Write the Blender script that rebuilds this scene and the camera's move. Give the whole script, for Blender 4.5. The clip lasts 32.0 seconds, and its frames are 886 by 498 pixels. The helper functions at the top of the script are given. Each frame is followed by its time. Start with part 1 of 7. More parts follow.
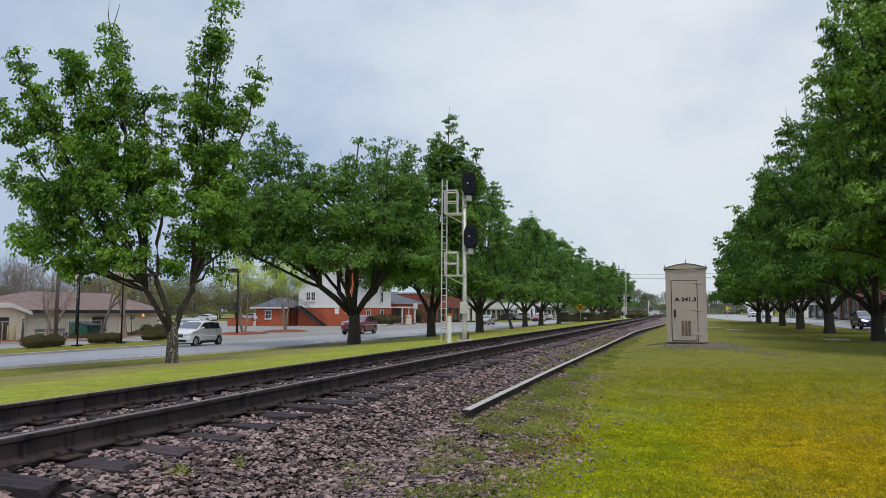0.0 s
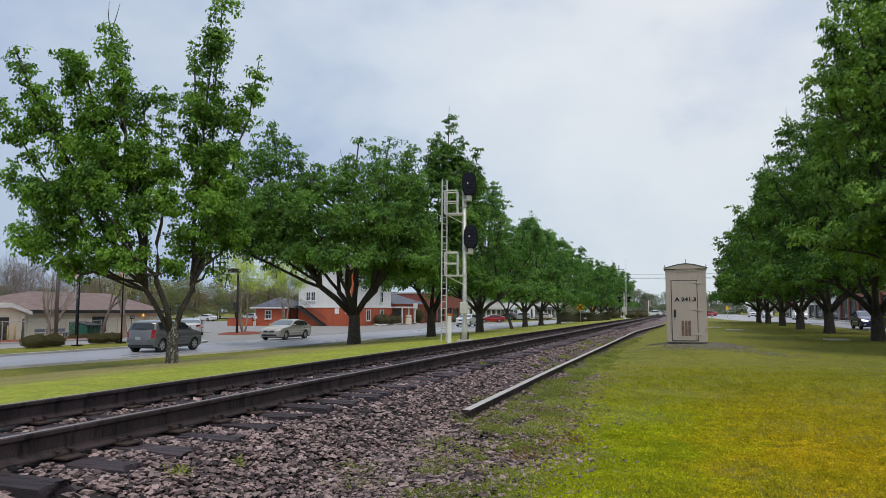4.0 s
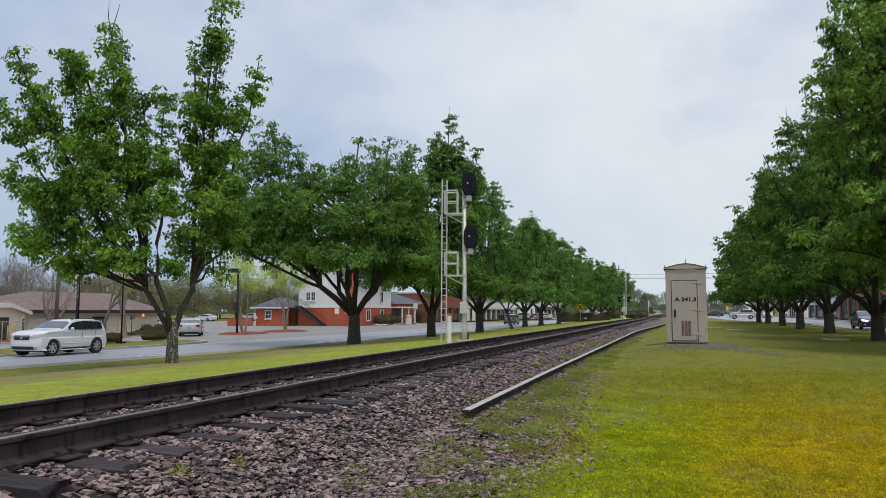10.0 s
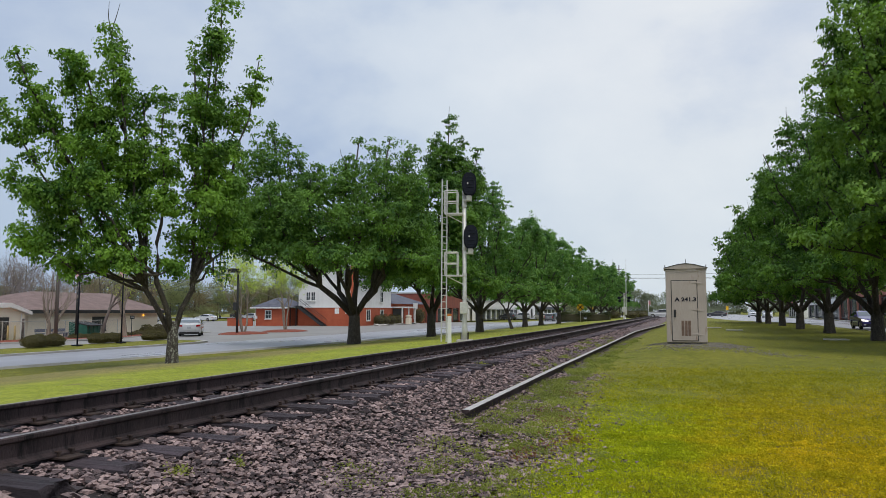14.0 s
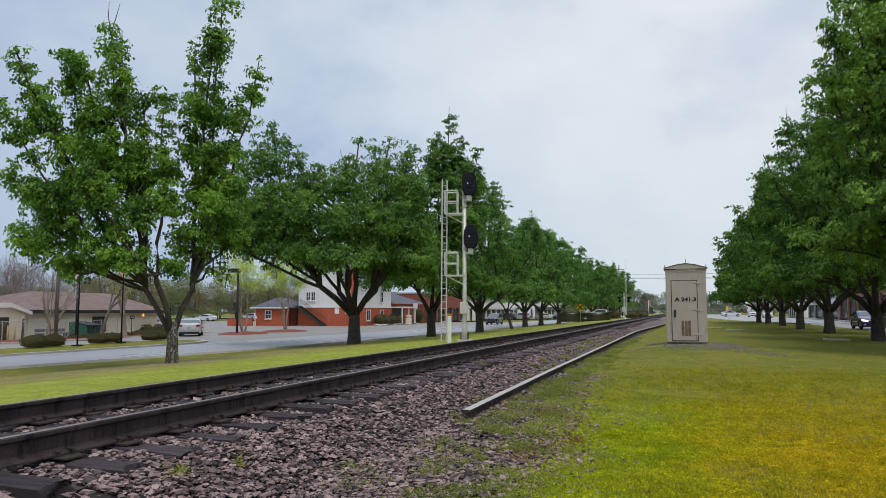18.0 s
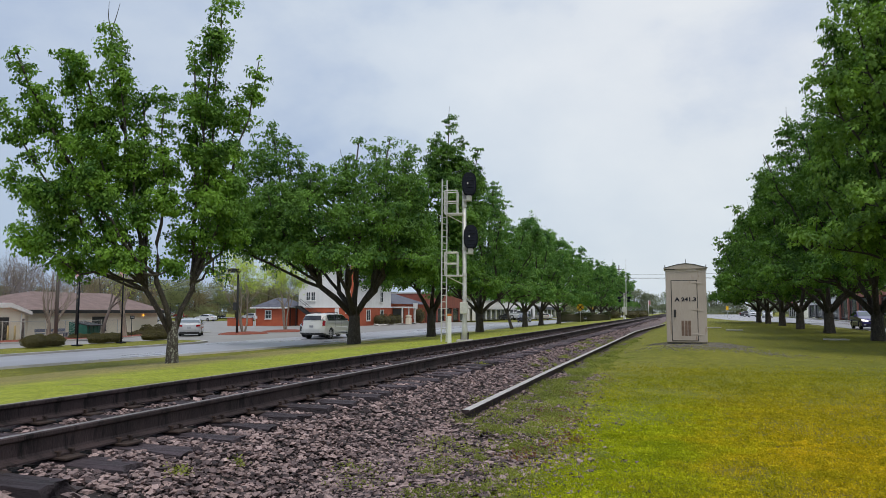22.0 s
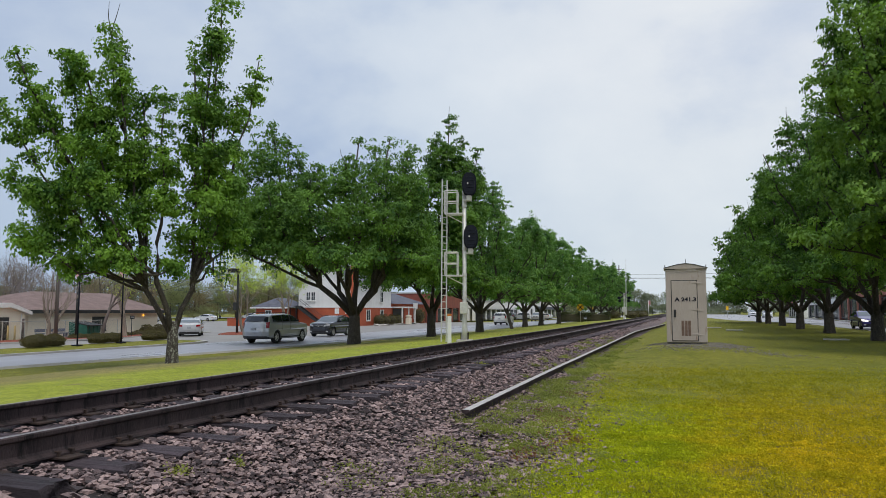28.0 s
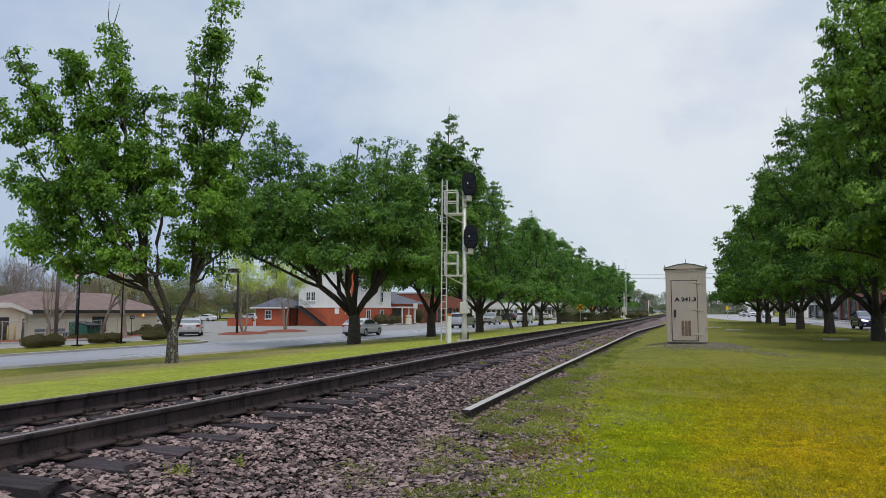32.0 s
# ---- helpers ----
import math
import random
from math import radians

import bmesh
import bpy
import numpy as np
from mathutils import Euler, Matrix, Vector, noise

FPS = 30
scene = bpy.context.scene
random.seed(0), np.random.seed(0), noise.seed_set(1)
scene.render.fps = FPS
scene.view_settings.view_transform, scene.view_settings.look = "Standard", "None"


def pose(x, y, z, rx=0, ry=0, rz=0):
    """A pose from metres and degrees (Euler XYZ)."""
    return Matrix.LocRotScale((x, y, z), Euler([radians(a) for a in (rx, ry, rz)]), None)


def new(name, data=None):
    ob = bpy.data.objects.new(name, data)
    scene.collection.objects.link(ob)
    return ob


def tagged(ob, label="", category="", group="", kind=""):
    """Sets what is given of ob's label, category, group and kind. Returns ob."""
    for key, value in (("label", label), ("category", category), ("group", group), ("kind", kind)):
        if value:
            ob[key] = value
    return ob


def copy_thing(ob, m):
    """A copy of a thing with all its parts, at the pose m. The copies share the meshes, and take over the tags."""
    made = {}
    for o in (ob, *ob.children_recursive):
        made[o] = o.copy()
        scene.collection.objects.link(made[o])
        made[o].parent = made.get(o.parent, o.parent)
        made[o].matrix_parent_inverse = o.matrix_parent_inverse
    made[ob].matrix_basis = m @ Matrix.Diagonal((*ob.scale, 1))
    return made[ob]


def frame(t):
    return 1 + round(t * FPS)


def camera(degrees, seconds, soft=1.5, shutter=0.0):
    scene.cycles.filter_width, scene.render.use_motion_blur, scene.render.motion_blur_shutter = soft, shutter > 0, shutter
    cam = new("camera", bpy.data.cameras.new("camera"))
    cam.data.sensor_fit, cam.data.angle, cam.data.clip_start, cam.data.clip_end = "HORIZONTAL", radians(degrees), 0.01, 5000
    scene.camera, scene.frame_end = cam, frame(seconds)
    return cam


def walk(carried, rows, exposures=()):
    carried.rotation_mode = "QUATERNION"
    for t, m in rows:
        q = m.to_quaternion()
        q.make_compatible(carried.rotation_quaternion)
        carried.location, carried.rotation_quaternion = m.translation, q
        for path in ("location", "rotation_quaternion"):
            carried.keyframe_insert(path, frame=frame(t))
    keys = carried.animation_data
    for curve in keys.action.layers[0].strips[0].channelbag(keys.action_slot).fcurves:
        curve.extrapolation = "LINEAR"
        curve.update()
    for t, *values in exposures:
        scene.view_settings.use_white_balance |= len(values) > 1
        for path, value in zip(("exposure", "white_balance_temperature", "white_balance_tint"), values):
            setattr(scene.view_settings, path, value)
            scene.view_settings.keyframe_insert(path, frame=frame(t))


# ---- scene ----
# The track runs along +Y, z = 0 is the lawn, metres.
cam = camera(62.19, 32.0, soft=0.5)
TILT, TURN = 4.837, 18.083
EYE = pose(0, 0, 1.4, 90 + TILT, 0, TURN)
walk(cam, [(0.0, EYE), (32.0, EYE)], exposures=[(0.0, 0.0), (32.0, 0.0)])

# ---- light: a bright overcast sky with a weak, wide sun behind the cloud ----
SUN_UP, SUN_TURN = radians(66), radians(150)


def node(tree, kind, **values):
    n = tree.nodes.new(kind)
    for key, value in values.items():
        if key in n.inputs:
            n.inputs[key].default_value = value
    return n


def ramp(tree, fac, stops):
    n = tree.nodes.new("ShaderNodeValToRGB")
    while len(n.color_ramp.elements) < len(stops):
        n.color_ramp.elements.new(0.5)
    for e, (at, c) in zip(n.color_ramp.elements, stops):
        e.position, e.color = at, (*c, 1) if len(c) == 3 else c
    tree.links.new(fac, n.inputs["Fac"])
    return n.outputs["Color"]


def mixed(tree, fac, a, b, blend="MIX"):
    n = tree.nodes.new("ShaderNodeMix")
    n.data_type, n.blend_type = "RGBA", blend
    for socket, value in ((n.inputs[0], fac), (n.inputs[6], a), (n.inputs[7], b)):
        if isinstance(value, bpy.types.NodeSocket):
            tree.links.new(value, socket)
        elif isinstance(value, (int, float)):
            socket.default_value = value
        else:
            socket.default_value = (*value, 1)
    return n.outputs[2]


def build_sky():
    world = bpy.data.worlds.new("overcast")
    scene.world = world
    world.use_nodes = True
    t = world.node_tree
    t.nodes.clear()
    sky = t.nodes.new("ShaderNodeTexSky")
    sky.sky_type, sky.sun_disc, sky.sun_elevation, sky.sun_rotation = "NISHITA", False, SUN_UP, SUN_TURN
    sky.air_density, sky.dust_density = 1.0, 3.0
    co = t.nodes.new("ShaderNodeTexCoord")
    mp = t.nodes.new("ShaderNodeMapping")
    mp.inputs["Scale"].default_value = (1.0, 1.0, 1.7)
    mp.inputs["Location"].default_value = (0.05, 0.1, 0.4)
    t.links.new(co.outputs["Generated"], mp.inputs["Vector"])
    n1 = node(t, "ShaderNodeTexNoise", Scale=1.5, Detail=5.0, Roughness=0.5, Distortion=0.5)
    n2 = node(t, "ShaderNodeTexNoise", Scale=4.5, Detail=6.0, Roughness=0.55)
    for n in (n1, n2):
        t.links.new(mp.outputs["Vector"], n.inputs["Vector"])
    both = mixed(t, 0.35, n1.outputs["Fac"], n2.outputs["Fac"])
    part_xyz = t.nodes.new("ShaderNodeSeparateXYZ")
    t.links.new(co.outputs["Generated"], part_xyz.inputs[0])
    shift = t.nodes.new("ShaderNodeMapRange")
    shift.inputs["From Min"].default_value = -1.0
    t.links.new(part_xyz.outputs["X"], shift.inputs["Value"])
    side = ramp(t, shift.outputs["Result"], [(0.1, (0.64, 0.72, 0.85)), (0.34, (0.84, 0.89, 0.95)), (0.5, (1, 1, 1))])
    cloud = ramp(t, both, [(0.36, (4.2, 5.0, 6.7)), (0.46, (6.0, 6.7, 7.9)), (0.55, (7.7, 8.1, 8.6)), (0.66, (8.5, 8.75, 9.0))])
    cloud = mixed(t, 1.0, cloud, side, "MULTIPLY")
    low = ramp(t, part_xyz.outputs["Z"], [(0.0, (0.82, 0.88, 0.92)), (0.32, (1, 1, 1))])
    cloud = mixed(t, 1.0, cloud, low, "MULTIPLY")
    both = mixed(t, 0.93, sky.outputs["Color"], cloud)
    bg = t.nodes.new("ShaderNodeBackground")
    bg.inputs["Strength"].default_value = 0.103
    out = t.nodes.new("ShaderNodeOutputWorld")
    t.links.new(both, bg.inputs["Color"])
    t.links.new(bg.outputs["Background"], out.inputs["Surface"])
    lamp = bpy.data.lights.new("sun", "SUN")
    lamp.energy, lamp.angle, lamp.color = 1.6, radians(25), (1.0, 0.96, 0.9)
    ob = new("sun", lamp)
    ob.rotation_euler = (radians(90) - SUN_UP, 0, radians(180) - SUN_TURN)


build_sky()

# ---- materials ----
def surf(name, c1, c2, scale=3.0, rough=0.8, bump=0.2, metal=0.0, fine=None, spot=None, coat=0.0, per_object=0.0,
         per_island=0.0, wet=0.0, spot_from=0.57, stretch=(1, 1, 1), bump_size=0.02, spec=0.5):
    """A surface with two colours mixed at two scales, fine relief, and stains of a third colour."""
    m = bpy.data.materials.new(name)
    m.use_nodes = True
    t = m.node_tree
    b = t.nodes["Principled BSDF"]
    co = t.nodes.new("ShaderNodeTexCoord")
    mp = t.nodes.new("ShaderNodeMapping")
    mp.inputs["Scale"].default_value = stretch
    t.links.new(co.outputs["Object"], mp.inputs["Vector"])
    big = node(t, "ShaderNodeTexNoise", Scale=scale, Detail=4.0, Roughness=0.6)
    small = node(t, "ShaderNodeTexNoise", Scale=fine or scale * 14, Detail=3.0, Roughness=0.65)
    for n in (big, small):
        t.links.new(mp.outputs["Vector"], n.inputs["Vector"])
    f1 = ramp(t, big.outputs["Fac"], [(0.36, (0, 0, 0)), (0.64, (1, 1, 1))])
    f2 = ramp(t, small.outputs["Fac"], [(0.3, (0, 0, 0)), (0.7, (1, 1, 1))])
    fac = mixed(t, 0.45, f1, f2)
    colour = mixed(t, fac, c1, c2)
    if spot:
        third = node(t, "ShaderNodeTexNoise", Scale=scale * 2.3, Detail=5.0, Roughness=0.7)
        t.links.new(mp.outputs["Vector"], third.inputs["Vector"])
        colour = mixed(t, ramp(t, third.outputs["Fac"], [(spot_from, (0, 0, 0)), (spot_from + 0.1, (1, 1, 1))]), colour, spot)
    for amount, source, socket in ((per_object, "ShaderNodeObjectInfo", "Random"), (per_island, "ShaderNodeNewGeometry", "Random Per Island")):
        if amount:
            n = t.nodes.new(source)
            stops = amount if isinstance(amount, list) else [(0, (1 - amount,) * 3), (1, (1 + amount,) * 3)]
            v = ramp(t, n.outputs[socket], stops)
            colour = mixed(t, 1.0, colour, v, "MULTIPLY")
    t.links.new(colour, b.inputs["Base Color"])
    b.inputs["Roughness"].default_value = rough
    if wet:
        pool = node(t, "ShaderNodeTexNoise", Scale=scale * 1.7, Detail=4.0, Roughness=0.6)
        t.links.new(mp.outputs["Vector"], pool.inputs["Vector"])
        t.links.new(ramp(t, pool.outputs["Fac"], [(0.36, (wet,) * 3), (0.46, (rough,) * 3)]), b.inputs["Roughness"])
    b.inputs["Metallic"].default_value = metal
    b.inputs["Coat Weight"].default_value = coat
    b.inputs["Coat Roughness"].default_value = 0.05
    b.inputs["Specular IOR Level"].default_value = spec
    if bump:
        bp = node(t, "ShaderNodeBump", Strength=bump, Distance=bump_size)
        t.links.new(small.outputs["Fac"], bp.inputs["Height"])
        t.links.new(bp.outputs["Normal"], b.inputs["Normal"])
    return m


def leaf_surface(name, c1, c2, through_light=0.22, patch=0.9, single=0.3):
    m = bpy.data.materials.new(name)
    m.use_nodes = True
    t = m.node_tree
    b = t.nodes["Principled BSDF"]
    g = t.nodes.new("ShaderNodeNewGeometry")
    co = t.nodes.new("ShaderNodeTexCoord")
    n = node(t, "ShaderNodeTexNoise", Scale=patch, Detail=3.0)
    t.links.new(co.outputs["Object"], n.inputs["Vector"])
    big = ramp(t, n.outputs["Fac"], [(0.35, (0, 0, 0)), (0.65, (1, 1, 1))])
    fac = mixed(t, single, big, g.outputs["Random Per Island"])
    colour = mixed(t, fac, c1, c2)
    t.links.new(colour, b.inputs["Base Color"])
    b.inputs["Roughness"].default_value = 0.6
    b.inputs["Specular IOR Level"].default_value = 0.2
    tr = t.nodes.new("ShaderNodeBsdfTranslucent")
    t.links.new(mixed(t, 1.0, colour, (1.3, 1.5, 0.5), "MULTIPLY"), tr.inputs["Color"])
    mx = t.nodes.new("ShaderNodeMixShader")
    mx.inputs[0].default_value = through_light
    t.links.new(b.outputs["BSDF"], mx.inputs[1])
    t.links.new(tr.outputs["BSDF"], mx.inputs[2])
    t.links.new(mx.outputs["Shader"], t.nodes["Material Output"].inputs["Surface"])
    return m


def clear_glass(name, colour, rough=0.03):
    m = bpy.data.materials.new(name)
    m.use_nodes = True
    b = m.node_tree.nodes["Principled BSDF"]
    b.inputs["Base Color"].default_value = (*colour, 1)
    b.inputs["Roughness"].default_value = rough
    b.inputs["Coat Weight"].default_value = 0.35
    return m


def glow(name, colour, strength):
    m = bpy.data.materials.new(name)
    m.use_nodes = True
    b = m.node_tree.nodes["Principled BSDF"]
    b.inputs["Base Color"].default_value = (*colour, 1)
    b.inputs["Emission Color"].default_value = (*colour, 1)
    b.inputs["Emission Strength"].default_value = strength
    return m


def lawn_tone(t, lime, gold, olive, edge):
    """Lime clover by the ballast, gold further over, an even olive sward beyond, with ragged borders."""
    co = t.nodes.new("ShaderNodeTexCoord")
    xyz = t.nodes.new("ShaderNodeSeparateXYZ")
    t.links.new(co.outputs["Object"], xyz.inputs[0])
    facs = []
    for axis, (scale, reach, a, b) in zip("XY", edge):
        n = node(t, "ShaderNodeTexNoise", Scale=scale, Detail=4.0, Roughness=0.6)
        t.links.new(co.outputs["Object"], n.inputs["Vector"])
        add = t.nodes.new("ShaderNodeMath")
        add.operation = "MULTIPLY_ADD"
        add.inputs[1].default_value = reach
        t.links.new(n.outputs["Fac"], add.inputs[0])
        t.links.new(xyz.outputs[axis], add.inputs[2])
        r = t.nodes.new("ShaderNodeMapRange")
        r.interpolation_type = "SMOOTHSTEP"
        r.inputs["From Min"].default_value, r.inputs["From Max"].default_value = a, b
        t.links.new(add.outputs[0], r.inputs["Value"])
        facs.append(r.outputs["Result"])
    return mixed(t, facs[1], mixed(t, facs[0], lime, gold), olive)


def sward(name, lime, gold, olive, leaf=False, edge=((1.1, 3.2, 1.0, 2.8), (0.55, 9.0, 13.0, 21.0)), spot=None):
    m = bpy.data.materials.new(name)
    m.use_nodes = True
    t = m.node_tree
    b = t.nodes["Principled BSDF"]
    colour = lawn_tone(t, lime, gold, olive, edge)
    co = t.nodes.new("ShaderNodeTexCoord")
    if spot:
        bare = node(t, "ShaderNodeTexNoise", Scale=0.55, Detail=6.0, Roughness=0.7)
        t.links.new(co.outputs["Object"], bare.inputs["Vector"])
        colour = mixed(t, ramp(t, bare.outputs["Fac"], [(0.6, (0, 0, 0)), (0.68, (0.8, 0.8, 0.8))]), colour, spot)
    layers = [node(t, "ShaderNodeTexNoise", Scale=s, Detail=4.0, Roughness=0.65) for s in (0.35, 2.4, 11.0, 60.0)]
    for n, lo, hi in zip(layers, (0.86, 0.78, 0.66, 0.5), (1.14, 1.22, 1.3, 1.4)):
        t.links.new(co.outputs["Object"], n.inputs["Vector"])
        if leaf and n is layers[3]:
            g = t.nodes.new("ShaderNodeNewGeometry")
            shade = ramp(t, g.outputs["Random Per Island"], [(0, (0.66, 0.68, 0.66)), (0.5, (0.97, 0.97, 0.95)), (1, (1.25, 1.2, 1.12))])
        else:
            shade = ramp(t, n.outputs["Fac"], [(0.32, (lo, lo * 1.04, lo)), (0.68, (hi, hi * 0.96, hi))])
        colour = mixed(t, 1.0, colour, shade, "MULTIPLY")
    t.links.new(colour, b.inputs["Base Color"])
    b.inputs["Roughness"].default_value = 0.8
    b.inputs["Specular IOR Level"].default_value = 0.15
    if leaf:
        tr = t.nodes.new("ShaderNodeBsdfTranslucent")
        t.links.new(mixed(t, 1.0, colour, (1.2, 1.3, 0.6), "MULTIPLY"), tr.inputs["Color"])
        mx = t.nodes.new("ShaderNodeMixShader")
        mx.inputs[0].default_value = 0.35
        t.links.new(b.outputs["BSDF"], mx.inputs[1])
        t.links.new(tr.outputs["BSDF"], mx.inputs[2])
        t.links.new(mx.outputs["Shader"], t.nodes["Material Output"].inputs["Surface"])
    else:
        bp = node(t, "ShaderNodeBump", Strength=0.7, Distance=0.05)
        t.links.new(mixed(t, 0.5, layers[2].outputs["Fac"], layers[3].outputs["Fac"]), bp.inputs["Height"])
        t.links.new(bp.outputs["Normal"], b.inputs["Normal"])
    return m


GRASS = sward("lawn", (0.17, 0.2, 0.022), (0.235, 0.195, 0.022), (0.19, 0.2, 0.026))
BLADE = sward("grass_blade", (0.43, 0.475, 0.016), (0.55, 0.44, 0.016), (0.36, 0.35, 0.03), True)
VERGE = sward("verge_grass", (0.27, 0.25, 0.085), (0.31, 0.365, 0.045), (0.27, 0.30, 0.05), edge=((0.7, 3.0, -15.0, -11.5), (0.4, 14.0, 34.0, 60.0)), spot=(0.25, 0.19, 0.12))
VERGE_BLADE = sward("verge_blade", (0.31, 0.28, 0.1), (0.37, 0.42, 0.055), (0.31, 0.34, 0.06), True, edge=((0.7, 3.0, -15.0, -11.5), (0.4, 14.0, 34.0, 60.0)))
WEED = leaf_surface("weed_leaf", (0.145, 0.17, 0.045), (0.35, 0.365, 0.1), 0.35)
STONE = surf("ballast_stone", (0.115, 0.086, 0.086), (0.365, 0.278, 0.268), 6, 0.75, 0.4, per_island=[(0, (0.12, 0.11, 0.12)), (0.3, (0.5, 0.46, 0.48)), (0.62, (1.12, 1.05, 1.02)), (0.9, (1.32, 1.24, 1.18)), (1, (1.65, 1.6, 1.58))], fine=60)
# near-black: the shade between the loose stones is put into this colour
SHADED_BED = surf("ballast_bed", (0.008, 0.006, 0.006), (0.05, 0.04, 0.038), 18, 0.95, 1.0, fine=26, bump_size=0.06)
STEEL = surf("rail_web", (0.012, 0.009, 0.0095), (0.07, 0.047, 0.048), 1.6, 0.75, 0.3, metal=0.0, spec=0.3, spot=(0.008, 0.006, 0.006), spot_from=0.52, stretch=(1, 2.4, 0.55), fine=40)
SHINE = surf("rail_top", (0.17, 0.15, 0.145), (0.28, 0.255, 0.25), 2, 0.55, 0.05, metal=0.35)
OLD_TOP = surf("weathered_rail_top", (0.33, 0.31, 0.3), (0.5, 0.475, 0.46), 3, 0.75, 0.2, metal=0.0, spot=(0.3, 0.25, 0.21), spot_from=0.6)
RUST = surf("rust", (0.02, 0.014, 0.013), (0.062, 0.038, 0.03), 8, 0.85, 0.4, metal=0.15)
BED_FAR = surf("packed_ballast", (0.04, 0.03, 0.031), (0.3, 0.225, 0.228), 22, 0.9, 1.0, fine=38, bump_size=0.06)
TIE = surf("creosoted_timber", (0.02, 0.0145, 0.0175), (0.12, 0.09, 0.105), 5, 0.6, 0.9, per_object=0.35, stretch=(0.35, 5, 5), spec=0.4)
ASPHALT = surf("asphalt", (0.25, 0.25, 0.275), (0.34, 0.34, 0.37), 0.25, 0.45, 0.2, fine=70, spot=(0.13, 0.13, 0.14), spot_from=0.6, bump_size=0.006, wet=0.2, stretch=(2.2, 0.14, 1))
LOT = surf("parking_asphalt", (0.21, 0.2, 0.19), (0.3, 0.285, 0.27), 0.3, 0.6, 0.3, fine=70, bump_size=0.008)
CONCRETE = surf("concrete", (0.34, 0.33, 0.31), (0.5, 0.48, 0.45), 1.2, 0.85, 0.3)
MULCH = surf("red_mulch", (0.16, 0.04, 0.025), (0.33, 0.09, 0.05), 4, 0.95, 0.8, fine=40, bump_size=0.05)
BARK = surf("bark", (0.024, 0.02, 0.017), (0.095, 0.08, 0.068), 4, 0.95, 1.0, stretch=(3, 3, 0.7), bump_size=0.04)
LIMB = surf("limb_bark", (0.03, 0.025, 0.021), (0.11, 0.092, 0.077), 5, 0.95, 1.0, spot=(0.3, 0.3, 0.25), spot_from=0.6, stretch=(2, 2, 1.0), bump_size=0.04)
LICHEN = surf("lichened_bark", (0.025, 0.021, 0.017), (0.105, 0.088, 0.072), 3.2, 0.95, 1.0, spot=(0.36, 0.37, 0.29), spot_from=0.5, stretch=(2, 2, 1.2), bump_size=0.04)
PALE_BARK = surf("pale_bark", (0.2, 0.165, 0.13), (0.4, 0.34, 0.28), 3, 0.9, 0.5, stretch=(2, 2, 0.7))
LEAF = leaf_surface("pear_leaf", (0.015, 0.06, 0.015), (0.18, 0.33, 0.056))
# same pear leaf, lightened to put sun and haze on the distant crowns
LEAF_FAR_LIT = leaf_surface("far_lit_pear_leaf", (0.04, 0.12, 0.035), (0.22, 0.38, 0.1), 0.32)
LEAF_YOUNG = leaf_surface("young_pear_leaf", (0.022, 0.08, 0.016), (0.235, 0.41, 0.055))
# brighter copy of the pear leaf, with light on the crown in its colour
LEAF_LIT = leaf_surface("lit_pear_leaf", (0.05, 0.12, 0.028), (0.29, 0.45, 0.092), 0.3)
SPRING = leaf_surface("spring_leaf", (0.36, 0.45, 0.08), (0.56, 0.62, 0.17), 0.45)
HEDGE = leaf_surface("hedge_leaf", (0.025, 0.035, 0.014), (0.08, 0.09, 0.035))
SHRUB = leaf_surface("shrub_leaf", (0.07, 0.065, 0.03), (0.18, 0.155, 0.075))
CABINET = surf("cabinet_paint", (0.36, 0.305, 0.26), (0.45, 0.39, 0.335), 1.4, 0.6, 0.06, metal=0.05, spot=(0.27, 0.19, 0.14), stretch=(1.6, 1.6, 0.35), spot_from=0.6)
GRAVEL = surf("pale_gravel", (0.13, 0.115, 0.1), (0.27, 0.24, 0.21), 6, 0.85, 0.4, per_island=0.35, fine=60)
RUSTY = surf("rusty_vent", (0.16, 0.1, 0.07), (0.3, 0.2, 0.15), 9, 0.8, 0.2)
GALV = surf("galvanised_steel", (0.5, 0.49, 0.46), (0.68, 0.67, 0.64), 5, 0.5, 0.08, metal=0.35, spot=(0.46, 0.42, 0.37))
BLACK = surf("black_paint", (0.007, 0.0085, 0.015), (0.015, 0.018, 0.03), 4, 0.7, 0.08, spec=0.2)
DARK = surf("dark_metal", (0.02, 0.022, 0.024), (0.06, 0.06, 0.06), 4, 0.55, 0.1, metal=0.3)
WHITE = surf("white_paint", (0.7, 0.69, 0.67), (0.82, 0.81, 0.79), 2, 0.55, 0.08)
TAN = surf("tan_render", (0.82, 0.73, 0.58), (0.88, 0.8, 0.66), 0.8, 0.85, 0.12)
SHINGLE = surf("brown_shingle", (0.14, 0.095, 0.085), (0.25, 0.175, 0.16), 1.2, 0.9, 0.5, fine=16)
SLATE = surf("grey_shingle", (0.07, 0.075, 0.1), (0.15, 0.155, 0.19), 1.5, 0.9, 0.4, fine=16)
BRICK = surf("orange_brick", (0.36, 0.075, 0.035), (0.5, 0.125, 0.06), 0.7, 0.9, 0.3, fine=22)
BRICK_DARK = surf("red_brick", (0.2, 0.06, 0.045), (0.32, 0.1, 0.07), 1.0, 0.9, 0.3, fine=22)
GLASS = clear_glass("dark_glass", (0.02, 0.024, 0.03))
# pale blue base imitates the sky reflected in sloping car glass
SKY_GLASS = clear_glass("sky_reflection_glass", (0.13, 0.155, 0.18))
PANE = surf("window_pane", (0.03, 0.04, 0.045), (0.06, 0.075, 0.08), 2, 0.12, 0.0, spec=0.35)


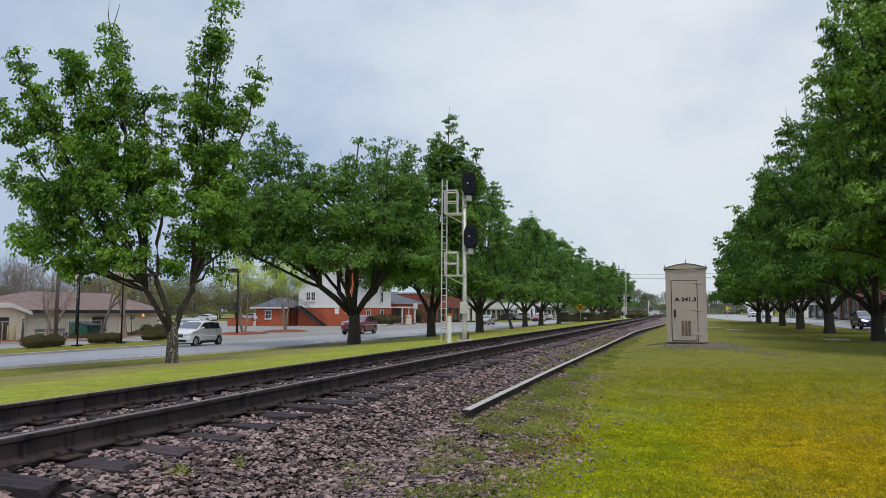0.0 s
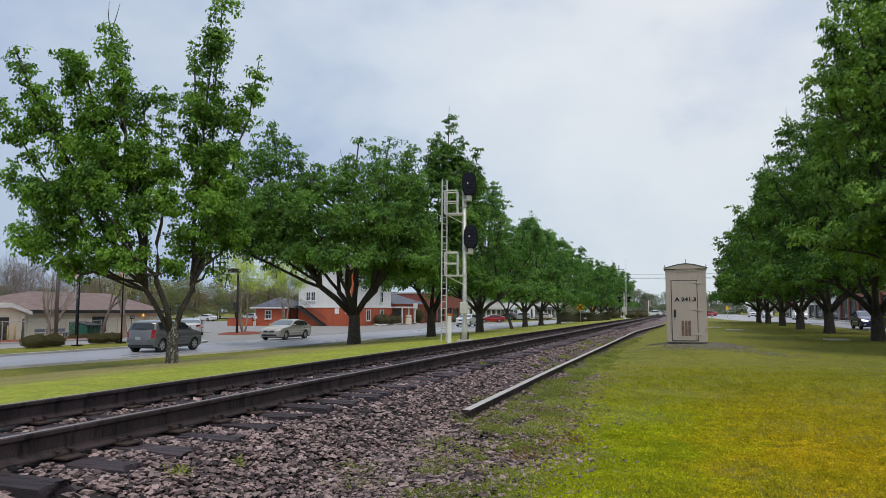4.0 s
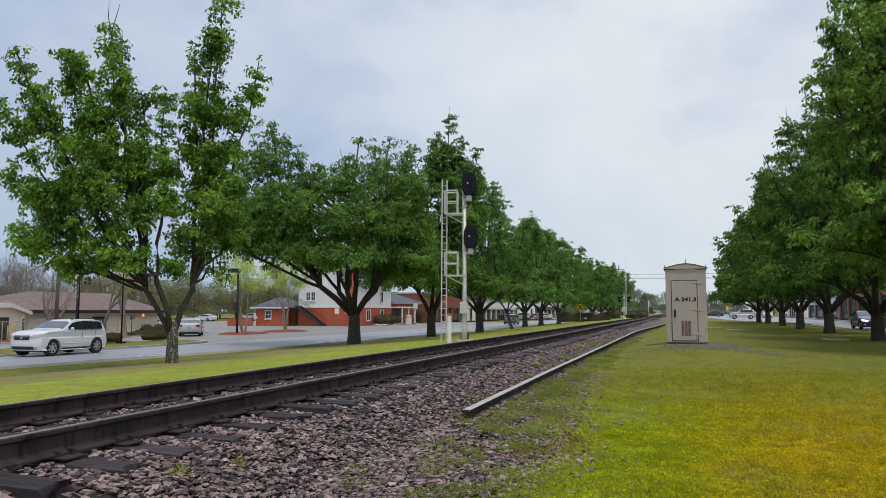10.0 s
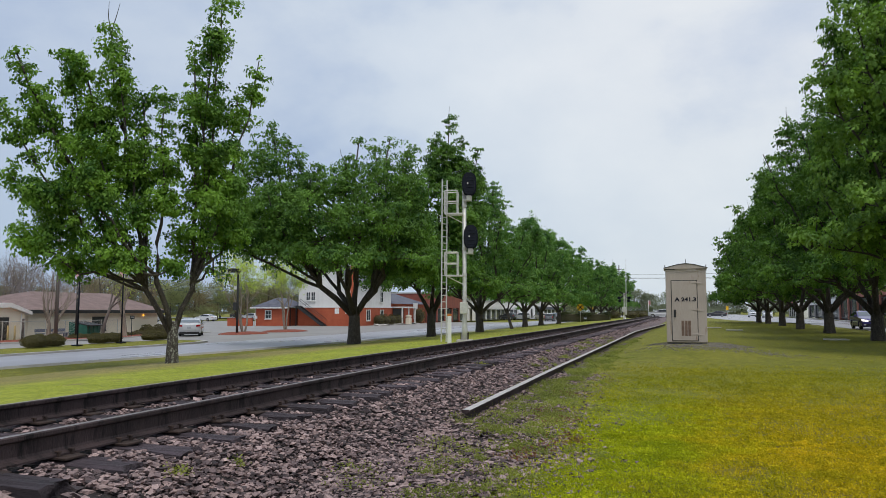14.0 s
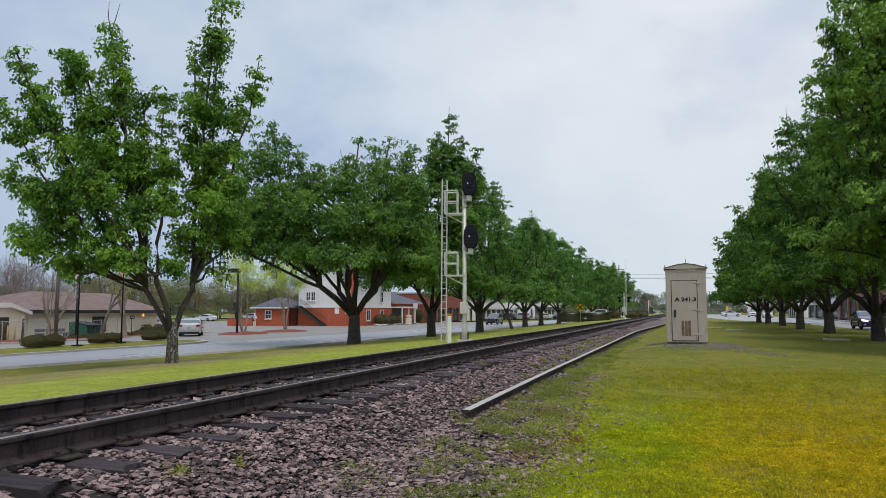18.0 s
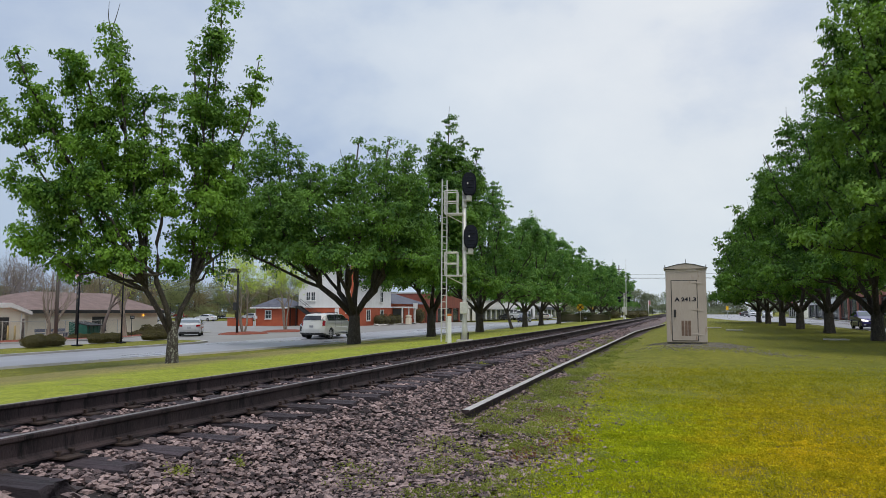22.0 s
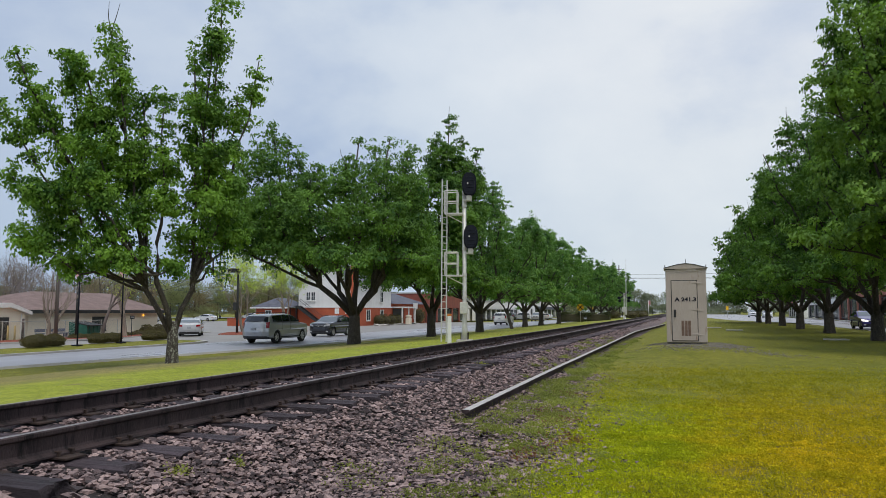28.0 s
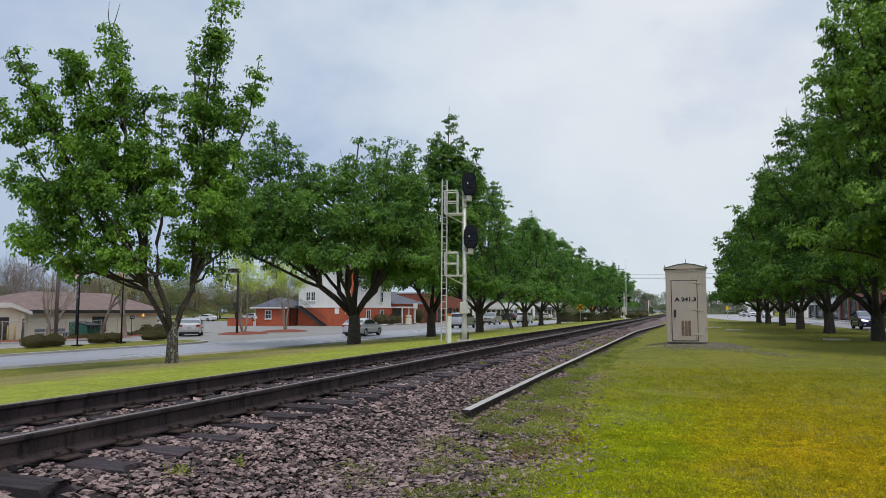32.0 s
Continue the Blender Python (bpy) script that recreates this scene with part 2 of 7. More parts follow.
# ---- mesh building ----
def part(name, bm, material, parent=None, label="", smooth=False):
    me = bpy.data.meshes.new(name)
    bm.normal_update()
    bm.to_mesh(me)
    bm.free()
    for m in material if isinstance(material, (list, tuple)) else (material,):
        me.materials.append(m)
    if smooth:
        me.polygons.foreach_set("use_smooth", [True] * len(me.polygons))
    ob = new(name, me)
    if parent:
        ob.parent = parent
    return tagged(ob, label)


def thing(name, m, label, category, group="", kind=""):
    ob = new(name)
    ob.empty_display_size = 0.2
    ob.matrix_basis = m
    return tagged(ob, label, category, group, kind)


def again(name, ob, parent, m):
    """One more piece on the same mesh."""
    o = new(name, ob.data)
    o.parent = parent
    o.matrix_basis = m
    return o


def box(bm, c, s, bevel=0.0, m=None):
    made = bmesh.ops.create_cube(bm, size=1.0, matrix=(m or Matrix()) @ Matrix.Translation(c) @ Matrix.Diagonal((*s, 1)))["verts"]
    if bevel:
        edges = list({e for v in made for e in v.link_edges})
        bmesh.ops.bevel(bm, geom=edges, offset=bevel, segments=1, affect="EDGES", profile=0.5)
    return bm


def tube(bm, points, radii, seg=8, cap=True):
    """A tapered tube along points."""
    rings = []
    n = len(points)
    for i, (p, r) in enumerate(zip(points, radii)):
        d = (Vector(points[min(i + 1, n - 1)]) - Vector(points[max(i - 1, 0)])).normalized()
        q = d.to_track_quat("Z", "Y")
        rings.append([bm.verts.new(Vector(p) + q @ Vector((r * math.cos(a), r * math.sin(a), 0)))
                      for a in (2 * math.pi * k / seg for k in range(seg))])
    for a, b in zip(rings, rings[1:]):
        for k in range(seg):
            bm.faces.new((a[k], a[(k + 1) % seg], b[(k + 1) % seg], b[k]))
    if cap:
        bm.faces.new(rings[0][::-1])
        bm.faces.new(rings[-1])
    return bm


def extrude(bm, outline, a, b, axis="y", mat=0):
    """A closed outline, swept from a to b along an axis; the outline's two numbers are the other two coordinates."""
    put = {"y": lambda u, v, w: (u, w, v), "x": lambda u, v, w: (w, u, v), "z": lambda u, v, w: (u, v, w)}[axis]
    lo = [bm.verts.new(put(u, v, a)) for u, v in outline]
    hi = [bm.verts.new(put(u, v, b)) for u, v in outline]
    k = len(outline)
    faces = [bm.faces.new((lo[i], lo[(i + 1) % k], hi[(i + 1) % k], hi[i])) for i in range(k)]
    faces += [bm.faces.new(lo[::-1]), bm.faces.new(hi)]
    for fc in faces:
        fc.material_index = mat
    bmesh.ops.recalc_face_normals(bm, faces=faces)
    return bm


def raw(name, co, faces, material, parent=None, label="", smooth=False):
    """A mesh of many equal-sided faces from arrays: quick for large counts."""
    me = bpy.data.meshes.new(name)
    co, faces = np.asarray(co, "f4"), np.asarray(faces, "i4")
    k = faces.shape[1]
    me.vertices.add(len(co))
    me.vertices.foreach_set("co", co.ravel())
    me.loops.add(faces.size)
    me.loops.foreach_set("vertex_index", faces.ravel())
    me.polygons.add(len(faces))
    me.polygons.foreach_set("loop_start", np.arange(0, faces.size, k, dtype="i4"))
    me.materials.append(material)
    if smooth:
        me.polygons.foreach_set("use_smooth", [True] * len(faces))
    me.update(calc_edges=True)
    if not smooth:
        me.shade_flat()
    ob = new(name, me)
    if parent:
        ob.parent = parent
    return tagged(ob, label)


def leaf_cloud(rng, centres, size, upright=0.3):
    """Folded diamond leaves at the centres: corners and faces."""
    n = len(centres)
    d = rng.normal(size=(n, 3))
    d[:, 2] += upright
    d /= np.linalg.norm(d, axis=1)[:, None]
    e = rng.normal(size=(n, 3))
    e -= (e * d).sum(1)[:, None] * d
    e /= np.linalg.norm(e, axis=1)[:, None]
    up = np.cross(d, e)
    s = (size * rng.uniform(0.6, 1.25, n))[:, None]
    co = np.stack([centres - d * s * 0.55, centres + e * s * 0.36 + up * s * 0.12, centres + d * s * 0.6, centres - e * s * 0.36 + up * s * 0.12], 1)
    return co.reshape(-1, 3), np.arange(4 * n).reshape(-1, 4)


def tufts(rng, centres, outs, weights, leaves, leaf, radius):
    """Leaves that hang round the tips of twigs: domes of overlapping leaves that look outwards and droop."""
    unit = lambda v: v / np.maximum(np.linalg.norm(v, axis=1), 1e-6)[:, None]
    pick = rng.choice(len(centres), leaves, p=weights / weights.sum())
    top = unit(outs * 0.75 + np.array([0, 0, 0.8]))[pick]
    q = unit(rng.normal(size=(leaves, 3)))
    side = (q * top).sum(1)
    q = np.where((side < -0.2)[:, None], q - 2 * side[:, None] * top, q)
    at = centres[pick] + q * (radius[pick] * rng.uniform(0.2, 1.0, leaves) ** 0.5)[:, None] * np.array([1.1, 1.1, 0.85])
    face = unit(q + top * 0.3 + rng.normal(size=(leaves, 3)) * 0.38)
    d = q * 0.45 + np.array([0, 0, -0.85]) + rng.normal(size=(leaves, 3)) * 0.4
    d = unit(d - (d * face).sum(1)[:, None] * face)
    e = np.cross(face, d)
    s = (leaf * rng.uniform(0.65, 1.25, leaves))[:, None]
    co = np.stack([at - d * s * 0.5, at + e * s * 0.37 - face * s * 0.08, at + d * s * 0.62 - face * s * 0.1, at - e * s * 0.37 - face * s * 0.08], 1)
    return co.reshape(-1, 3), np.arange(4 * leaves).reshape(-1, 4)


# ---- the ground and the railway ----
ACROSS = [(-1500, -0.8), (-70, -0.9), (-49, -1.0), (-42, -0.9), (-34, -0.72), (-20.8, -0.72), (-20.2, -0.66), (-17.5, -0.46), (-9.8, 0.02), (-7.6, 0.14), (-6.8, 0.2), (-3.7, 0.2), (-3.3, 0.05), (-3.0, -0.07),
          (-2.6, -0.07), (-2.2, -0.03), (-1.8, 0.0), (-1, 0.0), (10, 0.0), (12, -0.08), (21.5, -0.08), (1500, -0.08)]


def ground_height(x, y):
    for (x0, z0), (x1, z1) in zip(ACROSS, ACROSS[1:]):
        if x <= x1:
            z = z0 + (z1 - z0) * (x - x0) / (x1 - x0)
            break
    if -2.4 < x < 10:
        dx, dy = max(abs(x - 0.35) - 0.9, 0), max(abs(y - 27.5) - 1.0, 0)
        z += 0.26 * max(0.0, 1 - math.hypot(dx / 2.2, dy / 6.0)) ** 1.3
    if -1.5 < x < 9 and -5 < y < 60:
        z += 0.03 * noise.noise((x * 0.5, y * 0.5, 0.0)) * min(1, (x + 1.5) / 2)
    return z


def sheet(name, xs, ys, height, material, kind="structure", label="", category=""):
    co = [(x, y, height(x, y)) for y in ys for x in xs]
    w = len(xs)
    faces = [(j * w + i, j * w + i + 1, (j + 1) * w + i + 1, (j + 1) * w + i) for j in range(len(ys) - 1) for i in range(w - 1)]
    return tagged(raw(name, co, faces, material, smooth=True), label, category, kind=kind)


def steps(a, b, d):
    return [a + (b - a) * i / max(1, round((b - a) / d)) for i in range(max(1, round((b - a) / d)) + 1)]


def build_ground():
    xs = sorted(set([-1500, -600, -250, -120, -80] + steps(-60, -24, 2) + [-22, -20.8] + steps(-20.2, -7, 0.8) + [-6.8, -3.7, -3.3, -3.0] + steps(-2.6, 10, 0.4) + [11, 12, 15, 21.5, 40, 80, 250, 600, 1500]))
    ys = [-1500, -400, -100, -30] + steps(-10, 58, 0.7) + steps(62, 150, 6) + [170, 200, 300, 500, 900, 1500]
    ob = sheet("ground", xs, ys, ground_height, GRASS, label="mown grass with yellow-green patches beside the railway", category="lawn")
    ob.data.materials.append(VERGE)
    for f in ob.data.polygons:
        if -20.7 < f.center.x < -5:
            f.material_index = 1


def bed_height(x, y):
    across = [(-8.2, -0.02), (-7.4, 0.17), (-6.7, 0.27), (-6.3, 0.29), (-6.1, 0.33), (-4.1, 0.33), (-3.8, 0.315), (-3.5, 0.285), (-2.85, 0.01), (-2.3, -0.02), (-1.0, -0.06), (99.0, -0.06)]
    for (x0, z0), (x1, z1) in zip(across, across[1:]):
        if x <= x1:
            z = z0 + (z1 - z0) * (x - x0) / (x1 - x0)
            break
    if x > -2.5 and y > 14:
        z -= 0.05
    return z + 0.014 * noise.noise((x * 3, y * 3, 1.0))


def build_ballast():
    xs = [-8.2, -7.8] + steps(-7.4, -6.7, 0.25) + [-6, -5, -4, -3.45] + steps(-3.3, -1.0, 0.12)
    ys = [-60, -20, -5] + steps(0, 36, 0.25) + steps(38, 150, 2) + [200, 300, 500]
    ob = sheet("ballast_bed", xs, ys, bed_height, SHADED_BED, label="packed bed of grey-brown crushed stone under the track", category="ballast")
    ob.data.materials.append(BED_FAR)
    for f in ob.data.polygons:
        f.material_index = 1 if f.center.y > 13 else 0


def rail_outline(h, head, foot, web=0.017):
    a, b, w = head / 2, foot / 2, web / 2
    return [(-b, 0), (b, 0), (b, 0.012), (w + 0.012, 0.028), (w, 0.045), (w, h - 0.05), (a - 0.004, h - 0.038), (a, h - 0.03), (a, h - 0.008), (a - 0.01, h),
            (-a + 0.01, h), (-a, h - 0.008), (-a, h - 0.03), (-a + 0.004, h - 0.038), (-w, h - 0.05), (-w, 0.045), (-w - 0.012, 0.028), (-b, 0.012)]


RAIL_X, TIE_TOP, RAIL_TOP = (-4.278, -5.788), 0.365, 0.57
TIE_GAP = 0.604


def rail_mesh(x, z, h, head, foot, ys, tops):
    bm = bmesh.new()
    outline = rail_outline(h, head, foot)
    k = len(outline)
    rings = [[bm.verts.new((x(y) + u, y, z(y) + v)) for u, v in outline] for y in ys]
    for a, b in zip(rings, rings[1:]):
        for i in range(k):
            f = bm.faces.new((a[i], a[(i + 1) % k], b[(i + 1) % k], b[i]))
            f.material_index = 1 if i in tops else 0
    bm.faces.new(rings[0][::-1])
    bm.faces.new(rings[-1])
    bmesh.ops.recalc_face_normals(bm, faces=bm.faces)
    return bm


def build_track():
    track = thing("railway_track", pose(0, 0, 0), "steel rails on dark creosoted wooden ties in stone ballast", "railway track")
    ys = [-60] + steps(-5, 60, 5) + [80, 120, 200, 500]
    for x in RAIL_X:
        part("rail", rail_mesh(lambda y: x, lambda y: RAIL_TOP - 0.186, 0.186, 0.075, 0.152, ys, (9,)), (STEEL, SHINE), track, "rust-brown steel rail with a worn bright top")
    rng = random.Random(4)
    kinds = []
    for k in range(4):
        # split, rounded timbers with grooves along the grain
        bm = box(bmesh.new(), (0, 0, -0.085), (2.72, 0.235, 0.17))
        bmesh.ops.subdivide_edges(bm, edges=bm.edges[:], cuts=7, use_grid_fill=True)
        for v in bm.verts:
            end = max(0.0, abs(v.co.x) - 1.15) / 0.21
            v.co.z += 0.026 * noise.noise((v.co.x * 0.9 + 9 * k, v.co.y * 38, 0)) + 0.016 * noise.noise((v.co.x * 2.5 + 5 * k, v.co.y * 6, 2.0)) - 0.014 * (abs(v.co.y) > 0.1) * (v.co.z > -0.02)
            v.co.x += end * 0.12 * noise.noise((v.co.y * 11, v.co.z * 8, 7.0 * k))
            v.co.y += 0.012 * noise.noise((v.co.x * 2.2, v.co.z * 9, 3.0 * k))
        kinds.append(part("tie", bm, TIE, track))
    plate = bmesh.new()
    box(plate, (0, 0, 0.008), (0.36, 0.19, 0.018), 0.004)
    for sx in (-0.085, 0.085):
        for sy in (-0.06, 0.06):
            box(plate, (sx, sy * (1 if sx > 0 else -1), 0.035), (0.03, 0.022, 0.04), 0.005)
            box(plate, (sx * 0.9, sy * (1 if sx > 0 else -1), 0.052), (0.042, 0.03, 0.012), 0.003)
    plate = part("tie_plate", plate, RUST, track)
    far = bmesh.new()
    n = 0
    for i in range(-26, 900):
        y = 4.2 + i * TIE_GAP + rng.uniform(-0.025, 0.025)
        x = -4.965 + rng.uniform(-0.05, 0.05)
        if i < 150:
            o = kinds[i + 26] if i < -22 else again("tie", kinds[rng.randrange(4)], track, Matrix())
            o.matrix_basis = pose(x, y, TIE_TOP + rng.uniform(-0.012, 0.014), rng.uniform(-3, 3), rng.uniform(-0.5, 0.5), rng.uniform(-2, 2))
            if i < 70:
                for rx in RAIL_X:
                    o = plate if n == 0 else again("tie_plate", plate, track, Matrix())
                    o.matrix_basis = pose(rx, y, TIE_TOP, 0, 0, 0)
                    n += 1
        elif y < 260:
            box(far, (x, y, TIE_TOP - 0.085), (2.72, 0.225, 0.17))
    tagged(part("far_ties", far, TIE, track), kind="stuff")
    bm = bmesh.new()
    for sx in (-1, 1):
        box(bm, (sx * 0.034, 0, 0.085), (0.03, 0.95, 0.11), 0.006)
        for k in range(6):
            box(bm, (sx * 0.055, -0.38 + 0.152 * k, 0.085), (0.03, 0.035, 0.035), 0.006)
    joint = part("joint_bar", bm, STEEL, track, "bolted steel joint bar on the rail")
    joint.matrix_basis = pose(RAIL_X[0], 27.5, RAIL_TOP - 0.186)
    again("joint_bar", joint, track, pose(RAIL_X[1], 23.6, RAIL_TOP - 0.186))


def build_spare_rail():
    ob = thing("spare_rail", pose(0, 0, 0), "old weathered rail lying loose in the weeds beside the ballast", "rail")
    ys = steps(9.0, 18, 1) + steps(20, 54, 2) + steps(56, 74, 2)
    x = lambda y: -2.64 - 0.09 * math.sin((y - 9) / 14) - 0.03 * math.sin((y - 9) / 5) + (max(0, y - 44) * 0.028 if y > 44 else 0)
    part("rail_body", rail_mesh(x, lambda y: 0.0 + 0.003 * max(0, min(y - 20, 20)), 0.165, 0.1, 0.14, ys, (8, 9, 10)), (STEEL, OLD_TOP), ob, "rusty rail with a pale weathered head")


def stones(rng, pts, sizes):
    cube = np.array([(x, y, z) for z in (-1, 1) for y in (-1, 1) for x in (-1, 1)], float)
    tri = np.array([(0, 2, 3), (0, 3, 1), (4, 5, 7), (4, 7, 6), (0, 1, 5), (0, 5, 4), (2, 6, 7), (2, 7, 3), (0, 4, 6), (0, 6, 2), (1, 3, 7), (1, 7, 5)])
    n = len(pts)
    # crushed stone: blocks with every corner knocked about, then tipped over
    v = np.repeat(cube[None], n, 0) * rng.uniform(0.28, 1.0, (n, 8, 3)) * rng.uniform(0.45, 1.28, (n, 1, 3))
    q = rng.normal(size=(n, 4))
    q[:, 0] += 1.2
    q /= np.linalg.norm(q, axis=1)[:, None]
    u = q[:, None, 1:]
    v = v + 2 * np.cross(u, np.cross(u, v) + q[:, None, :1] * v)
    v = v * (sizes * 0.62)[:, None, None]
    a = rng.uniform(0, 2 * np.pi, n)
    c, s = np.cos(a)[:, None], np.sin(a)[:, None]
    v = np.stack([v[..., 0] * c - v[..., 1] * s, v[..., 0] * s + v[..., 1] * c, v[..., 2] * 0.52], 2) + pts[:, None, :]
    return v.reshape(-1, 3), (tri[None] + 8 * np.arange(n)[:, None, None]).reshape(-1, 3)


def build_stones():
    rng = np.random.default_rng(7)
    pts, sizes = [], []
    for y0, y1, count, size in ((-9, 3.8, 7000, 0.07), (3.8, 7, 21000, 0.044), (7, 13, 27000, 0.047), (13, 26, 23000, 0.06), (26, 48, 15000, 0.078), (48, 110, 7000, 0.13)):
        x, y = rng.uniform(-7.6, -1.3, count), rng.uniform(y0, y1, count)
        if y0 < 7:
            x = rng.uniform(-5.7, -1.4, count)
        # thin out towards the lawn
        edge = -1.35 + 0.2 * np.sin(y * 1.3) - np.clip(y - 5.5, 0, 13) * 0.11 - 0.4 * (y > 48)
        keep = rng.uniform(0, 1, count) < np.clip((edge - x) / 0.75, 0.0, 1) ** 0.8
        x, y = x[keep], y[keep]
        z = np.array([bed_height(a, b) for a, b in zip(x, y)])
        z = np.maximum(z, 0.0) + rng.uniform(-0.016, 0.042, len(x)) - 0.01 * (x < -3.45)
        near_rail = (np.abs(x + 4.278) < 0.085) | (np.abs(x + 5.788) < 0.085)
        tie = np.abs((y - 4.2 + TIE_GAP / 2) % TIE_GAP - TIE_GAP / 2)
        near_rail |= (x > -6.35) & (x < -3.6) & (tie < 0.132)
        near_rail |= (x < -4.3) & (x > -5.75) & (rng.uniform(0, 1, len(x)) < 0.5)
        pts.append(np.stack([x, y, z], 1)[~near_rail])
        sizes.append((size * rng.uniform(0.55, 1.35, len(x)))[~near_rail])
    # gravelly bare patches between the loose rail and the lawn
    for cx, cy, n in ((-2.1, 12.8, 700), (-1.95, 10.6, 600), (-1.65, 9.0, 500), (-1.5, 7.4, 500), (-2.2, 15.5, 500), (-1.2, 6.2, 300)):
        x, y = rng.normal(cx, 0.32, 2 * n), rng.normal(cy, 0.8, 2 * n)
        pts.append(np.stack([x, y, np.array([ground_height(a, b) for a, b in zip(x, y)]) + rng.uniform(-0.01, 0.015, 2 * n)], 1))
        sizes.append(rng.uniform(0.02, 0.055, 2 * n))
    co, tri = stones(rng, np.concatenate(pts), np.concatenate(sizes))
    tagged(raw("ballast_stones", co, tri, STONE), "loose crushed ballast stones, pinkish grey", "ballast", kind="stuff")


build_ground()
build_ballast()
build_track()
build_spare_rail()
build_stones()

# ---- roads, kerbs, parking ----
def strip(name, xs, y0, y1, z, material, label, category, ys=None):
    return sheet(name, xs, ys or steps(y0, y1, 40), lambda x, y: z, material, label=label, category=category)


NEAR_EDGE = [(-400, -24.2), (12, -24.2), (21, -23.7), (33, -22.3), (44, -21.7), (57, -21.0), (80, -20.8), (160, -20.8), (900, -20.8)]
ROAD_Z = -0.67


def along(rows, y):
    for (y0, x0), (y1, x1) in zip(rows, rows[1:]):
        if y <= y1:
            return x0 + (x1 - x0) * (y - y0) / (y1 - y0)
    return rows[-1][1]


def build_roads():
    ys = [-400, -100, -40, 0, 8] + steps(10, 60, 2) + [80, 120, 160, 240, 900]
    co, faces = [], []
    for y in ys:
        co += [(along(NEAR_EDGE, y), y, ROAD_Z), (-26.6, y, ROAD_Z + 0.05), (-29.6, y, ROAD_Z)]
    for j in range(len(ys) - 1):
        faces += [(3 * j + i, 3 * j + i + 1, 3 * j + i + 4, 3 * j + i + 3) for i in (0, 1)]
    tagged(raw("road", co, faces, ASPHALT, smooth=True), "wet pale grey two-lane asphalt road", "road", kind="structure")
    # turn-in and parking area beyond the road
    tagged(raw("parking_lot", [(-29.6, 44, ROAD_Z), (-29.6, 133, ROAD_Z), (-110, 133, ROAD_Z), (-110, 44, ROAD_Z), (-29.6, 41, ROAD_Z), (-60, 44, ROAD_Z)], [(0, 1, 2, 3), (4, 0, 3, 5)], LOT),
           "worn grey parking lot beside the road", "parking lot", kind="structure")
    tagged(raw("parking_lane", [(-34.2, -30, ROAD_Z - 0.03), (-34.2, 42, ROAD_Z - 0.03), (-41.5, 46, ROAD_Z - 0.04), (-41.5, -30, ROAD_Z - 0.04)], [(0, 1, 2, 3)], LOT), "asphalt drive behind the grass island", "parking lot", kind="structure")
    # kerb of the island
    bm = bmesh.new()
    outer = [(-29.6, -30), (-29.6, 36), (-29.7, 40), (-30.2, 42), (-31.2, 42.9), (-34.2, 43.2)]
    inner = [(-34.2, 42.9), (-31.3, 42.6), (-30.4, 41.8), (-29.95, 39.9), (-29.85, 36), (-29.85, -30)]
    extrude(bm, outer + inner, -0.85, -0.57, "z")
    tagged(part("kerb", bm, CONCRETE), "pale concrete kerb round the grass island", "kerb", kind="structure")
    island = bmesh.new()
    extrude(island, inner[::-1] + [(-34.2, -30)], -0.85, -0.575, "z")
    tagged(part("grass_island", island, GRASS), "strip of grass between road and parking", "lawn", kind="structure")
    # street on the far side of the lawn and the street that crosses the railway
    strip("street", [13.2, 17, 21.0], -200, 140, -0.047, ASPHALT, "pale asphalt street beyond the row of trees", "road")
    tagged(raw("cross_street", [(-300, 186, -0.5), (-20.8, 186, -0.6), (-12, 186, 0.1), (-2, 186, 0.1), (6, 186, -0.03), (300, 186, -0.03), (-300, 208, -0.5), (-20.8, 208, -0.6), (-12, 208, 0.1), (-2, 208, 0.1), (6, 208, -0.03), (300, 208, -0.03)],
               [(0, 1, 7, 6), (1, 2, 8, 7), (2, 3, 9, 8), (3, 4, 10, 9), (4, 5, 11, 10)], ASPHALT), "street crossing the railway", "road", kind="structure")
    tagged(raw("asphalt_yard", [(4.2, 172, 0.012), (7.0, 122, 0.012), (9.6, 108, 0.012), (13.25, 92, 0.012), (20.95, 92, 0.012), (20.95, 335, 0.012), (8, 335, 0.012)], [(0, 1, 2, 3, 4, 5, 6)], ASPHALT), "pale asphalt yard beyond the crossing street", "road", kind="structure")
    co, faces, ys2 = [], [], [-40, 0, 12, 21, 27, 33, 44, 57, 70, 80, 130]
    for y in ys2:
        x = along(NEAR_EDGE, y)
        co += [(x + 0.06, y, ROAD_Z - 0.06), (x + 0.02, y, ROAD_Z + 0.05), (x - 0.22, y, ROAD_Z + 0.03), (x - 0.3, y, ROAD_Z - 0.02)]
    for j in range(len(ys2) - 1):
        faces += [(4 * j + i, 4 * j + 4 + i, 4 * j + 5 + i, 4 * j + 1 + i) for i in range(3)]
    tagged(raw("gutter", co, faces, CONCRETE), "pale concrete gutter along the road's edge", "kerb", kind="structure")
    strip("sidewalk", [21.0, 23], -100, 160, 0.07, CONCRETE, "concrete sidewalk along the shop fronts", "pavement")


build_roads()


# ---- trees ----
def curve(a, b, c, n):
    a, b, c = Vector(a), Vector(b), Vector(c)
    return [a * (1 - u) ** 2 + b * 2 * u * (1 - u) + c * u * u for u in (i / n for i in range(n + 1))]


def ball(rng, n):
    d = rng.normal(size=(n, 3))
    d *= 0.48
    k = np.linalg.norm(d, axis=1)[:, None]
    cut = np.where(rng.uniform(0, 1, (n, 1)) < 0.05, 1.3, 0.85)
    return d * np.where(k > cut, cut / k, 1.0)


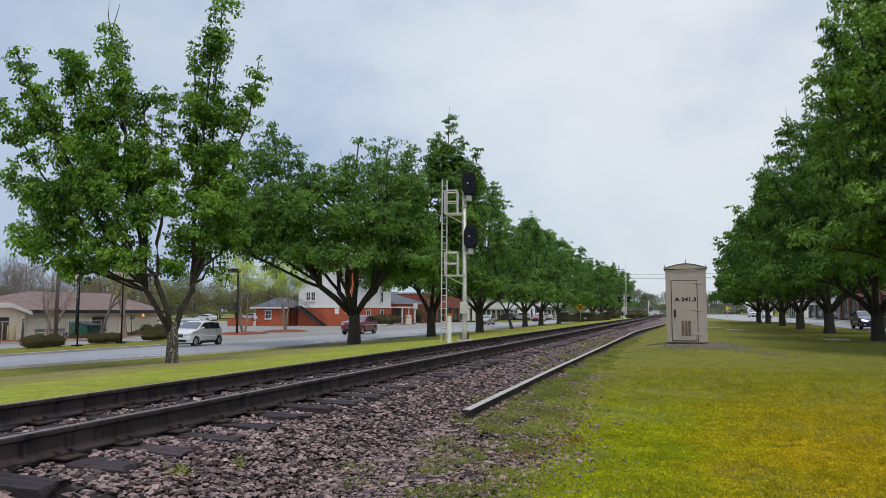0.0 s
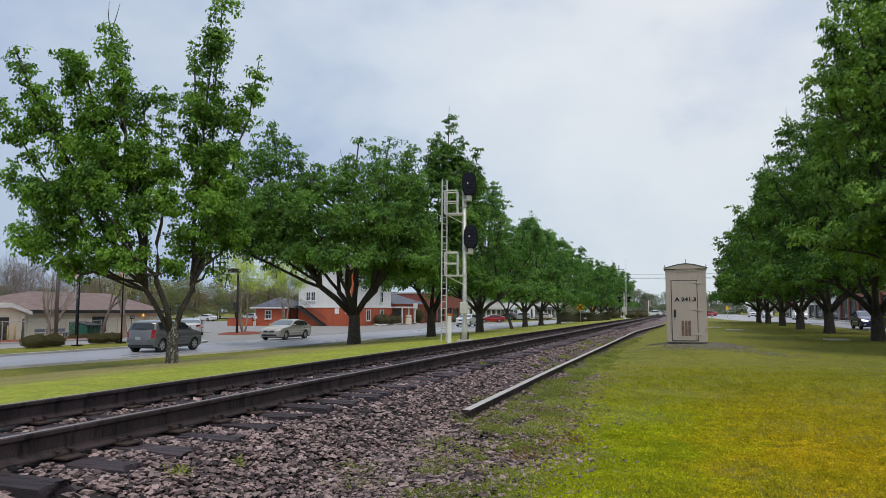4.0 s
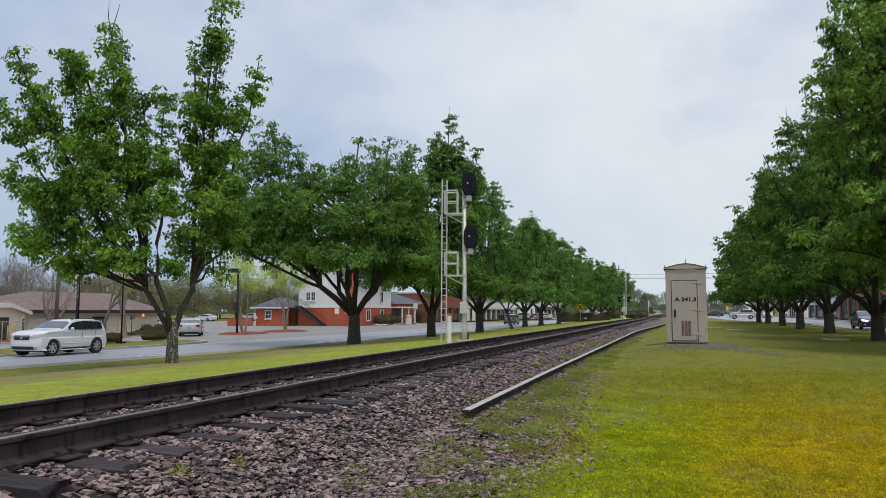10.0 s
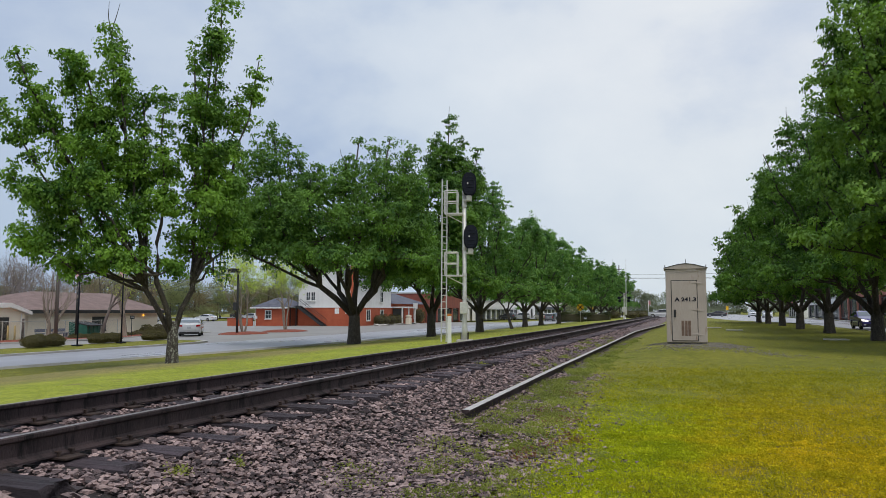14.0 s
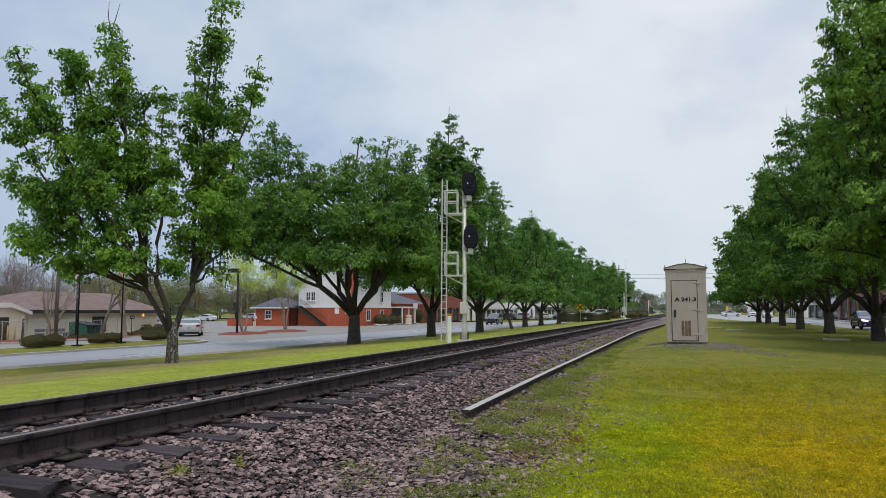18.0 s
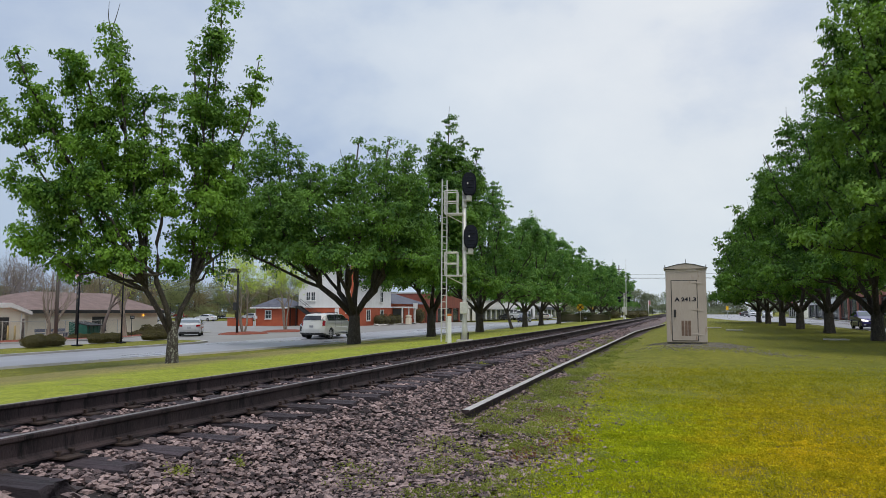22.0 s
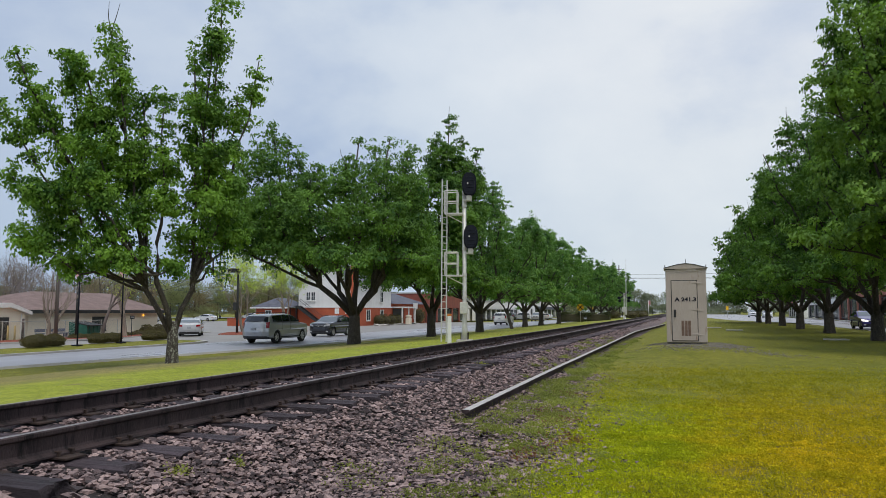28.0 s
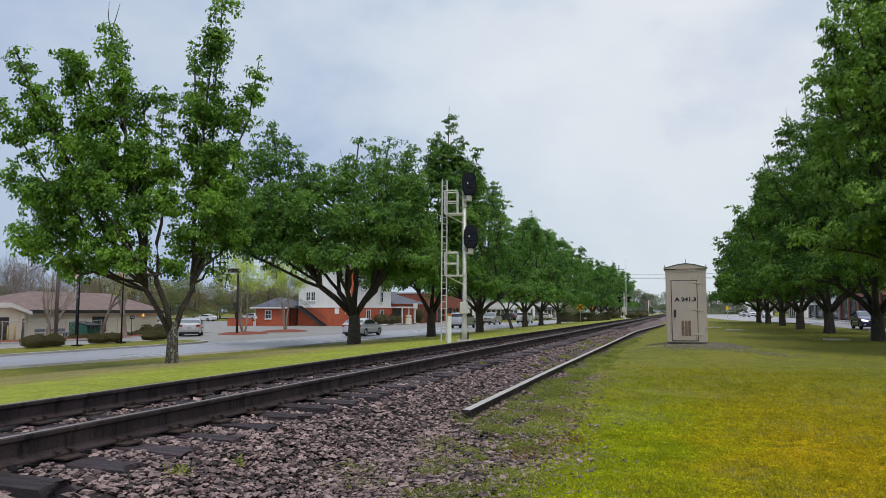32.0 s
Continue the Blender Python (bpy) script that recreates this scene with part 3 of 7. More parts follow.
def pear_tree(seed, h, r, leaves, leaf, fork=1.7, leaders=16, tips=None, stem=0.3, foliage=None, bark=None, low=0.3, wide=1.0, lean=(0, 0), droop=0.42, skirt=0, skirt_at=(0.3, 0.46), under=0, tilt=0.0, stout=1.0, limb_bark=None, extra=(), masses=(), hubs=None, m=None, label="", group="street trees"):
    """A many-leadered pear: a short stem, a fan of steep limbs, and leaves in clumps along them."""
    rng = np.random.default_rng(seed)
    tree = thing("street_tree", m or pose(0, 0, 0), label, "tree", group)
    bm = bmesh.new()
    top = (lean[0], lean[1], fork)
    tube(bm, [(0, 0, -0.12), (0, 0, 0.08), (lean[0] * 0.2, lean[1] * 0.2, 0.45), (lean[0] * 0.6, lean[1] * 0.6, fork * 0.6), (*top[:2], fork + 0.25)],
         [stem * 1.28, stem * 1.12, stem * 1.0, stem * 0.93, stem * 0.8], 12)
    for v in bm.verts:
        k = 1 + 0.14 * noise.noise((v.co.x * 4 + seed, v.co.y * 4, v.co.z * 1.1))
        v.co.x, v.co.y = lean[0] * 0.5 + (v.co.x - lean[0] * 0.5) * k, lean[1] * 0.5 + (v.co.y - lean[1] * 0.5) * k
    part("trunk", bm, bark or LIMB, tree, smooth=True)
    if tips is None:
        tips = []
        for i in range(leaders):
            s = math.sqrt((i + 0.6) / leaders)
            a = i * 2.4 + rng.uniform(-0.35, 0.35)
            rr = r * s * rng.uniform(0.85, 1.08)
            tips.append((rr * math.cos(a), rr * math.sin(a), h * (1 - droop * s ** 2.2) * rng.uniform(0.93, 1.04), 1.0))
        # low arching boughs that carry the skirt of the crown
        for i in range(skirt):
            a = i * 2 * math.pi / skirt + rng.uniform(-0.3, 0.3)
            rr = r * rng.uniform(0.85, 1.08)
            tips.append((rr * math.cos(a), rr * math.sin(a), h * rng.uniform(*skirt_at), 0.95))
    tips = list(tips) + list(extra)
    limbs = bmesh.new()
    centres, weights, runs, thick = [], [], [], set()
    # main limbs first, each carrying the leaders on its side
    if hubs is None:
        n = max(4, min(5, len(tips) // 4))
        sectors = {}
        for tip in tips:
            if math.hypot(tip[0], tip[1]) < 0.3 * r:
                key = n
            else:
                key = int((math.atan2(tip[1], tip[0]) / (2 * math.pi) % 1) * n)
            sectors.setdefault(key, []).append(tip)
        hubs = [tuple(sum(q[i] for q in group) / len(group) * k + j for i, k, j in ((0, 0.38, lean[0]), (1, 0.38, lean[1]), (2, 0.17, fork * 0.85))) for group in sectors.values()]
    nearest = lambda tx, ty: min(hubs, key=lambda q: (q[0] / max(0.3, math.hypot(q[0], q[1])) - tx / max(1.2, math.hypot(tx, ty))) ** 2 + (q[1] / max(0.3, math.hypot(q[0], q[1])) - ty / max(1.2, math.hypot(tx, ty))) ** 2)
    for hx, hy, hz in sorted({nearest(tip[0], tip[1]) for tip in tips}):
        mid = ((top[0] + hx) / 2 + rng.uniform(-0.06, 0.06), (top[1] + hy) / 2 + rng.uniform(-0.06, 0.06), (fork + hz) / 2 - 0.02)
        tube(limbs, [(top[0] * 0.95, top[1] * 0.95, fork - 0.35), mid, (hx, hy, hz), (hx * 1.06, hy * 1.06, hz + 0.35)], [stem * 0.52, stem * (0.3 + 0.12 * stout), stem * 0.32 * stout, stem * 0.2 * stout], 8)
    for tx, ty, tz, fat in tips:
        hx, hy, hz = nearest(tx, ty)
        a = (hx + rng.uniform(-0.04, 0.04), hy + rng.uniform(-0.04, 0.04), hz + rng.uniform(-0.1, 0.3))
        k = rng.uniform(0.5, 0.68)
        b = (a[0] + (tx - a[0]) * k, a[1] + (ty - a[1]) * k, a[2] + (tz - a[2]) * 0.36)
        path = curve(a, b, (tx, ty, tz), 9)
        runs += path[2:8]
        for p in path[2:-1]:
            p += Vector(rng.normal(size=3) * 0.09)
        size = stem * stout * (rng.uniform(0.17, 0.25) if tz > 0.5 * h else rng.uniform(0.12, 0.17)) * (1.5 if (hx, hy) not in thick else 1.0)
        thick.add((hx, hy))
        tube(limbs, path, [size * (1 - i / 10.5) ** 0.9 + 0.008 for i in range(10)], 6)
        for _ in range(2 if rng.uniform() < 0.45 else 0):
            p = path[-1 - int(rng.integers(0, 3))]
            q = p + Vector((rng.normal() * 0.25, rng.normal() * 0.25, rng.uniform(0.7, 1.3)))
            tube(limbs, [p, p.lerp(q, 0.5) + Vector(rng.normal(size=3) * 0.05), q], [0.02, 0.014, 0.006], 4, False)
        length = sum((q - p).length for p, q in zip(path, path[1:]))
        count = int(9 + length * 4.4 * fat)
        for _ in range(count):
            start = low + (0.04 if tz < 0.5 * h else 0.0)
            u = start + (1 - start) * rng.uniform(0, 1) ** 0.72
            i = min(int(u * 9), 8)
            p = path[i].lerp(path[i + 1], u * 9 - i)
            w = (u - low) / (1 - low)
            reach = wide * fat * r * 0.29 * (1 - 0.8 * w ** 1.5) * (0.45 + 0.55 * min(1, w * 4))
            d = rng.normal(size=3)
            d[2] = abs(d[2]) * 0.6 - (0.25 if w < 0.35 else -0.2)
            d /= np.linalg.norm(d)
            q = p + Vector(d * reach * rng.uniform(0.25, 1.0) ** 0.6)
            if rng.uniform() < 0.34:
                tube(limbs, [p, p.lerp(q, 0.5) + Vector((0, 0, 0.06)), q], [0.03, 0.018, 0.007], 4, False)
            centres.append(q)
            weights.append(1.0)
    # side boughs that fill out the crown between the leaders
    for mx, my, mz, size in masses:
        c = Vector((mx, my, mz))
        near = [p for p in runs if p.z < mz + 0.1] or runs
        p = min(near, key=lambda p: (p - c).length + 0.5 * abs(p.z - mz + 0.7))
        tube(limbs, [p, p.lerp(c, 0.5) + Vector((0, 0, -0.08)), c], [0.05, 0.032, 0.014], 5, False)
        for _ in range(int(10 + 34 * size * size)):
            d = Vector(rng.normal(size=3)).normalized() * size * rng.uniform(0.3, 1.0) ** 0.5
            d.z *= 0.85
            if rng.uniform() < 0.25:
                tube(limbs, [c, c + d * 0.6 + Vector((0, 0, 0.05)), c + d], [0.02, 0.013, 0.006], 4, False)
            centres.append(c + d)
            weights.append(0.8)
    # the low inner boughs of the crown's underside
    for _ in range(under):
        a, q = rng.uniform(0, 2 * math.pi), math.sqrt(rng.uniform(0.3, 1.0))
        p = Vector((r * 0.98 * q * math.cos(a), r * 0.98 * q * math.sin(a), h * (skirt_at[0] - 0.01 + 0.05 * rng.uniform(0, 1) + 0.12 * (1 - q)) + tilt * max(0.0, -q * math.cos(a))))
        s = Vector((p.x * 0.55, p.y * 0.55, p.z + 0.5))
        tube(limbs, [s, s.lerp(p, 0.6) + Vector((0, 0, 0.1)), p], [0.03, 0.02, 0.008], 4, False)
        for u in (0.5, 0.75, 1.0):
            centres.append(s.lerp(p, u))
            weights.append(0.9)
    part("branchwork", limbs, limb_bark or bark or BARK, tree, smooth=True)
    # every bough end carries a few tufts
    grow = 0.75 + 0.06 * r
    centres, weights = np.repeat(np.array(centres), 3, 0), np.repeat(np.array(weights), 3)
    centres = centres + rng.normal(size=centres.shape) * np.array([0.2, 0.2, 0.18]) * grow
    mid = np.array([lean[0], lean[1], 0.5 * h])
    outs = (centres - mid) / np.array([r, r, 0.6 * h]) + rng.normal(size=centres.shape) * 0.45
    radius = rng.uniform(0.16, 0.36, len(centres)) * grow
    weights = weights * radius ** 2
    co, faces = tufts(rng, centres, outs, weights, leaves, leaf, radius)
    raw("crown", co, faces, foliage or LEAF, tree)
    return tree


def build_trees():
    green = "full green pear tree with a forked dark trunk on the grass"
    # the sparse tall one with separate leaders
    tips = [(-5.35, -0.4, 10.8, .5), (-4.6, .5, 9.6, .6), (-5.7, -.6, 8.9, .45), (-5.6, .6, 6.8, .5), (-4.9, -.8, 4.4, .6), (-3.8, .4, 11.1, .5), (-3.3, -.3, 10.6, .6), (-2.44, .2, 12.0, .5), (-2.1, -.4, 11.0, .6),
            (-3.9, 1.3, 3.6, .8), (-2.4, -1.5, 3.7, .8), (-1.3, .5, 9.8, .35), (-.5, -.5, 9.7, .45), (.45, .3, 11.5, .4), (1.4, 0, 13.8, .55), (1.1, -.4, 12.3, .6), (2.85, .2, 11.6, .3), (2.1, .5, 10.2, .45), (2.0, -.5, 6.6, .6), (1.9, .8, 4.6, .5), (-1.3, 1.2, 7.6, .4), (-3.0, -1.9, 6.6, .6), (-2.8, 1.9, 7.2, .6)]
    masses = [(-4.7, .3, 8.4, .4), (-4.4, -.7, 5.7, .5), (-3.7, 1.0, 6.2, .6), (-3.0, .4, 8.7, .5), (-3.0, -.8, 7.4, .5), (-2.2, .2, 9.1, .45), (-2.3, .8, 7.2, .6), (-2.6, -1.2, 5.8, .7), (-3.7, .2, 4.9, .7), (-4.6, .6, 4.2, .45),
              (-2.4, -.8, 4.4, .75), (-1.4, .4, 6.4, .5), (-1.3, -.5, 5.2, .5), (-1.5, -.4, 3.8, .4), (-.4, .5, 7.0, .45), (-.3, -.4, 5.6, .45), (.7, -.3, 9.2, .5), (1.4, .2, 9.4, .45), (.6, .6, 7.9, .5), (1.4, -.5, 7.6, .6), (1.0, .5, 6.5, .6), (1.3, -.8, 5.4, .6), (.6, -.4, 4.6, .45), (.2, .3, 4.2, .35), (1.9, .2, 4.9, .5), (-.1, -.3, 3.4, .3)]
    hubs = [(-0.95, 0.15, 2.6), (-0.6, -0.5, 2.9), (-0.1, 0.5, 3.0), (0.6, 0.0, 2.6)]
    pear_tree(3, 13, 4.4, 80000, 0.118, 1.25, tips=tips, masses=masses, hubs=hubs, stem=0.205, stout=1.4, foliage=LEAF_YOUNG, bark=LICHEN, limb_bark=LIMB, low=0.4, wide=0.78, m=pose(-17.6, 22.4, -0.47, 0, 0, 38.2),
              label="tall loose pear tree with lichen-spotted forked trunk on grass")
    tips = [(-5.1, -.5, 13.1, .45), (-6.05, .8, 12.3, .4), (-6.8, -.4, 10.5, .6), (-4.2, .6, 12.3, .5), (-3.4, -.6, 11.0, .6), (-7.5, .5, 9.0, .7), (-7.9, -.8, 6.9, .7), (-2.2, -1.2, 10.3, .7), (-1.3, 1.0, 10.7, .7), (.17, -.5, 12.1, .45), (1.2, .6, 12.2, .45), (-.6, -2.0, 10.6, .7),
            (2.05, -.4, 12.4, .45), (3.3, .5, 12.3, .5), (2.8, -1.5, 10.8, .7), (3.9, .6, 10.3, .7), (4.4, -.6, 8.0, .8), (.5, -4.2, 8.2, .9), (-2.6, -4.4, 8.0, .9), (-4.8, -3.2, 8.4, .9), (2.6, -3.6, 7.8, .9), (-1.0, 4.4, 8.6, .9), (2.0, 3.8, 8.6, .9), (-4.0, 3.6, 8.6, .9)]
    masses = [(-5.4, -1.0, 10.3, 1.0), (-4.4, -1.6, 8.4, 1.2), (-6.3, -.8, 8.2, 1.1), (-7.0, -.6, 6.5, 1.0), (-5.2, -1.8, 6.7, 1.2), (-3.2, -3.0, 6.9, 1.2), (-2.6, -1.5, 8.9, 1.1), (-.6, -2.6, 8.8, 1.1), (-.9, -4.0, 6.7, 1.2), (1.2, -2.6, 9.2, 1.1), (1.4, -3.8, 6.9, 1.2), (3.0, -1.6, 8.9, 1.1),
              (3.4, -2.2, 6.5, 1.2), (-7.6, -.4, 6.5, .8), (-6.2, -.6, 6.6, .9), (-4.6, -.8, 6.6, 1.0), (2.3, -.8, 4.7, .9), (3.7, -.4, 4.9, .9), (1.0, 2.0, 5.0, .9), (-1.8, 1.5, 5.7, .9), (4.4, .5, 4.7, .8), (-3.0, -1.0, 5.5, .9), (-4.6, -.8, 5.9, .9), (-6.2, -.6, 5.9, .8), (4.9, .8, 5.6, .9), (4.0, 1.6, 5.2, .9)]
    pear_tree(11, 12.6, 7.2, 115000, 0.145, 2.0, tips=tips, masses=masses, stem=0.38, stout=1.25, m=pose(-18.7, 40.2, -0.6, 0, 0, 25), low=0.34, skirt_at=(0.34, 0.45), under=130, tilt=0.9, label=green)
    tips = [(1.35, -.3, 16.6, .6), (.3, .4, 15.0, .7), (-.1, -.8, 13.8, .9), (2.3, .4, 15.4, .7), (3.5, -.4, 14.0, .6), (3.2, .7, 12.2, .8), (3.9, -.6, 9.7, .9), (-2.4, -1.6, 11.4, 1), (-3.6, .4, 10.0, 1), (-3.8, -1.5, 7.4, 1), (1.2, -3.2, 11.0, 1), (3.0, -2.6, 8.8, 1), (-.8, -3.6, 8.6, 1), (-1.8, 3.2, 11.0, 1), (2.2, 3.4, 11.0, 1)]
    pear_tree(12, 14.6, 5.4, 80000, 0.165, 1.9, tips=tips, masses=[(1.2, -.3, 13.6, 1.0), (2.2, .2, 12.6, 1.1), (.4, -.4, 12.4, 1.1), (1.5, -1.0, 10.8, 1.3), (3.0, -.3, 11.4, 1.0), (-1.4, -1.6, 9.6, 1.3), (2.4, -1.8, 8.4, 1.3), (-2.6, -1.5, 5.0, 1.1), (2.8, -1.2, 5.0, 1.1), (0, -3, 5.4, 1.2), (-3.8, -.3, 5.0, 1.0), (-4.7, 0, 5.3, 1.0), (-4.6, -.5, 7.0, 1.2), (-2.0, .5, 4.6, .9)], stem=0.34, m=pose(-17.9, 52.0, -0.53, 0, 0, 19), low=0.28, skirt_at=(0.25, 0.36), under=80, label=green)
    pear_tree(13, 13.0, 6.0, 58000, 0.165, 1.9, 18, stem=0.34, foliage=LEAF_FAR_LIT, m=pose(-16.8, 61.7, -0.46), skirt=6, skirt_at=(0.24, 0.4), under=30, label=green)
    pear_tree(14, 9.5, 3.8, 22000, 0.165, 1.9, 10, stem=0.16, foliage=LEAF_FAR_LIT, lean=(-0.55, 0.1), m=pose(-16.9, 74.6, -0.46), label="slim pear tree leaning over the grass")
    far = pear_tree(15, 13.4, 6.2, 42000, 0.195, 2.0, 17, stem=0.33, foliage=LEAF_FAR_LIT, m=pose(-18.3, 88, -0.5), skirt=6, skirt_at=(0.24, 0.4), under=30, label=green)
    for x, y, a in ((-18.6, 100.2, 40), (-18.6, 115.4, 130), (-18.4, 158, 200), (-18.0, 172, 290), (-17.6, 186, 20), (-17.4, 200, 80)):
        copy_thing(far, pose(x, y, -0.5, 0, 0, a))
    # the row beyond the lawn
    shade = "broad dark-green pear tree with a stout trunk on the lawn"
    # nearest crown has the lit leaf colour; darker LEAF stands for shade behind
    pear_tree(21, 15.6, 4.9, 140000, 0.135, 1.5, 28, stem=0.32, m=pose(9.35, 28.4, -0.03, 0, 0, -17.4), low=0.26, droop=0.36, extra=[(-2.7, -.4, 13.0, .6), (-3.0, .5, 11.6, .6), (-3.6, -.3, 10.2, .6), (-4.1, .4, 9.1, .6), (-4.6, -.4, 8.2, .6), (-4.5, -1.2, 6.4, .8)], skirt=10, skirt_at=(0.225, 0.36), under=70, foliage=LEAF_LIT, label=shade, group="lawn trees")
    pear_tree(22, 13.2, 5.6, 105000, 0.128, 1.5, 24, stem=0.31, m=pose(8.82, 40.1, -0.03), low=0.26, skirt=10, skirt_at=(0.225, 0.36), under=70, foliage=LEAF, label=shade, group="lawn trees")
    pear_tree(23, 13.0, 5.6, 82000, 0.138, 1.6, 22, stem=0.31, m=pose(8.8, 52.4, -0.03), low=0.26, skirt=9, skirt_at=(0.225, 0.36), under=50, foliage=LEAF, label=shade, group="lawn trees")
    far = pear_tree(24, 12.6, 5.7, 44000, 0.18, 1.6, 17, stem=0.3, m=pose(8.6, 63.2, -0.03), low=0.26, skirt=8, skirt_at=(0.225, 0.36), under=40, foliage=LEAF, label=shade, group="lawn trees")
    for x, y, a in ((8.95, 77.2, 70), (9.05, 90.7, 160), (8.85, 99.4, 250)):
        copy_thing(far, pose(x, y, -0.03, 0, 0, a))


build_trees()

# ---- railway equipment ----
def words(name, text, size, m, material, parent, depth=0.002, width=None):
    cu = bpy.data.curves.new(name, "FONT")
    cu.body, cu.size, cu.align_x, cu.align_y, cu.extrude = text, size, "CENTER", "CENTER", depth
    cu.offset = size * 0.04
    tmp = bpy.data.objects.new(name, cu)
    scene.collection.objects.link(tmp)
    me = bpy.data.meshes.new_from_object(tmp.evaluated_get(bpy.context.evaluated_depsgraph_get()))
    bpy.data.objects.remove(tmp)
    me.materials.clear()
    me.materials.append(material)
    ob = new(name, me)
    ob.parent, ob.matrix_basis = parent, m
    return ob


def build_cabinet():
    ob = thing("signal_cabinet", pose(0.09, 26.9, 0.25, 0, 0, 1.0), "weathered beige steel signal cabinet with a peaked roof", "cabinet")
    w, d, h = 1.34, 1.2, 2.56
    part("plinth", box(bmesh.new(), (0, d / 2, 0.0), (w - 0.06, d - 0.06, 0.14), 0.01), DARK, ob)
    bm = box(bmesh.new(), (0, d / 2, 0.07 + h / 2), (w, d, h), 0.018)
    part("body", bm, CABINET, ob)
    roof = bmesh.new()
    extrude(roof, [(-w / 2 - 0.05, h + 0.06), (-w / 2 - 0.05, h + 0.085), (-0.28, h + 0.2), (0, h + 0.235), (0.28, h + 0.2), (w / 2 + 0.05, h + 0.085), (w / 2 + 0.05, h + 0.06)], -0.06, d + 0.06, "y")
    part("roof", roof, CABINET, ob, "thin peaked sheet-metal roof")
    edge = bmesh.new()
    extrude(edge, [(-w / 2 - 0.06, h + 0.078), (-0.28, h + 0.198), (0, h + 0.233), (0.28, h + 0.198), (w / 2 + 0.06, h + 0.078), (w / 2 + 0.06, h + 0.1), (0.28, h + 0.22), (0, h + 0.255), (-0.28, h + 0.22), (-w / 2 - 0.06, h + 0.1)], -0.075, -0.062, "y")
    part("roof_edge", edge, DARK, ob, "dark folded roof edge")
    part("eave_line", box(bmesh.new(), (0, -0.006, h + 0.045), (w + 0.01, 0.02, 0.016)), DARK, ob)
    part("gable_strip", box(bmesh.new(), (0.0, -0.012, h + 0.02), (0.7, 0.02, 0.12), 0.004), CABINET, ob)
    door = part("door", box(bmesh.new(), (-0.06, -0.012, 1.17), (0.83, 0.03, 2.06), 0.008), CABINET, ob)
    bm = bmesh.new()
    for x in (-0.487, 0.367):
        box(bm, (x, -0.004, 1.17), (0.024, 0.012, 2.1))
    for z in (0.13, 2.212):
        box(bm, (-0.06, -0.004, z), (0.87, 0.012, 0.024))
    part("door_seal", bm, DARK, ob, "dark gap round the door")
    for z in (0.36, 1.2, 2.14):
        hinge = bmesh.new()
        box(hinge, (0.3, -0.034, z), (0.2, 0.014, 0.04), 0.004)
        box(hinge, (0.45, -0.01, z - 0.025), (0.17, 0.016, 0.04), 0.004)
        tube(hinge, [(0.375, -0.034, z - 0.06), (0.375, -0.034, z + 0.05)], [0.014, 0.014], 8)
        part("hinge", hinge, CABINET, ob)
    bm = box(bmesh.new(), (-0.38, -0.045, 1.07), (0.075, 0.035, 0.27), 0.012)
    tube(bm, [(-0.38, -0.06, 1.16), (-0.375, -0.095, 1.1), (-0.37, -0.09, 0.99)], [0.02, 0.018, 0.014], 8)
    part("handle", bm, DARK, door, "dark lever handle")
    vent = bmesh.new()
    for x in (-0.13, -0.02, 0.09):
        box(vent, (x - 0.0, -0.03, 0.56), (0.085, 0.006, 0.52))
        for k in range(13):
            box(vent, (x, -0.036, 0.33 + 0.039 * k), (0.08, 0.02, 0.012), 0, )
    part("vent", vent, RUSTY, door, "rust-stained louvred vent")
    words("marking", "A 241.3", 0.2, pose(-0.02, -0.03, 1.55, 90) @ Matrix.Diagonal((1.12, 0.92, 1, 1)), BLACK, door)
    for x in (-w / 2 - 0.01, w / 2 + 0.01):
        part("lifting_eye", tube(bmesh.new(), [(x, 0.05, h - 0.02), (x, 0.05, h + 0.2)], [0.012, 0.012], 6), DARK, ob)
    part("vent_pipe", tube(bmesh.new(), [(0.02, 0.3, h + 0.2), (0.02, 0.3, h + 0.42)], [0.012, 0.008], 6), DARK, ob)
    rng = np.random.default_rng(5)
    n = 2000
    a, q = rng.uniform(0, 2 * np.pi, n), np.sqrt(rng.uniform(0, 1, n))
    x, y = 0.5 + 1.6 * q * np.cos(a) * (1 + 0.25 * np.sin(3 * a)), 27.3 + 2.4 * q * np.sin(a) * (1 + 0.3 * np.cos(2 * a))
    x2, y2 = rng.normal(1.1, 1.3, 900), rng.normal(25.5, 0.6, 900)
    x, y = np.concatenate([x, x2]), np.concatenate([y, y2])
    z = np.array([ground_height(u, v) for u, v in zip(x, y)]) + 0.008
    co, tri = stones(rng, np.stack([x, y, z], 1), rng.uniform(0.02, 0.05, len(x)))
    tagged(raw("gravel_pad", co, tri, GRAVEL), "grey gravel scattered round the cabinet", "gravel", kind="stuff")


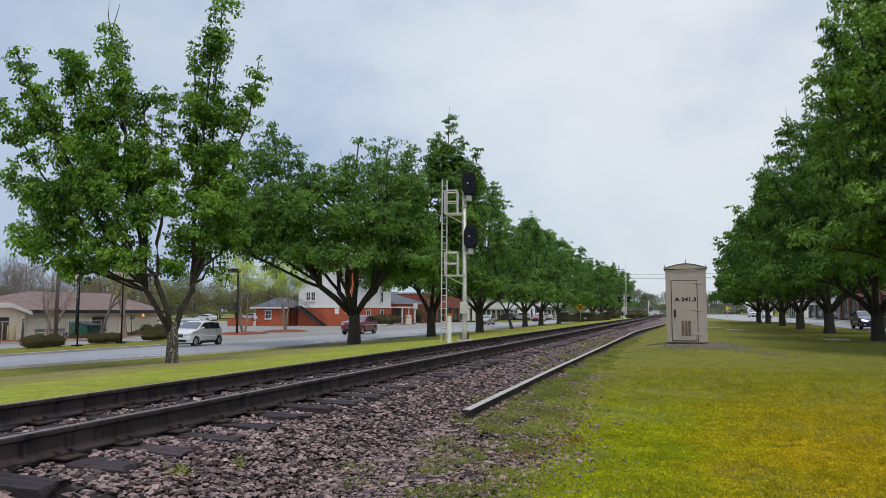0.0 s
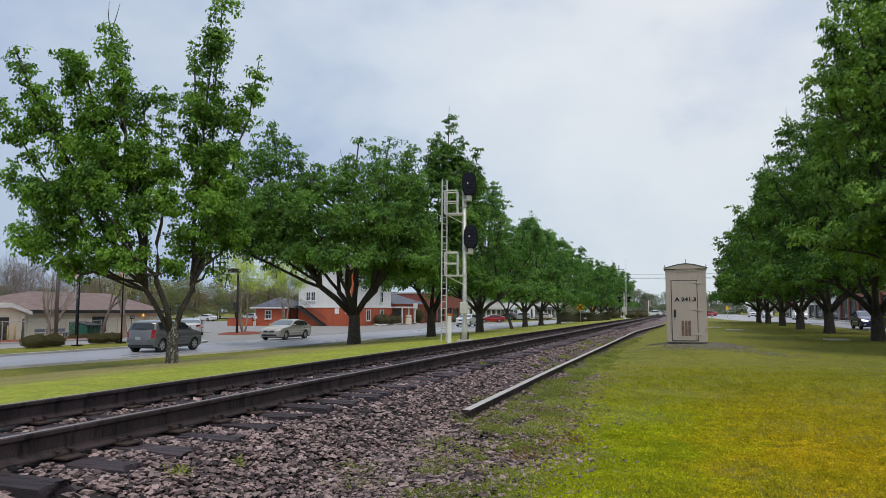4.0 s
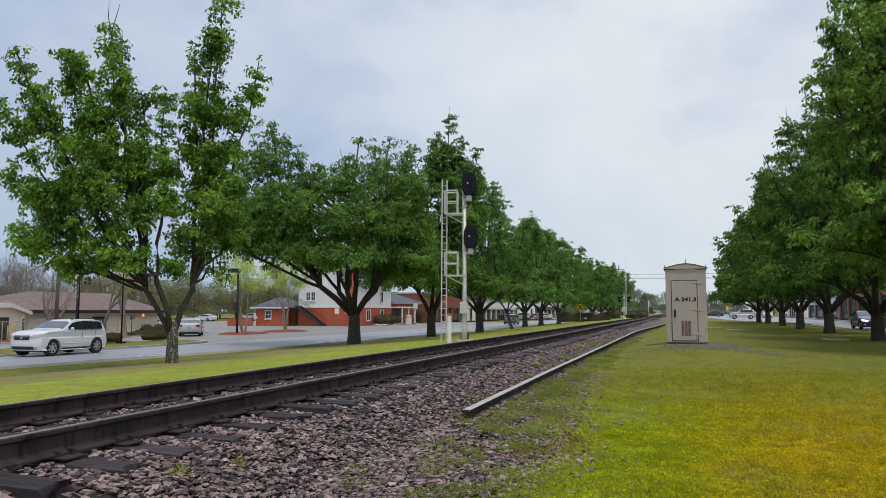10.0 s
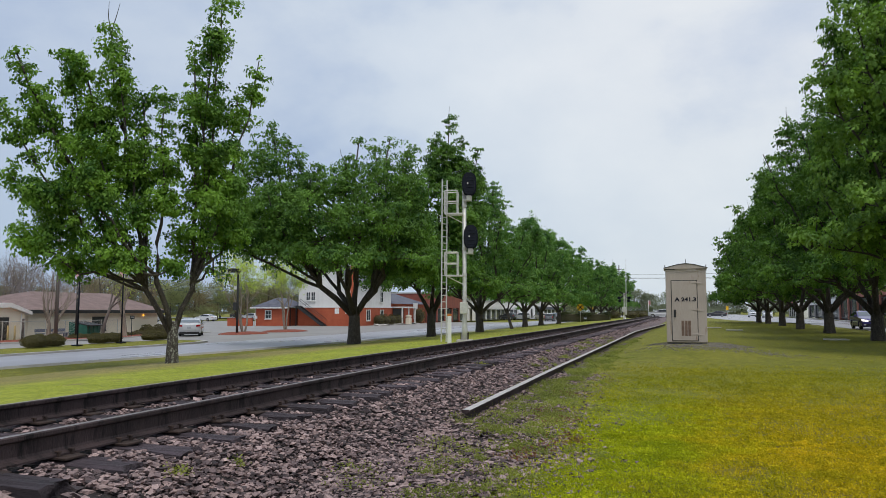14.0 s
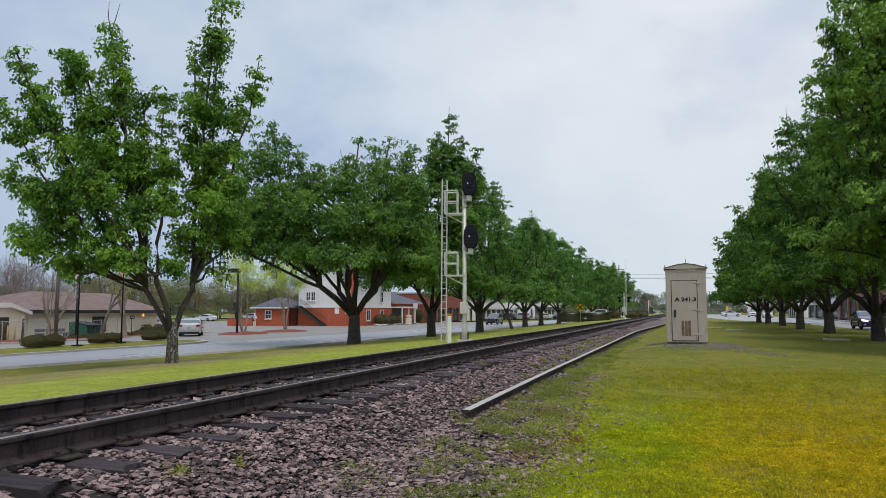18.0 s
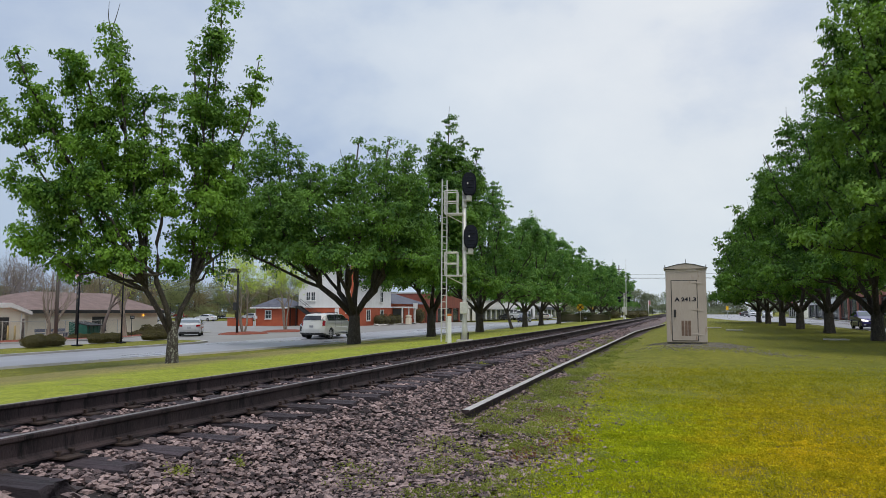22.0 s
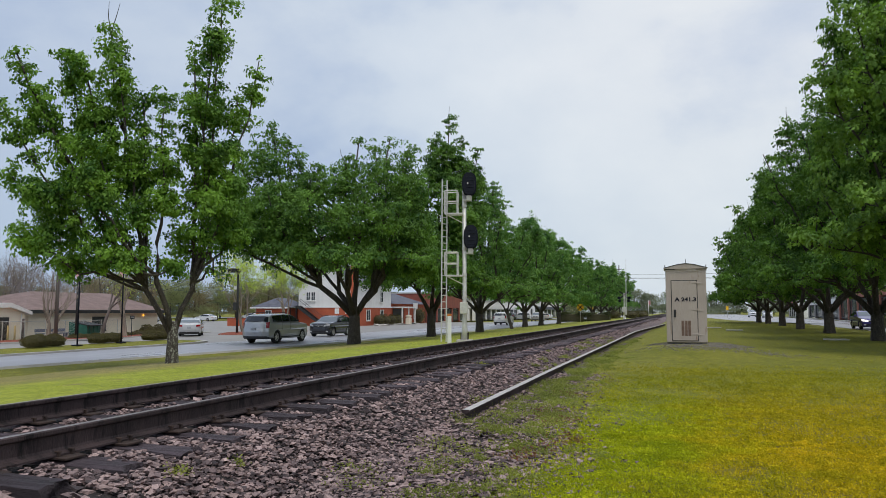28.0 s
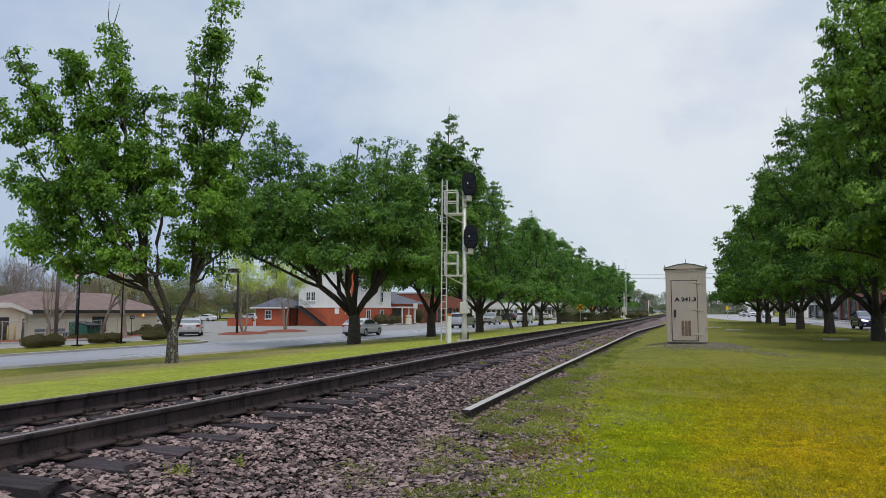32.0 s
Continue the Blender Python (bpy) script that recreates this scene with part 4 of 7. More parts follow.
def signal_head(parent, z):
    # the backboard faces along the track, away over the mast
    hood = bmesh.new()
    k = 14
    w, h = 0.33, 0.56
    outline = [(w * math.copysign(abs(math.cos(t)) ** 0.7, math.cos(t)), z + h * math.copysign(abs(math.sin(t)) ** 0.8, math.sin(t))) for t in (2 * math.pi * i / k for i in range(k))]
    extrude(hood, outline, -0.04, 0.0, "y")
    head = part("signal_head", hood, BLACK, parent, "black oval signal head with hooded lights")
    for i in (-1, 0, 1):
        bm = bmesh.new()
        for a0 in range(12):
            a, b = radians(-30 + 20 * a0), radians(-10 + 20 * a0)
            vs = [bm.verts.new((0.13 * math.cos(q), y, z + i * 0.34 + 0.13 * math.sin(q))) for q, y in ((a, 0.0), (b, 0.0), (b, 0.3), (a, 0.3))]
            bm.faces.new(vs)
        bmesh.ops.solidify(bm, geom=bm.faces, thickness=0.008)
        part("visor", bm, BLACK, head)
    case = bmesh.new()
    extrude(case, [(x * 0.82, z + (v - z) * 0.88) for x, v in outline], -0.16, -0.038, "y")
    lamp_case = part("lamp_case", case, BLACK, head)
    for i in range(5):
        part("cooling_rib", box(bmesh.new(), (0.02, -0.168, z - 0.32 + 0.16 * i), (0.34, 0.02, 0.03), 0.006), BLACK, lamp_case)
    part("latch", box(bmesh.new(), (-0.06, -0.175, z + 0.02), (0.05, 0.03, 0.07), 0.008), GALV, lamp_case)
    bm = box(bmesh.new(), (-0.02, 0.05, z - 0.64), (0.22, 0.2, 0.26), 0.02)
    box(bm, (-0.12, 0.05, z - 0.74), (0.3, 0.1, 0.08), 0.01)
    tube(bm, [(0.05, 0.02, z - 0.5), (0.11, -0.02, z - 0.62), (0.1, 0, z - 0.8)], [0.018] * 3, 6)
    part("bracket", bm, GALV, head, "pale cast bracket")


def platform(parent, z):
    bm = bmesh.new()
    for y in (-0.02, -0.62):
        box(bm, (-0.42, y, z), (0.84, 0.05, 0.06), 0.005)
    for k in range(9):
        box(bm, (-0.08 - 0.085 * k, -0.32, z + 0.01), (0.035, 0.6, 0.03))
    part("grating", bm, GALV, parent, "open steel service platform")
    for x in (-0.28, -0.84):
        for y in (-0.02, -0.62):
            part("guard_post", tube(bmesh.new(), [(x, y, z), (x, y, z + 1.05)], [0.03, 0.03], 6), GALV, parent)
    for zz in (0.55, 1.05):
        for y in (-0.02, -0.62):
            part("guard_bar", tube(bmesh.new(), [(-0.28, y, z + zz), (-0.84, y, z + zz)], [0.028, 0.028], 6), GALV, parent)
        part("guard_bar", tube(bmesh.new(), [(-0.28, -0.62, z + zz), (-0.28, -0.02, z + zz)], [0.028, 0.028], 6), GALV, parent)
    part("brace", tube(bmesh.new(), [(-0.75, -0.3, z - 0.03), (-0.02, -0.1, z - 0.4)], [0.025, 0.025], 6), GALV, parent)


def build_signal():
    ob = thing("signal_mast", pose(-9.45, 32.1, 0.04, 0, 0, 12), "pale steel railway signal mast with two black heads, ladder", "railway signal")
    part("footing", box(bmesh.new(), (0, 0, 0.0), (0.7, 0.7, 0.16), 0.02), CONCRETE, ob)
    bm = tube(bmesh.new(), [(0, 0, 0.05), (0, 0, 0.5), (0, 0, 1.1), (0, 0, 6.9)], [0.15, 0.14, 0.092, 0.088], 12)
    part("mast", bm, GALV, ob, "tapered pale mast", smooth=True)
    for z in (1.9, 2.95, 4.15, 6.1, 6.7):
        part("collar", tube(bmesh.new(), [(0, 0, z), (0, 0, z + 0.12)], [0.11, 0.11], 12), GALV, ob)
    bm = box(bmesh.new(), (-0.02, -0.14, 1.5), (0.36, 0.2, 0.52), 0.015)
    part("junction_box", bm, GALV, ob, "small grey junction box on the mast")
    for a in range(4):
        part("anchor_bolt", tube(bmesh.new(), [(0.22 * math.cos(a * 1.57 + 0.78), 0.22 * math.sin(a * 1.57 + 0.78), 0.06), (0.22 * math.cos(a * 1.57 + 0.78), 0.22 * math.sin(a * 1.57 + 0.78), 0.4)], [0.02, 0.02], 6), RUST, ob)
    part("head_arm", box(bmesh.new(), (0.15, 0, 6.75), (0.4, 0.08, 0.08), 0.01), GALV, ob)
    for z in (7.15, 4.72):
        head = new("head_place")
        head.parent, head.matrix_basis = ob, pose(0.24 if z > 6 else 0.3, -0.15, 0)
        signal_head(head, z)
        for c in list(head.children):
            c.parent, c.matrix_basis = ob, head.matrix_basis.copy()
        bpy.data.objects.remove(head)
    for z in (2.95, 5.75):
        platform(ob, z)
    lad = bmesh.new()
    for x, y in ((-0.99, -0.45), (-0.8, -0.15)):
        tube(lad, [(x, y - 0.25, 0.0), (x + 0.02, y, 7.35)], [0.032, 0.032], 6)
    ladder = part("ladder", lad, GALV, ob, "narrow pale steel ladder")
    rung = None
    for k in range(24):
        z = 0.3 + 0.295 * k
        s = -0.25 * (1 - z / 7.35)
        if rung is None:
            rung = part("rung", tube(bmesh.new(), [(-0.98, -0.45, 0), (-0.79, -0.15, 0)], [0.02, 0.02], 6), GALV, ladder)
            rung.matrix_basis = pose(0, s, z)
        else:
            again("rung", rung, ladder, pose(0, s, z))
    post = thing("marker_post", pose(-9.5, 29.6, 0.04), "thin white marker post with an orange band", "post")
    part("post", box(bmesh.new(), (0.12, 0, 0.6), (0.17, 0.05, 1.25), 0.01), WHITE, post)
    part("band", box(bmesh.new(), (0.12, 0, 1.2), (0.18, 0.06, 0.1), 0.01), surf("orange_paint", (0.5, 0.14, 0.02), (0.6, 0.2, 0.04), 4), post, "orange band")


build_cabinet()
build_signal()

# ---- vehicles ----
from mathutils.geometry import tessellate_polygon


def paint(name, c, metal=0.15, rough=0.35):
    return surf(name, tuple(v * 0.94 for v in c), c, 2, rough, 0.0, metal=metal, coat=1.0, fine=300)


TYRE = surf("tyre_rubber", (0.012, 0.012, 0.013), (0.03, 0.03, 0.03), 8, 0.85, 0.2)
ALLOY = surf("alloy", (0.55, 0.55, 0.56), (0.72, 0.72, 0.73), 6, 0.35, 0.02, metal=0.8)
DARK_ALLOY = surf("dark_alloy", (0.05, 0.05, 0.055), (0.09, 0.09, 0.1), 6, 0.4, 0.02, metal=0.7)
PLASTIC = surf("black_plastic", (0.014, 0.014, 0.015), (0.03, 0.03, 0.032), 6, 0.6, 0.1)
LENS = clear_glass("headlight_lens", (0.45, 0.46, 0.48), 0.08)
TAIL = clear_glass("tail_lens", (0.3, 0.008, 0.014), 0.2)
TAIL_ON = glow("lit_tail_lens", (0.4, 0.005, 0.012), 0.1)
LAMP_ON = glow("lit_headlight", (1.0, 0.95, 0.85), 1.6)
PLATE = surf("number_plate", (0.26, 0.27, 0.29), (0.36, 0.37, 0.39), 9, 0.6, 0.0)

# length, width, height, wheel radius, front axle from the nose, wheelbase, belt height, sill, then the top line as (distance from the nose, height)
KINDS = {
    "suv": dict(L=4.85, W=1.92, H=1.74, R=0.385, A=0.93, B=2.79, belt=1.21, sill=0.27, top=[(0.09, 0.3), (0.0, 0.52), (0.01, 0.94), (0.06, 1.1), (0.5, 1.2), (1.52, 1.27), (2.1, 1.63), (2.45, 1.71), (3.0, 1.74), (3.9, 1.7), (4.36, 1.63), (4.46, 1.57), (4.7, 1.2), (4.8, 1.05), (4.85, 0.62), (4.76, 0.33)],
                glass=[(1.84, 2.66), (2.74, 3.5), (3.58, 4.26)], shield=(5, 6), rear=(11, 12), rails=True),
    "big": dict(L=5.5, W=2.02, H=1.95, R=0.42, A=0.98, B=3.3, belt=1.37, sill=0.34, top=[(0.06, 0.4), (0.0, 0.6), (0.01, 1.08), (0.08, 1.2), (0.5, 1.28), (1.45, 1.34), (2.0, 1.78), (2.35, 1.87), (3.2, 1.9), (4.5, 1.87), (4.98, 1.82), (5.14, 1.74), (5.38, 1.38), (5.44, 1.0), (5.5, 0.75), (5.44, 0.46)],
                glass=[(1.82, 2.6), (2.74, 3.6), (3.74, 4.86)], shield=(5, 6), rear=(11, 12), rails=True),
    "boxy": dict(L=4.12, W=1.79, H=1.63, R=0.34, A=0.82, B=2.55, belt=1.13, sill=0.25, top=[(0.07, 0.28), (0.0, 0.5), (0.01, 0.8), (0.12, 0.96), (0.4, 1.04), (0.98, 1.12), (1.55, 1.5), (1.9, 1.58), (2.6, 1.61), (3.4, 1.58), (3.78, 1.54), (3.88, 1.47), (4.02, 1.13), (4.06, 1.0), (4.12, 0.58), (4.06, 0.32)],
                 glass=[(1.36, 2.15), (2.24, 3.0), (3.08, 3.62)], shield=(5, 6), rear=(11, 12), rails=False),
    "hatch": dict(L=3.68, W=1.62, H=1.55, R=0.3, A=0.72, B=2.38, belt=1.04, sill=0.22, top=[(0.07, 0.25), (0.0, 0.46), (0.02, 0.72), (0.14, 0.87), (0.35, 0.95), (0.78, 1.04), (1.5, 1.45), (1.8, 1.52), (2.3, 1.54), (3.0, 1.48), (3.32, 1.43), (3.42, 1.36), (3.56, 1.05), (3.62, 0.9), (3.68, 0.55), (3.62, 0.3)],
                  glass=[(1.16, 1.92), (2.0, 2.66), (2.74, 3.2)], shield=(5, 6), rear=(11, 12), rails=False),
    "sedan": dict(L=4.88, W=1.84, H=1.48, R=0.34, A=0.92, B=2.8, belt=1.02, sill=0.22, top=[(0.08, 0.25), (0.0, 0.44), (0.02, 0.68), (0.16, 0.82), (0.6, 0.93), (1.45, 1.03), (2.2, 1.39), (2.55, 1.45), (2.9, 1.47), (3.4, 1.44), (3.75, 1.38), (3.84, 1.35), (4.4, 1.11), (4.8, 1.07), (4.87, 0.93), (4.88, 0.55), (4.8, 0.3)],
                  glass=[(1.84, 2.7), (2.78, 3.5), (3.57, 3.98)], shield=(5, 6), rear=(11, 12), rails=False),
    "pickup": dict(L=5.7, W=1.98, H=1.85, R=0.39, A=0.95, B=3.6, belt=1.27, sill=0.36, top=[(0.06, 0.4), (0.0, 0.6), (0.01, 1.0), (0.1, 1.12), (0.5, 1.2), (1.4, 1.27), (2.05, 1.74), (2.4, 1.83), (3.0, 1.85), (3.5, 1.81), (3.62, 1.74), (3.66, 1.7), (3.78, 1.26), (5.6, 1.24), (5.68, 1.18), (5.7, 0.7), (5.62, 0.45)],
                   glass=[(1.8, 2.65), (2.74, 3.5)], shield=(5, 6), rear=(11, 12), rails=False),
}


for s in (KINDS["suv"], KINDS["hatch"]):
    nose, base = s["A"], s["B"]
    k = {True: (0.92, 0.955, 0.76), False: (0.94, 0.96, 0.72)}[s is KINDS["suv"]]
    along_car = lambda d: d * k[0] if d < nose else nose * k[0] + (d - nose) * k[1] if d < nose + base else nose * k[0] + base * k[1] + (d - nose - base) * k[2]
    s["top"] = [(along_car(d), z * 0.97) for d, z in s["top"]]
    s["glass"] = [(along_car(a), along_car(b)) for a, b in s["glass"]]
    s["A"], s["B"], s["L"], s["H"], s["belt"] = nose * k[0], base * k[1], along_car(s["L"]), s["H"] * 0.97, s["belt"] * 0.97


def car(name, kind, colour, label, m, wheels=None, brake=False, lamps=False, small=False, group="road traffic", trim=None, bar=False):
    s = KINDS[kind]
    L, W, H, R, belt, sill = (s[k] for k in ("L", "W", "H", "R", "belt", "sill"))
    ob = thing(name, m, label, {"pickup": "pickup truck", "suv": "suv", "big": "suv"}.get(kind, "car"), group)
    axles = (L / 2 - s["A"], L / 2 - s["A"] - s["B"])
    top = [(L / 2 - d, z) for d, z in s["top"]]
    arch = R + 0.06
    under = []
    for a in (axles[1], axles[0]):
        under += [(a - arch, sill), *((a - arch * math.cos(q), R * 0.95 + arch * math.sin(q)) for q in (radians(v) for v in (8, 35, 62, 90, 118, 145, 172))), (a + arch, sill)]
    # rounded corners along the top line
    line = [top[0]]
    for a, b, c in zip(top, top[1:], top[2:]):
        a, b, c = Vector(a), Vector(b), Vector(c)
        p, q = b + (a - b) * min(0.4, 0.12 / (a - b).length), b + (c - b) * min(0.4, 0.12 / (c - b).length)
        line += [tuple(p), tuple(p * 0.25 + b * 0.5 + q * 0.25), tuple(q)]
    line.append(top[-1])
    outline = line + under

    def half(z, _=1):
        return W / 2 - 0.01 - (max(0, z - belt) * 0.34 + max(0, 0.5 - z) * 0.10)

    def ends(y):
        k = max(0.0, min(1.0, (abs(y) / (L / 2) - 0.6) / 0.4))
        return k * k * (3 - 2 * k)

    slices = (-1.0, -0.96, -0.88, -0.7, -0.35, 0.0, 0.35, 0.7, 0.88, 0.96, 1.0)
    bm = bmesh.new()
    rings = []
    for k in slices:
        e = abs(k)
        ring = []
        for i, (y, z) in enumerate(outline):
            bend = 1 - (0.012 * e ** 6 + 0.1 * ends(y) * e ** 4)
            drop = (0.055 * max(0, e - 0.7) / 0.3 if z > belt - 0.1 else 0.02 * max(0, e - 0.8) / 0.2) if i < len(line) else 0
            ring.append(bm.verts.new((k * half(z) * (1 - 0.05 * ends(y)), y * bend, z - drop * (z > 0.6))))
        rings.append(ring)
    n = len(outline)
    for a, b in zip(rings, rings[1:]):
        for i in range(n):
            bm.faces.new((a[i], a[(i + 1) % n], b[(i + 1) % n], b[i]))
    flat = [[Vector((y, z, 0)) for y, z in outline]]
    for tri in tessellate_polygon(flat):
        for ring in (rings[0], rings[-1]):
            bm.faces.new([ring[i] for i in tri])
    # the flank: rocker, hollow, shoulder
    for zc in (sill + 0.1, 0.5, 0.64, belt - 0.2, belt - 0.1, belt):
        bmesh.ops.bisect_plane(bm, geom=bm.verts[:] + bm.edges[:] + bm.faces[:], dist=1e-4, plane_co=(0, 0, zc), plane_no=(0, 0, 1))
    flank = [(sill, -0.05), (sill + 0.1, 0.0), (0.5, 0.012), (0.64, -0.006), (belt - 0.2, 0.004), (belt - 0.1, 0.018), (belt, 0.0)]
    for v in bm.verts:
        if abs(v.co.x) > 0.9 * W / 2 - 0.05 and v.co.z < belt:
            for (z0, d0), (z1, d1) in zip(flank, flank[1:]):
                if z0 <= v.co.z <= z1 + 1e-4:
                    v.co.x += math.copysign(d0 + (d1 - d0) * (v.co.z - z0) / (z1 - z0), v.co.x)
                    break
    bmesh.ops.recalc_face_normals(bm, faces=bm.faces)
    body = part("body", bm, colour, ob, smooth=True)
    body.data.set_sharp_from_angle(angle=radians(24))
    # dark underbody behind the arches
    part("underbody", box(bmesh.new(), (0, 0, sill + 0.16), (W - 0.34, L - 0.5, 0.4), 0.03), PLASTIC, ob)

    def roof_at(y):
        for (y0, z0), (y1, z1) in zip(top[3:], top[4:]):
            if y1 <= y <= y0:
                return z1 + (z0 - z1) * (y - y1) / max(1e-6, y0 - y1)
        return belt

    def on_side(k, y, z, out):
        return (k * (half(z) + out) * (1 - 0.05 * ends(y)), y * (1 - 0.012 - 0.1 * ends(y)), z)

    def patch(name, front, e0, e1, lo, hi, material, out=0.012, label=""):
        """A piece that follows the rounded nose or tail, between the heights lo and hi (inner, outer)."""
        rows = sorted(((z, y) for y, z in (top[:4] if front else top[-4:])))
        end = lambda z: float(np.interp(z, [q[0] for q in rows], [q[1] for q in rows]))
        sign = 1 if front else -1
        w = bmesh.new()
        grid = []
        for depth in (out, -0.04):
            sheet_rows = []
            for u in (0, 0.5, 1):
                row = []
                for i in range(7):
                    e = e0 + (e1 - e0) * i / 6
                    t = i / 6
                    z = (lo[0] + (lo[1] - lo[0]) * t) * (1 - u) + (hi[0] + (hi[1] - hi[0]) * t) * u
                    y = end(z)
                    bend = 1 - (0.012 * abs(e) ** 6 + 0.1 * ends(y) * abs(e) ** 4)
                    row.append(w.verts.new((e * half(z) * (1 - 0.05 * ends(y)), y * bend + sign * depth, z)))
                sheet_rows.append(row)
            grid.append(sheet_rows)
        a, b = grid
        for g in (a, b):
            for r0, r1 in zip(g, g[1:]):
                for i in range(6):
                    w.faces.new((r0[i], r0[i + 1], r1[i + 1], r1[i]))
        rim_a = a[0] + [a[1][6]] + a[2][::-1] + [a[1][0]]
        rim_b = b[0] + [b[1][6]] + b[2][::-1] + [b[1][0]]
        for i in range(len(rim_a)):
            j = (i + 1) % len(rim_a)
            w.faces.new((rim_a[i], rim_a[j], rim_b[j], rim_b[i]))
        bmesh.ops.recalc_face_normals(w, faces=w.faces)
        return part(name, w, material, ob, label)

    # dark pillars between the side windows
    for k in (-1, 1):
        for (_, d0), (d1, _) in zip(s["glass"], s["glass"][1:]):
            y0, y1 = L / 2 - d0 + 0.01, L / 2 - d1 - 0.01
            zt = max(belt + 0.05, min(roof_at(y0), roof_at(y1)) - 0.1)
            w = bmesh.new()
            vs = [w.verts.new(on_side(k, y, z, o)) for o in (-0.01, 0.004) for y, z in ((y0, belt + 0.035), (y1, belt + 0.035), (y1, zt), (y0, zt))]
            for f in ((0, 1, 2, 3), (7, 6, 5, 4), (0, 4, 5, 1), (1, 5, 6, 2), (2, 6, 7, 3), (3, 7, 4, 0)):
                w.faces.new([vs[i] for i in f])
            bmesh.ops.recalc_face_normals(w, faces=w.faces)
            part("pillar_cover", w, PLASTIC, ob)
        # waist moulding under the glass
        part("waist_trim", tube(bmesh.new(), [on_side(k, L / 2 - s["glass"][0][0] + 0.05 - (s["glass"][-1][1] - s["glass"][0][0]) * q / 6, belt + 0.022, 0.005) for q in range(7)], [0.014] * 7, 6), trim or PLASTIC, ob)
    # side windows
    for k in (-1, 1):
        for d0, d1 in s["glass"]:
            y0, y1 = L / 2 - d0, L / 2 - d1
            pts = [(y0, belt + 0.035)]
            for i in range(7):
                y = y0 + (y1 - y0) * i / 6
                pts.append((y, max(belt + 0.04, roof_at(y) - 0.1)))
            pts.append((y1, belt + 0.035))
            w = bmesh.new()
            lo = [w.verts.new(on_side(k, y, z, -0.005)) for y, z in pts]
            hi = [w.verts.new(on_side(k, y, z, 0.008)) for y, z in pts]
            for i in range(len(pts)):
                j = (i + 1) % len(pts)
                w.faces.new((lo[i], lo[j], hi[j], hi[i]))
            w.faces.new(hi)
            w.faces.new(lo[::-1])
            bmesh.ops.recalc_face_normals(w, faces=w.faces)
            part("side_window", w, GLASS, ob)
    for title, (i, j) in (("windshield", s["shield"]), ("rear_window", s["rear"])):
        (ya, za), (yb, zb) = top[i], top[j]
        nrm = Vector((0, zb - za, -(yb - ya))).normalized()
        nrm *= 1 if nrm.z > 0 else -1
        w = bmesh.new()
        a = [Vector((x * half(z) * (1 - 0.05 * ends(y)), y * (1 - 0.012 * abs(x) ** 6 - 0.1 * ends(y) * x ** 4), z - 0.055 * max(0, abs(x) - 0.7) / 0.3)) for u in (0.06, 0.94) for z, y in ((za + (zb - za) * u, ya + (yb - ya) * u),) for x in (-0.92, -0.88, -0.7, -0.35, 0.0, 0.35, 0.7, 0.88, 0.92)]
        lo = [w.verts.new(p + nrm * -0.004) for p in a]
        hi = [w.verts.new(p + nrm * 0.02) for p in a]
        for q in range(8):
            w.faces.new((hi[q], hi[q + 1], hi[q + 10], hi[q + 9]))
            w.faces.new((lo[q + 9], lo[q + 10], lo[q + 1], lo[q]))
        bmesh.ops.recalc_face_normals(w, faces=w.faces)
        part(title, w, SKY_GLASS if title == "windshield" or kind == "sedan" else GLASS, ob)
    # wheels
    tyre = bmesh.new()
    prof = [(-0.1, R * 0.62), (-0.105, R * 0.9), (-0.085, R * 0.98), (0, R), (0.085, R * 0.98), (0.105, R * 0.9), (0.1, R * 0.62)]
    seg = 24
    rr = [[tyre.verts.new((x, r * math.cos(2 * math.pi * q / seg), r * math.sin(2 * math.pi * q / seg))) for q in range(seg)] for x, r in prof]
    for a, b in zip(rr, rr[1:]):
        for q in range(seg):
            tyre.faces.new((a[q], a[(q + 1) % seg], b[(q + 1) % seg], b[q]))
    rim = bmesh.new()
    tube(rim, [(-0.06, 0, 0), (0.06, 0, 0)], [R * 0.64, R * 0.64], 20)
    first, made = None, []
    for k in (-1, 1):
        for a in axles:
            at = pose(k * (W / 2 - 0.14), a, R)
            if first is None:
                tyre_ob = part("wheel", tyre, TYRE, ob, smooth=True)
                tyre_ob.matrix_basis = at
                inner = part("hub", rim, PLASTIC, tyre_ob)
                rims = {}
                for side in (-1, 1):
                    spokes = bmesh.new()
                    for q in range(6):
                        t = 2 * math.pi * q / 6
                        box(spokes, (side * 0.072, 0, R * 0.34), (0.02, R * 0.2, R * 0.58), 0, Matrix.Rotation(t, 4, "X"))
                    tube(spokes, [(side * 0.06, 0, 0), (side * 0.09, 0, 0)], [R * 0.17, R * 0.13], 10)
                    for q in range(20):
                        t0, t1 = 2 * math.pi * q / 20, 2 * math.pi * (q + 1) / 20
                        vs = [spokes.verts.new((side * x, r * math.cos(t), r * math.sin(t))) for x, r, t in ((0.07, R * 0.56, t0), (0.085, R * 0.66, t0), (0.085, R * 0.66, t1), (0.07, R * 0.56, t1))]
                        spokes.faces.new(vs)
                    rims[side] = (spokes, None)
                rims = {side: s[0] for side, s in rims.items()}
                made_rims = {-1: part("rim", rims[-1], wheels or ALLOY, tyre_ob, "alloy wheel rim")}
                first = tyre_ob
                made.append(tyre_ob)
            else:
                o = again("wheel", first, ob, at)
                again("hub", inner, o, Matrix())
                if k in made_rims:
                    again("rim", made_rims[k], o, Matrix())
                else:
                    made_rims[k] = part("rim", rims[k], wheels or ALLOY, o, "alloy wheel rim")
                made.append(o)
    # lights, grille, bumpers, mirrors, handles
    nose, tail = top[2], top[-3]
    hl = top[2][1]
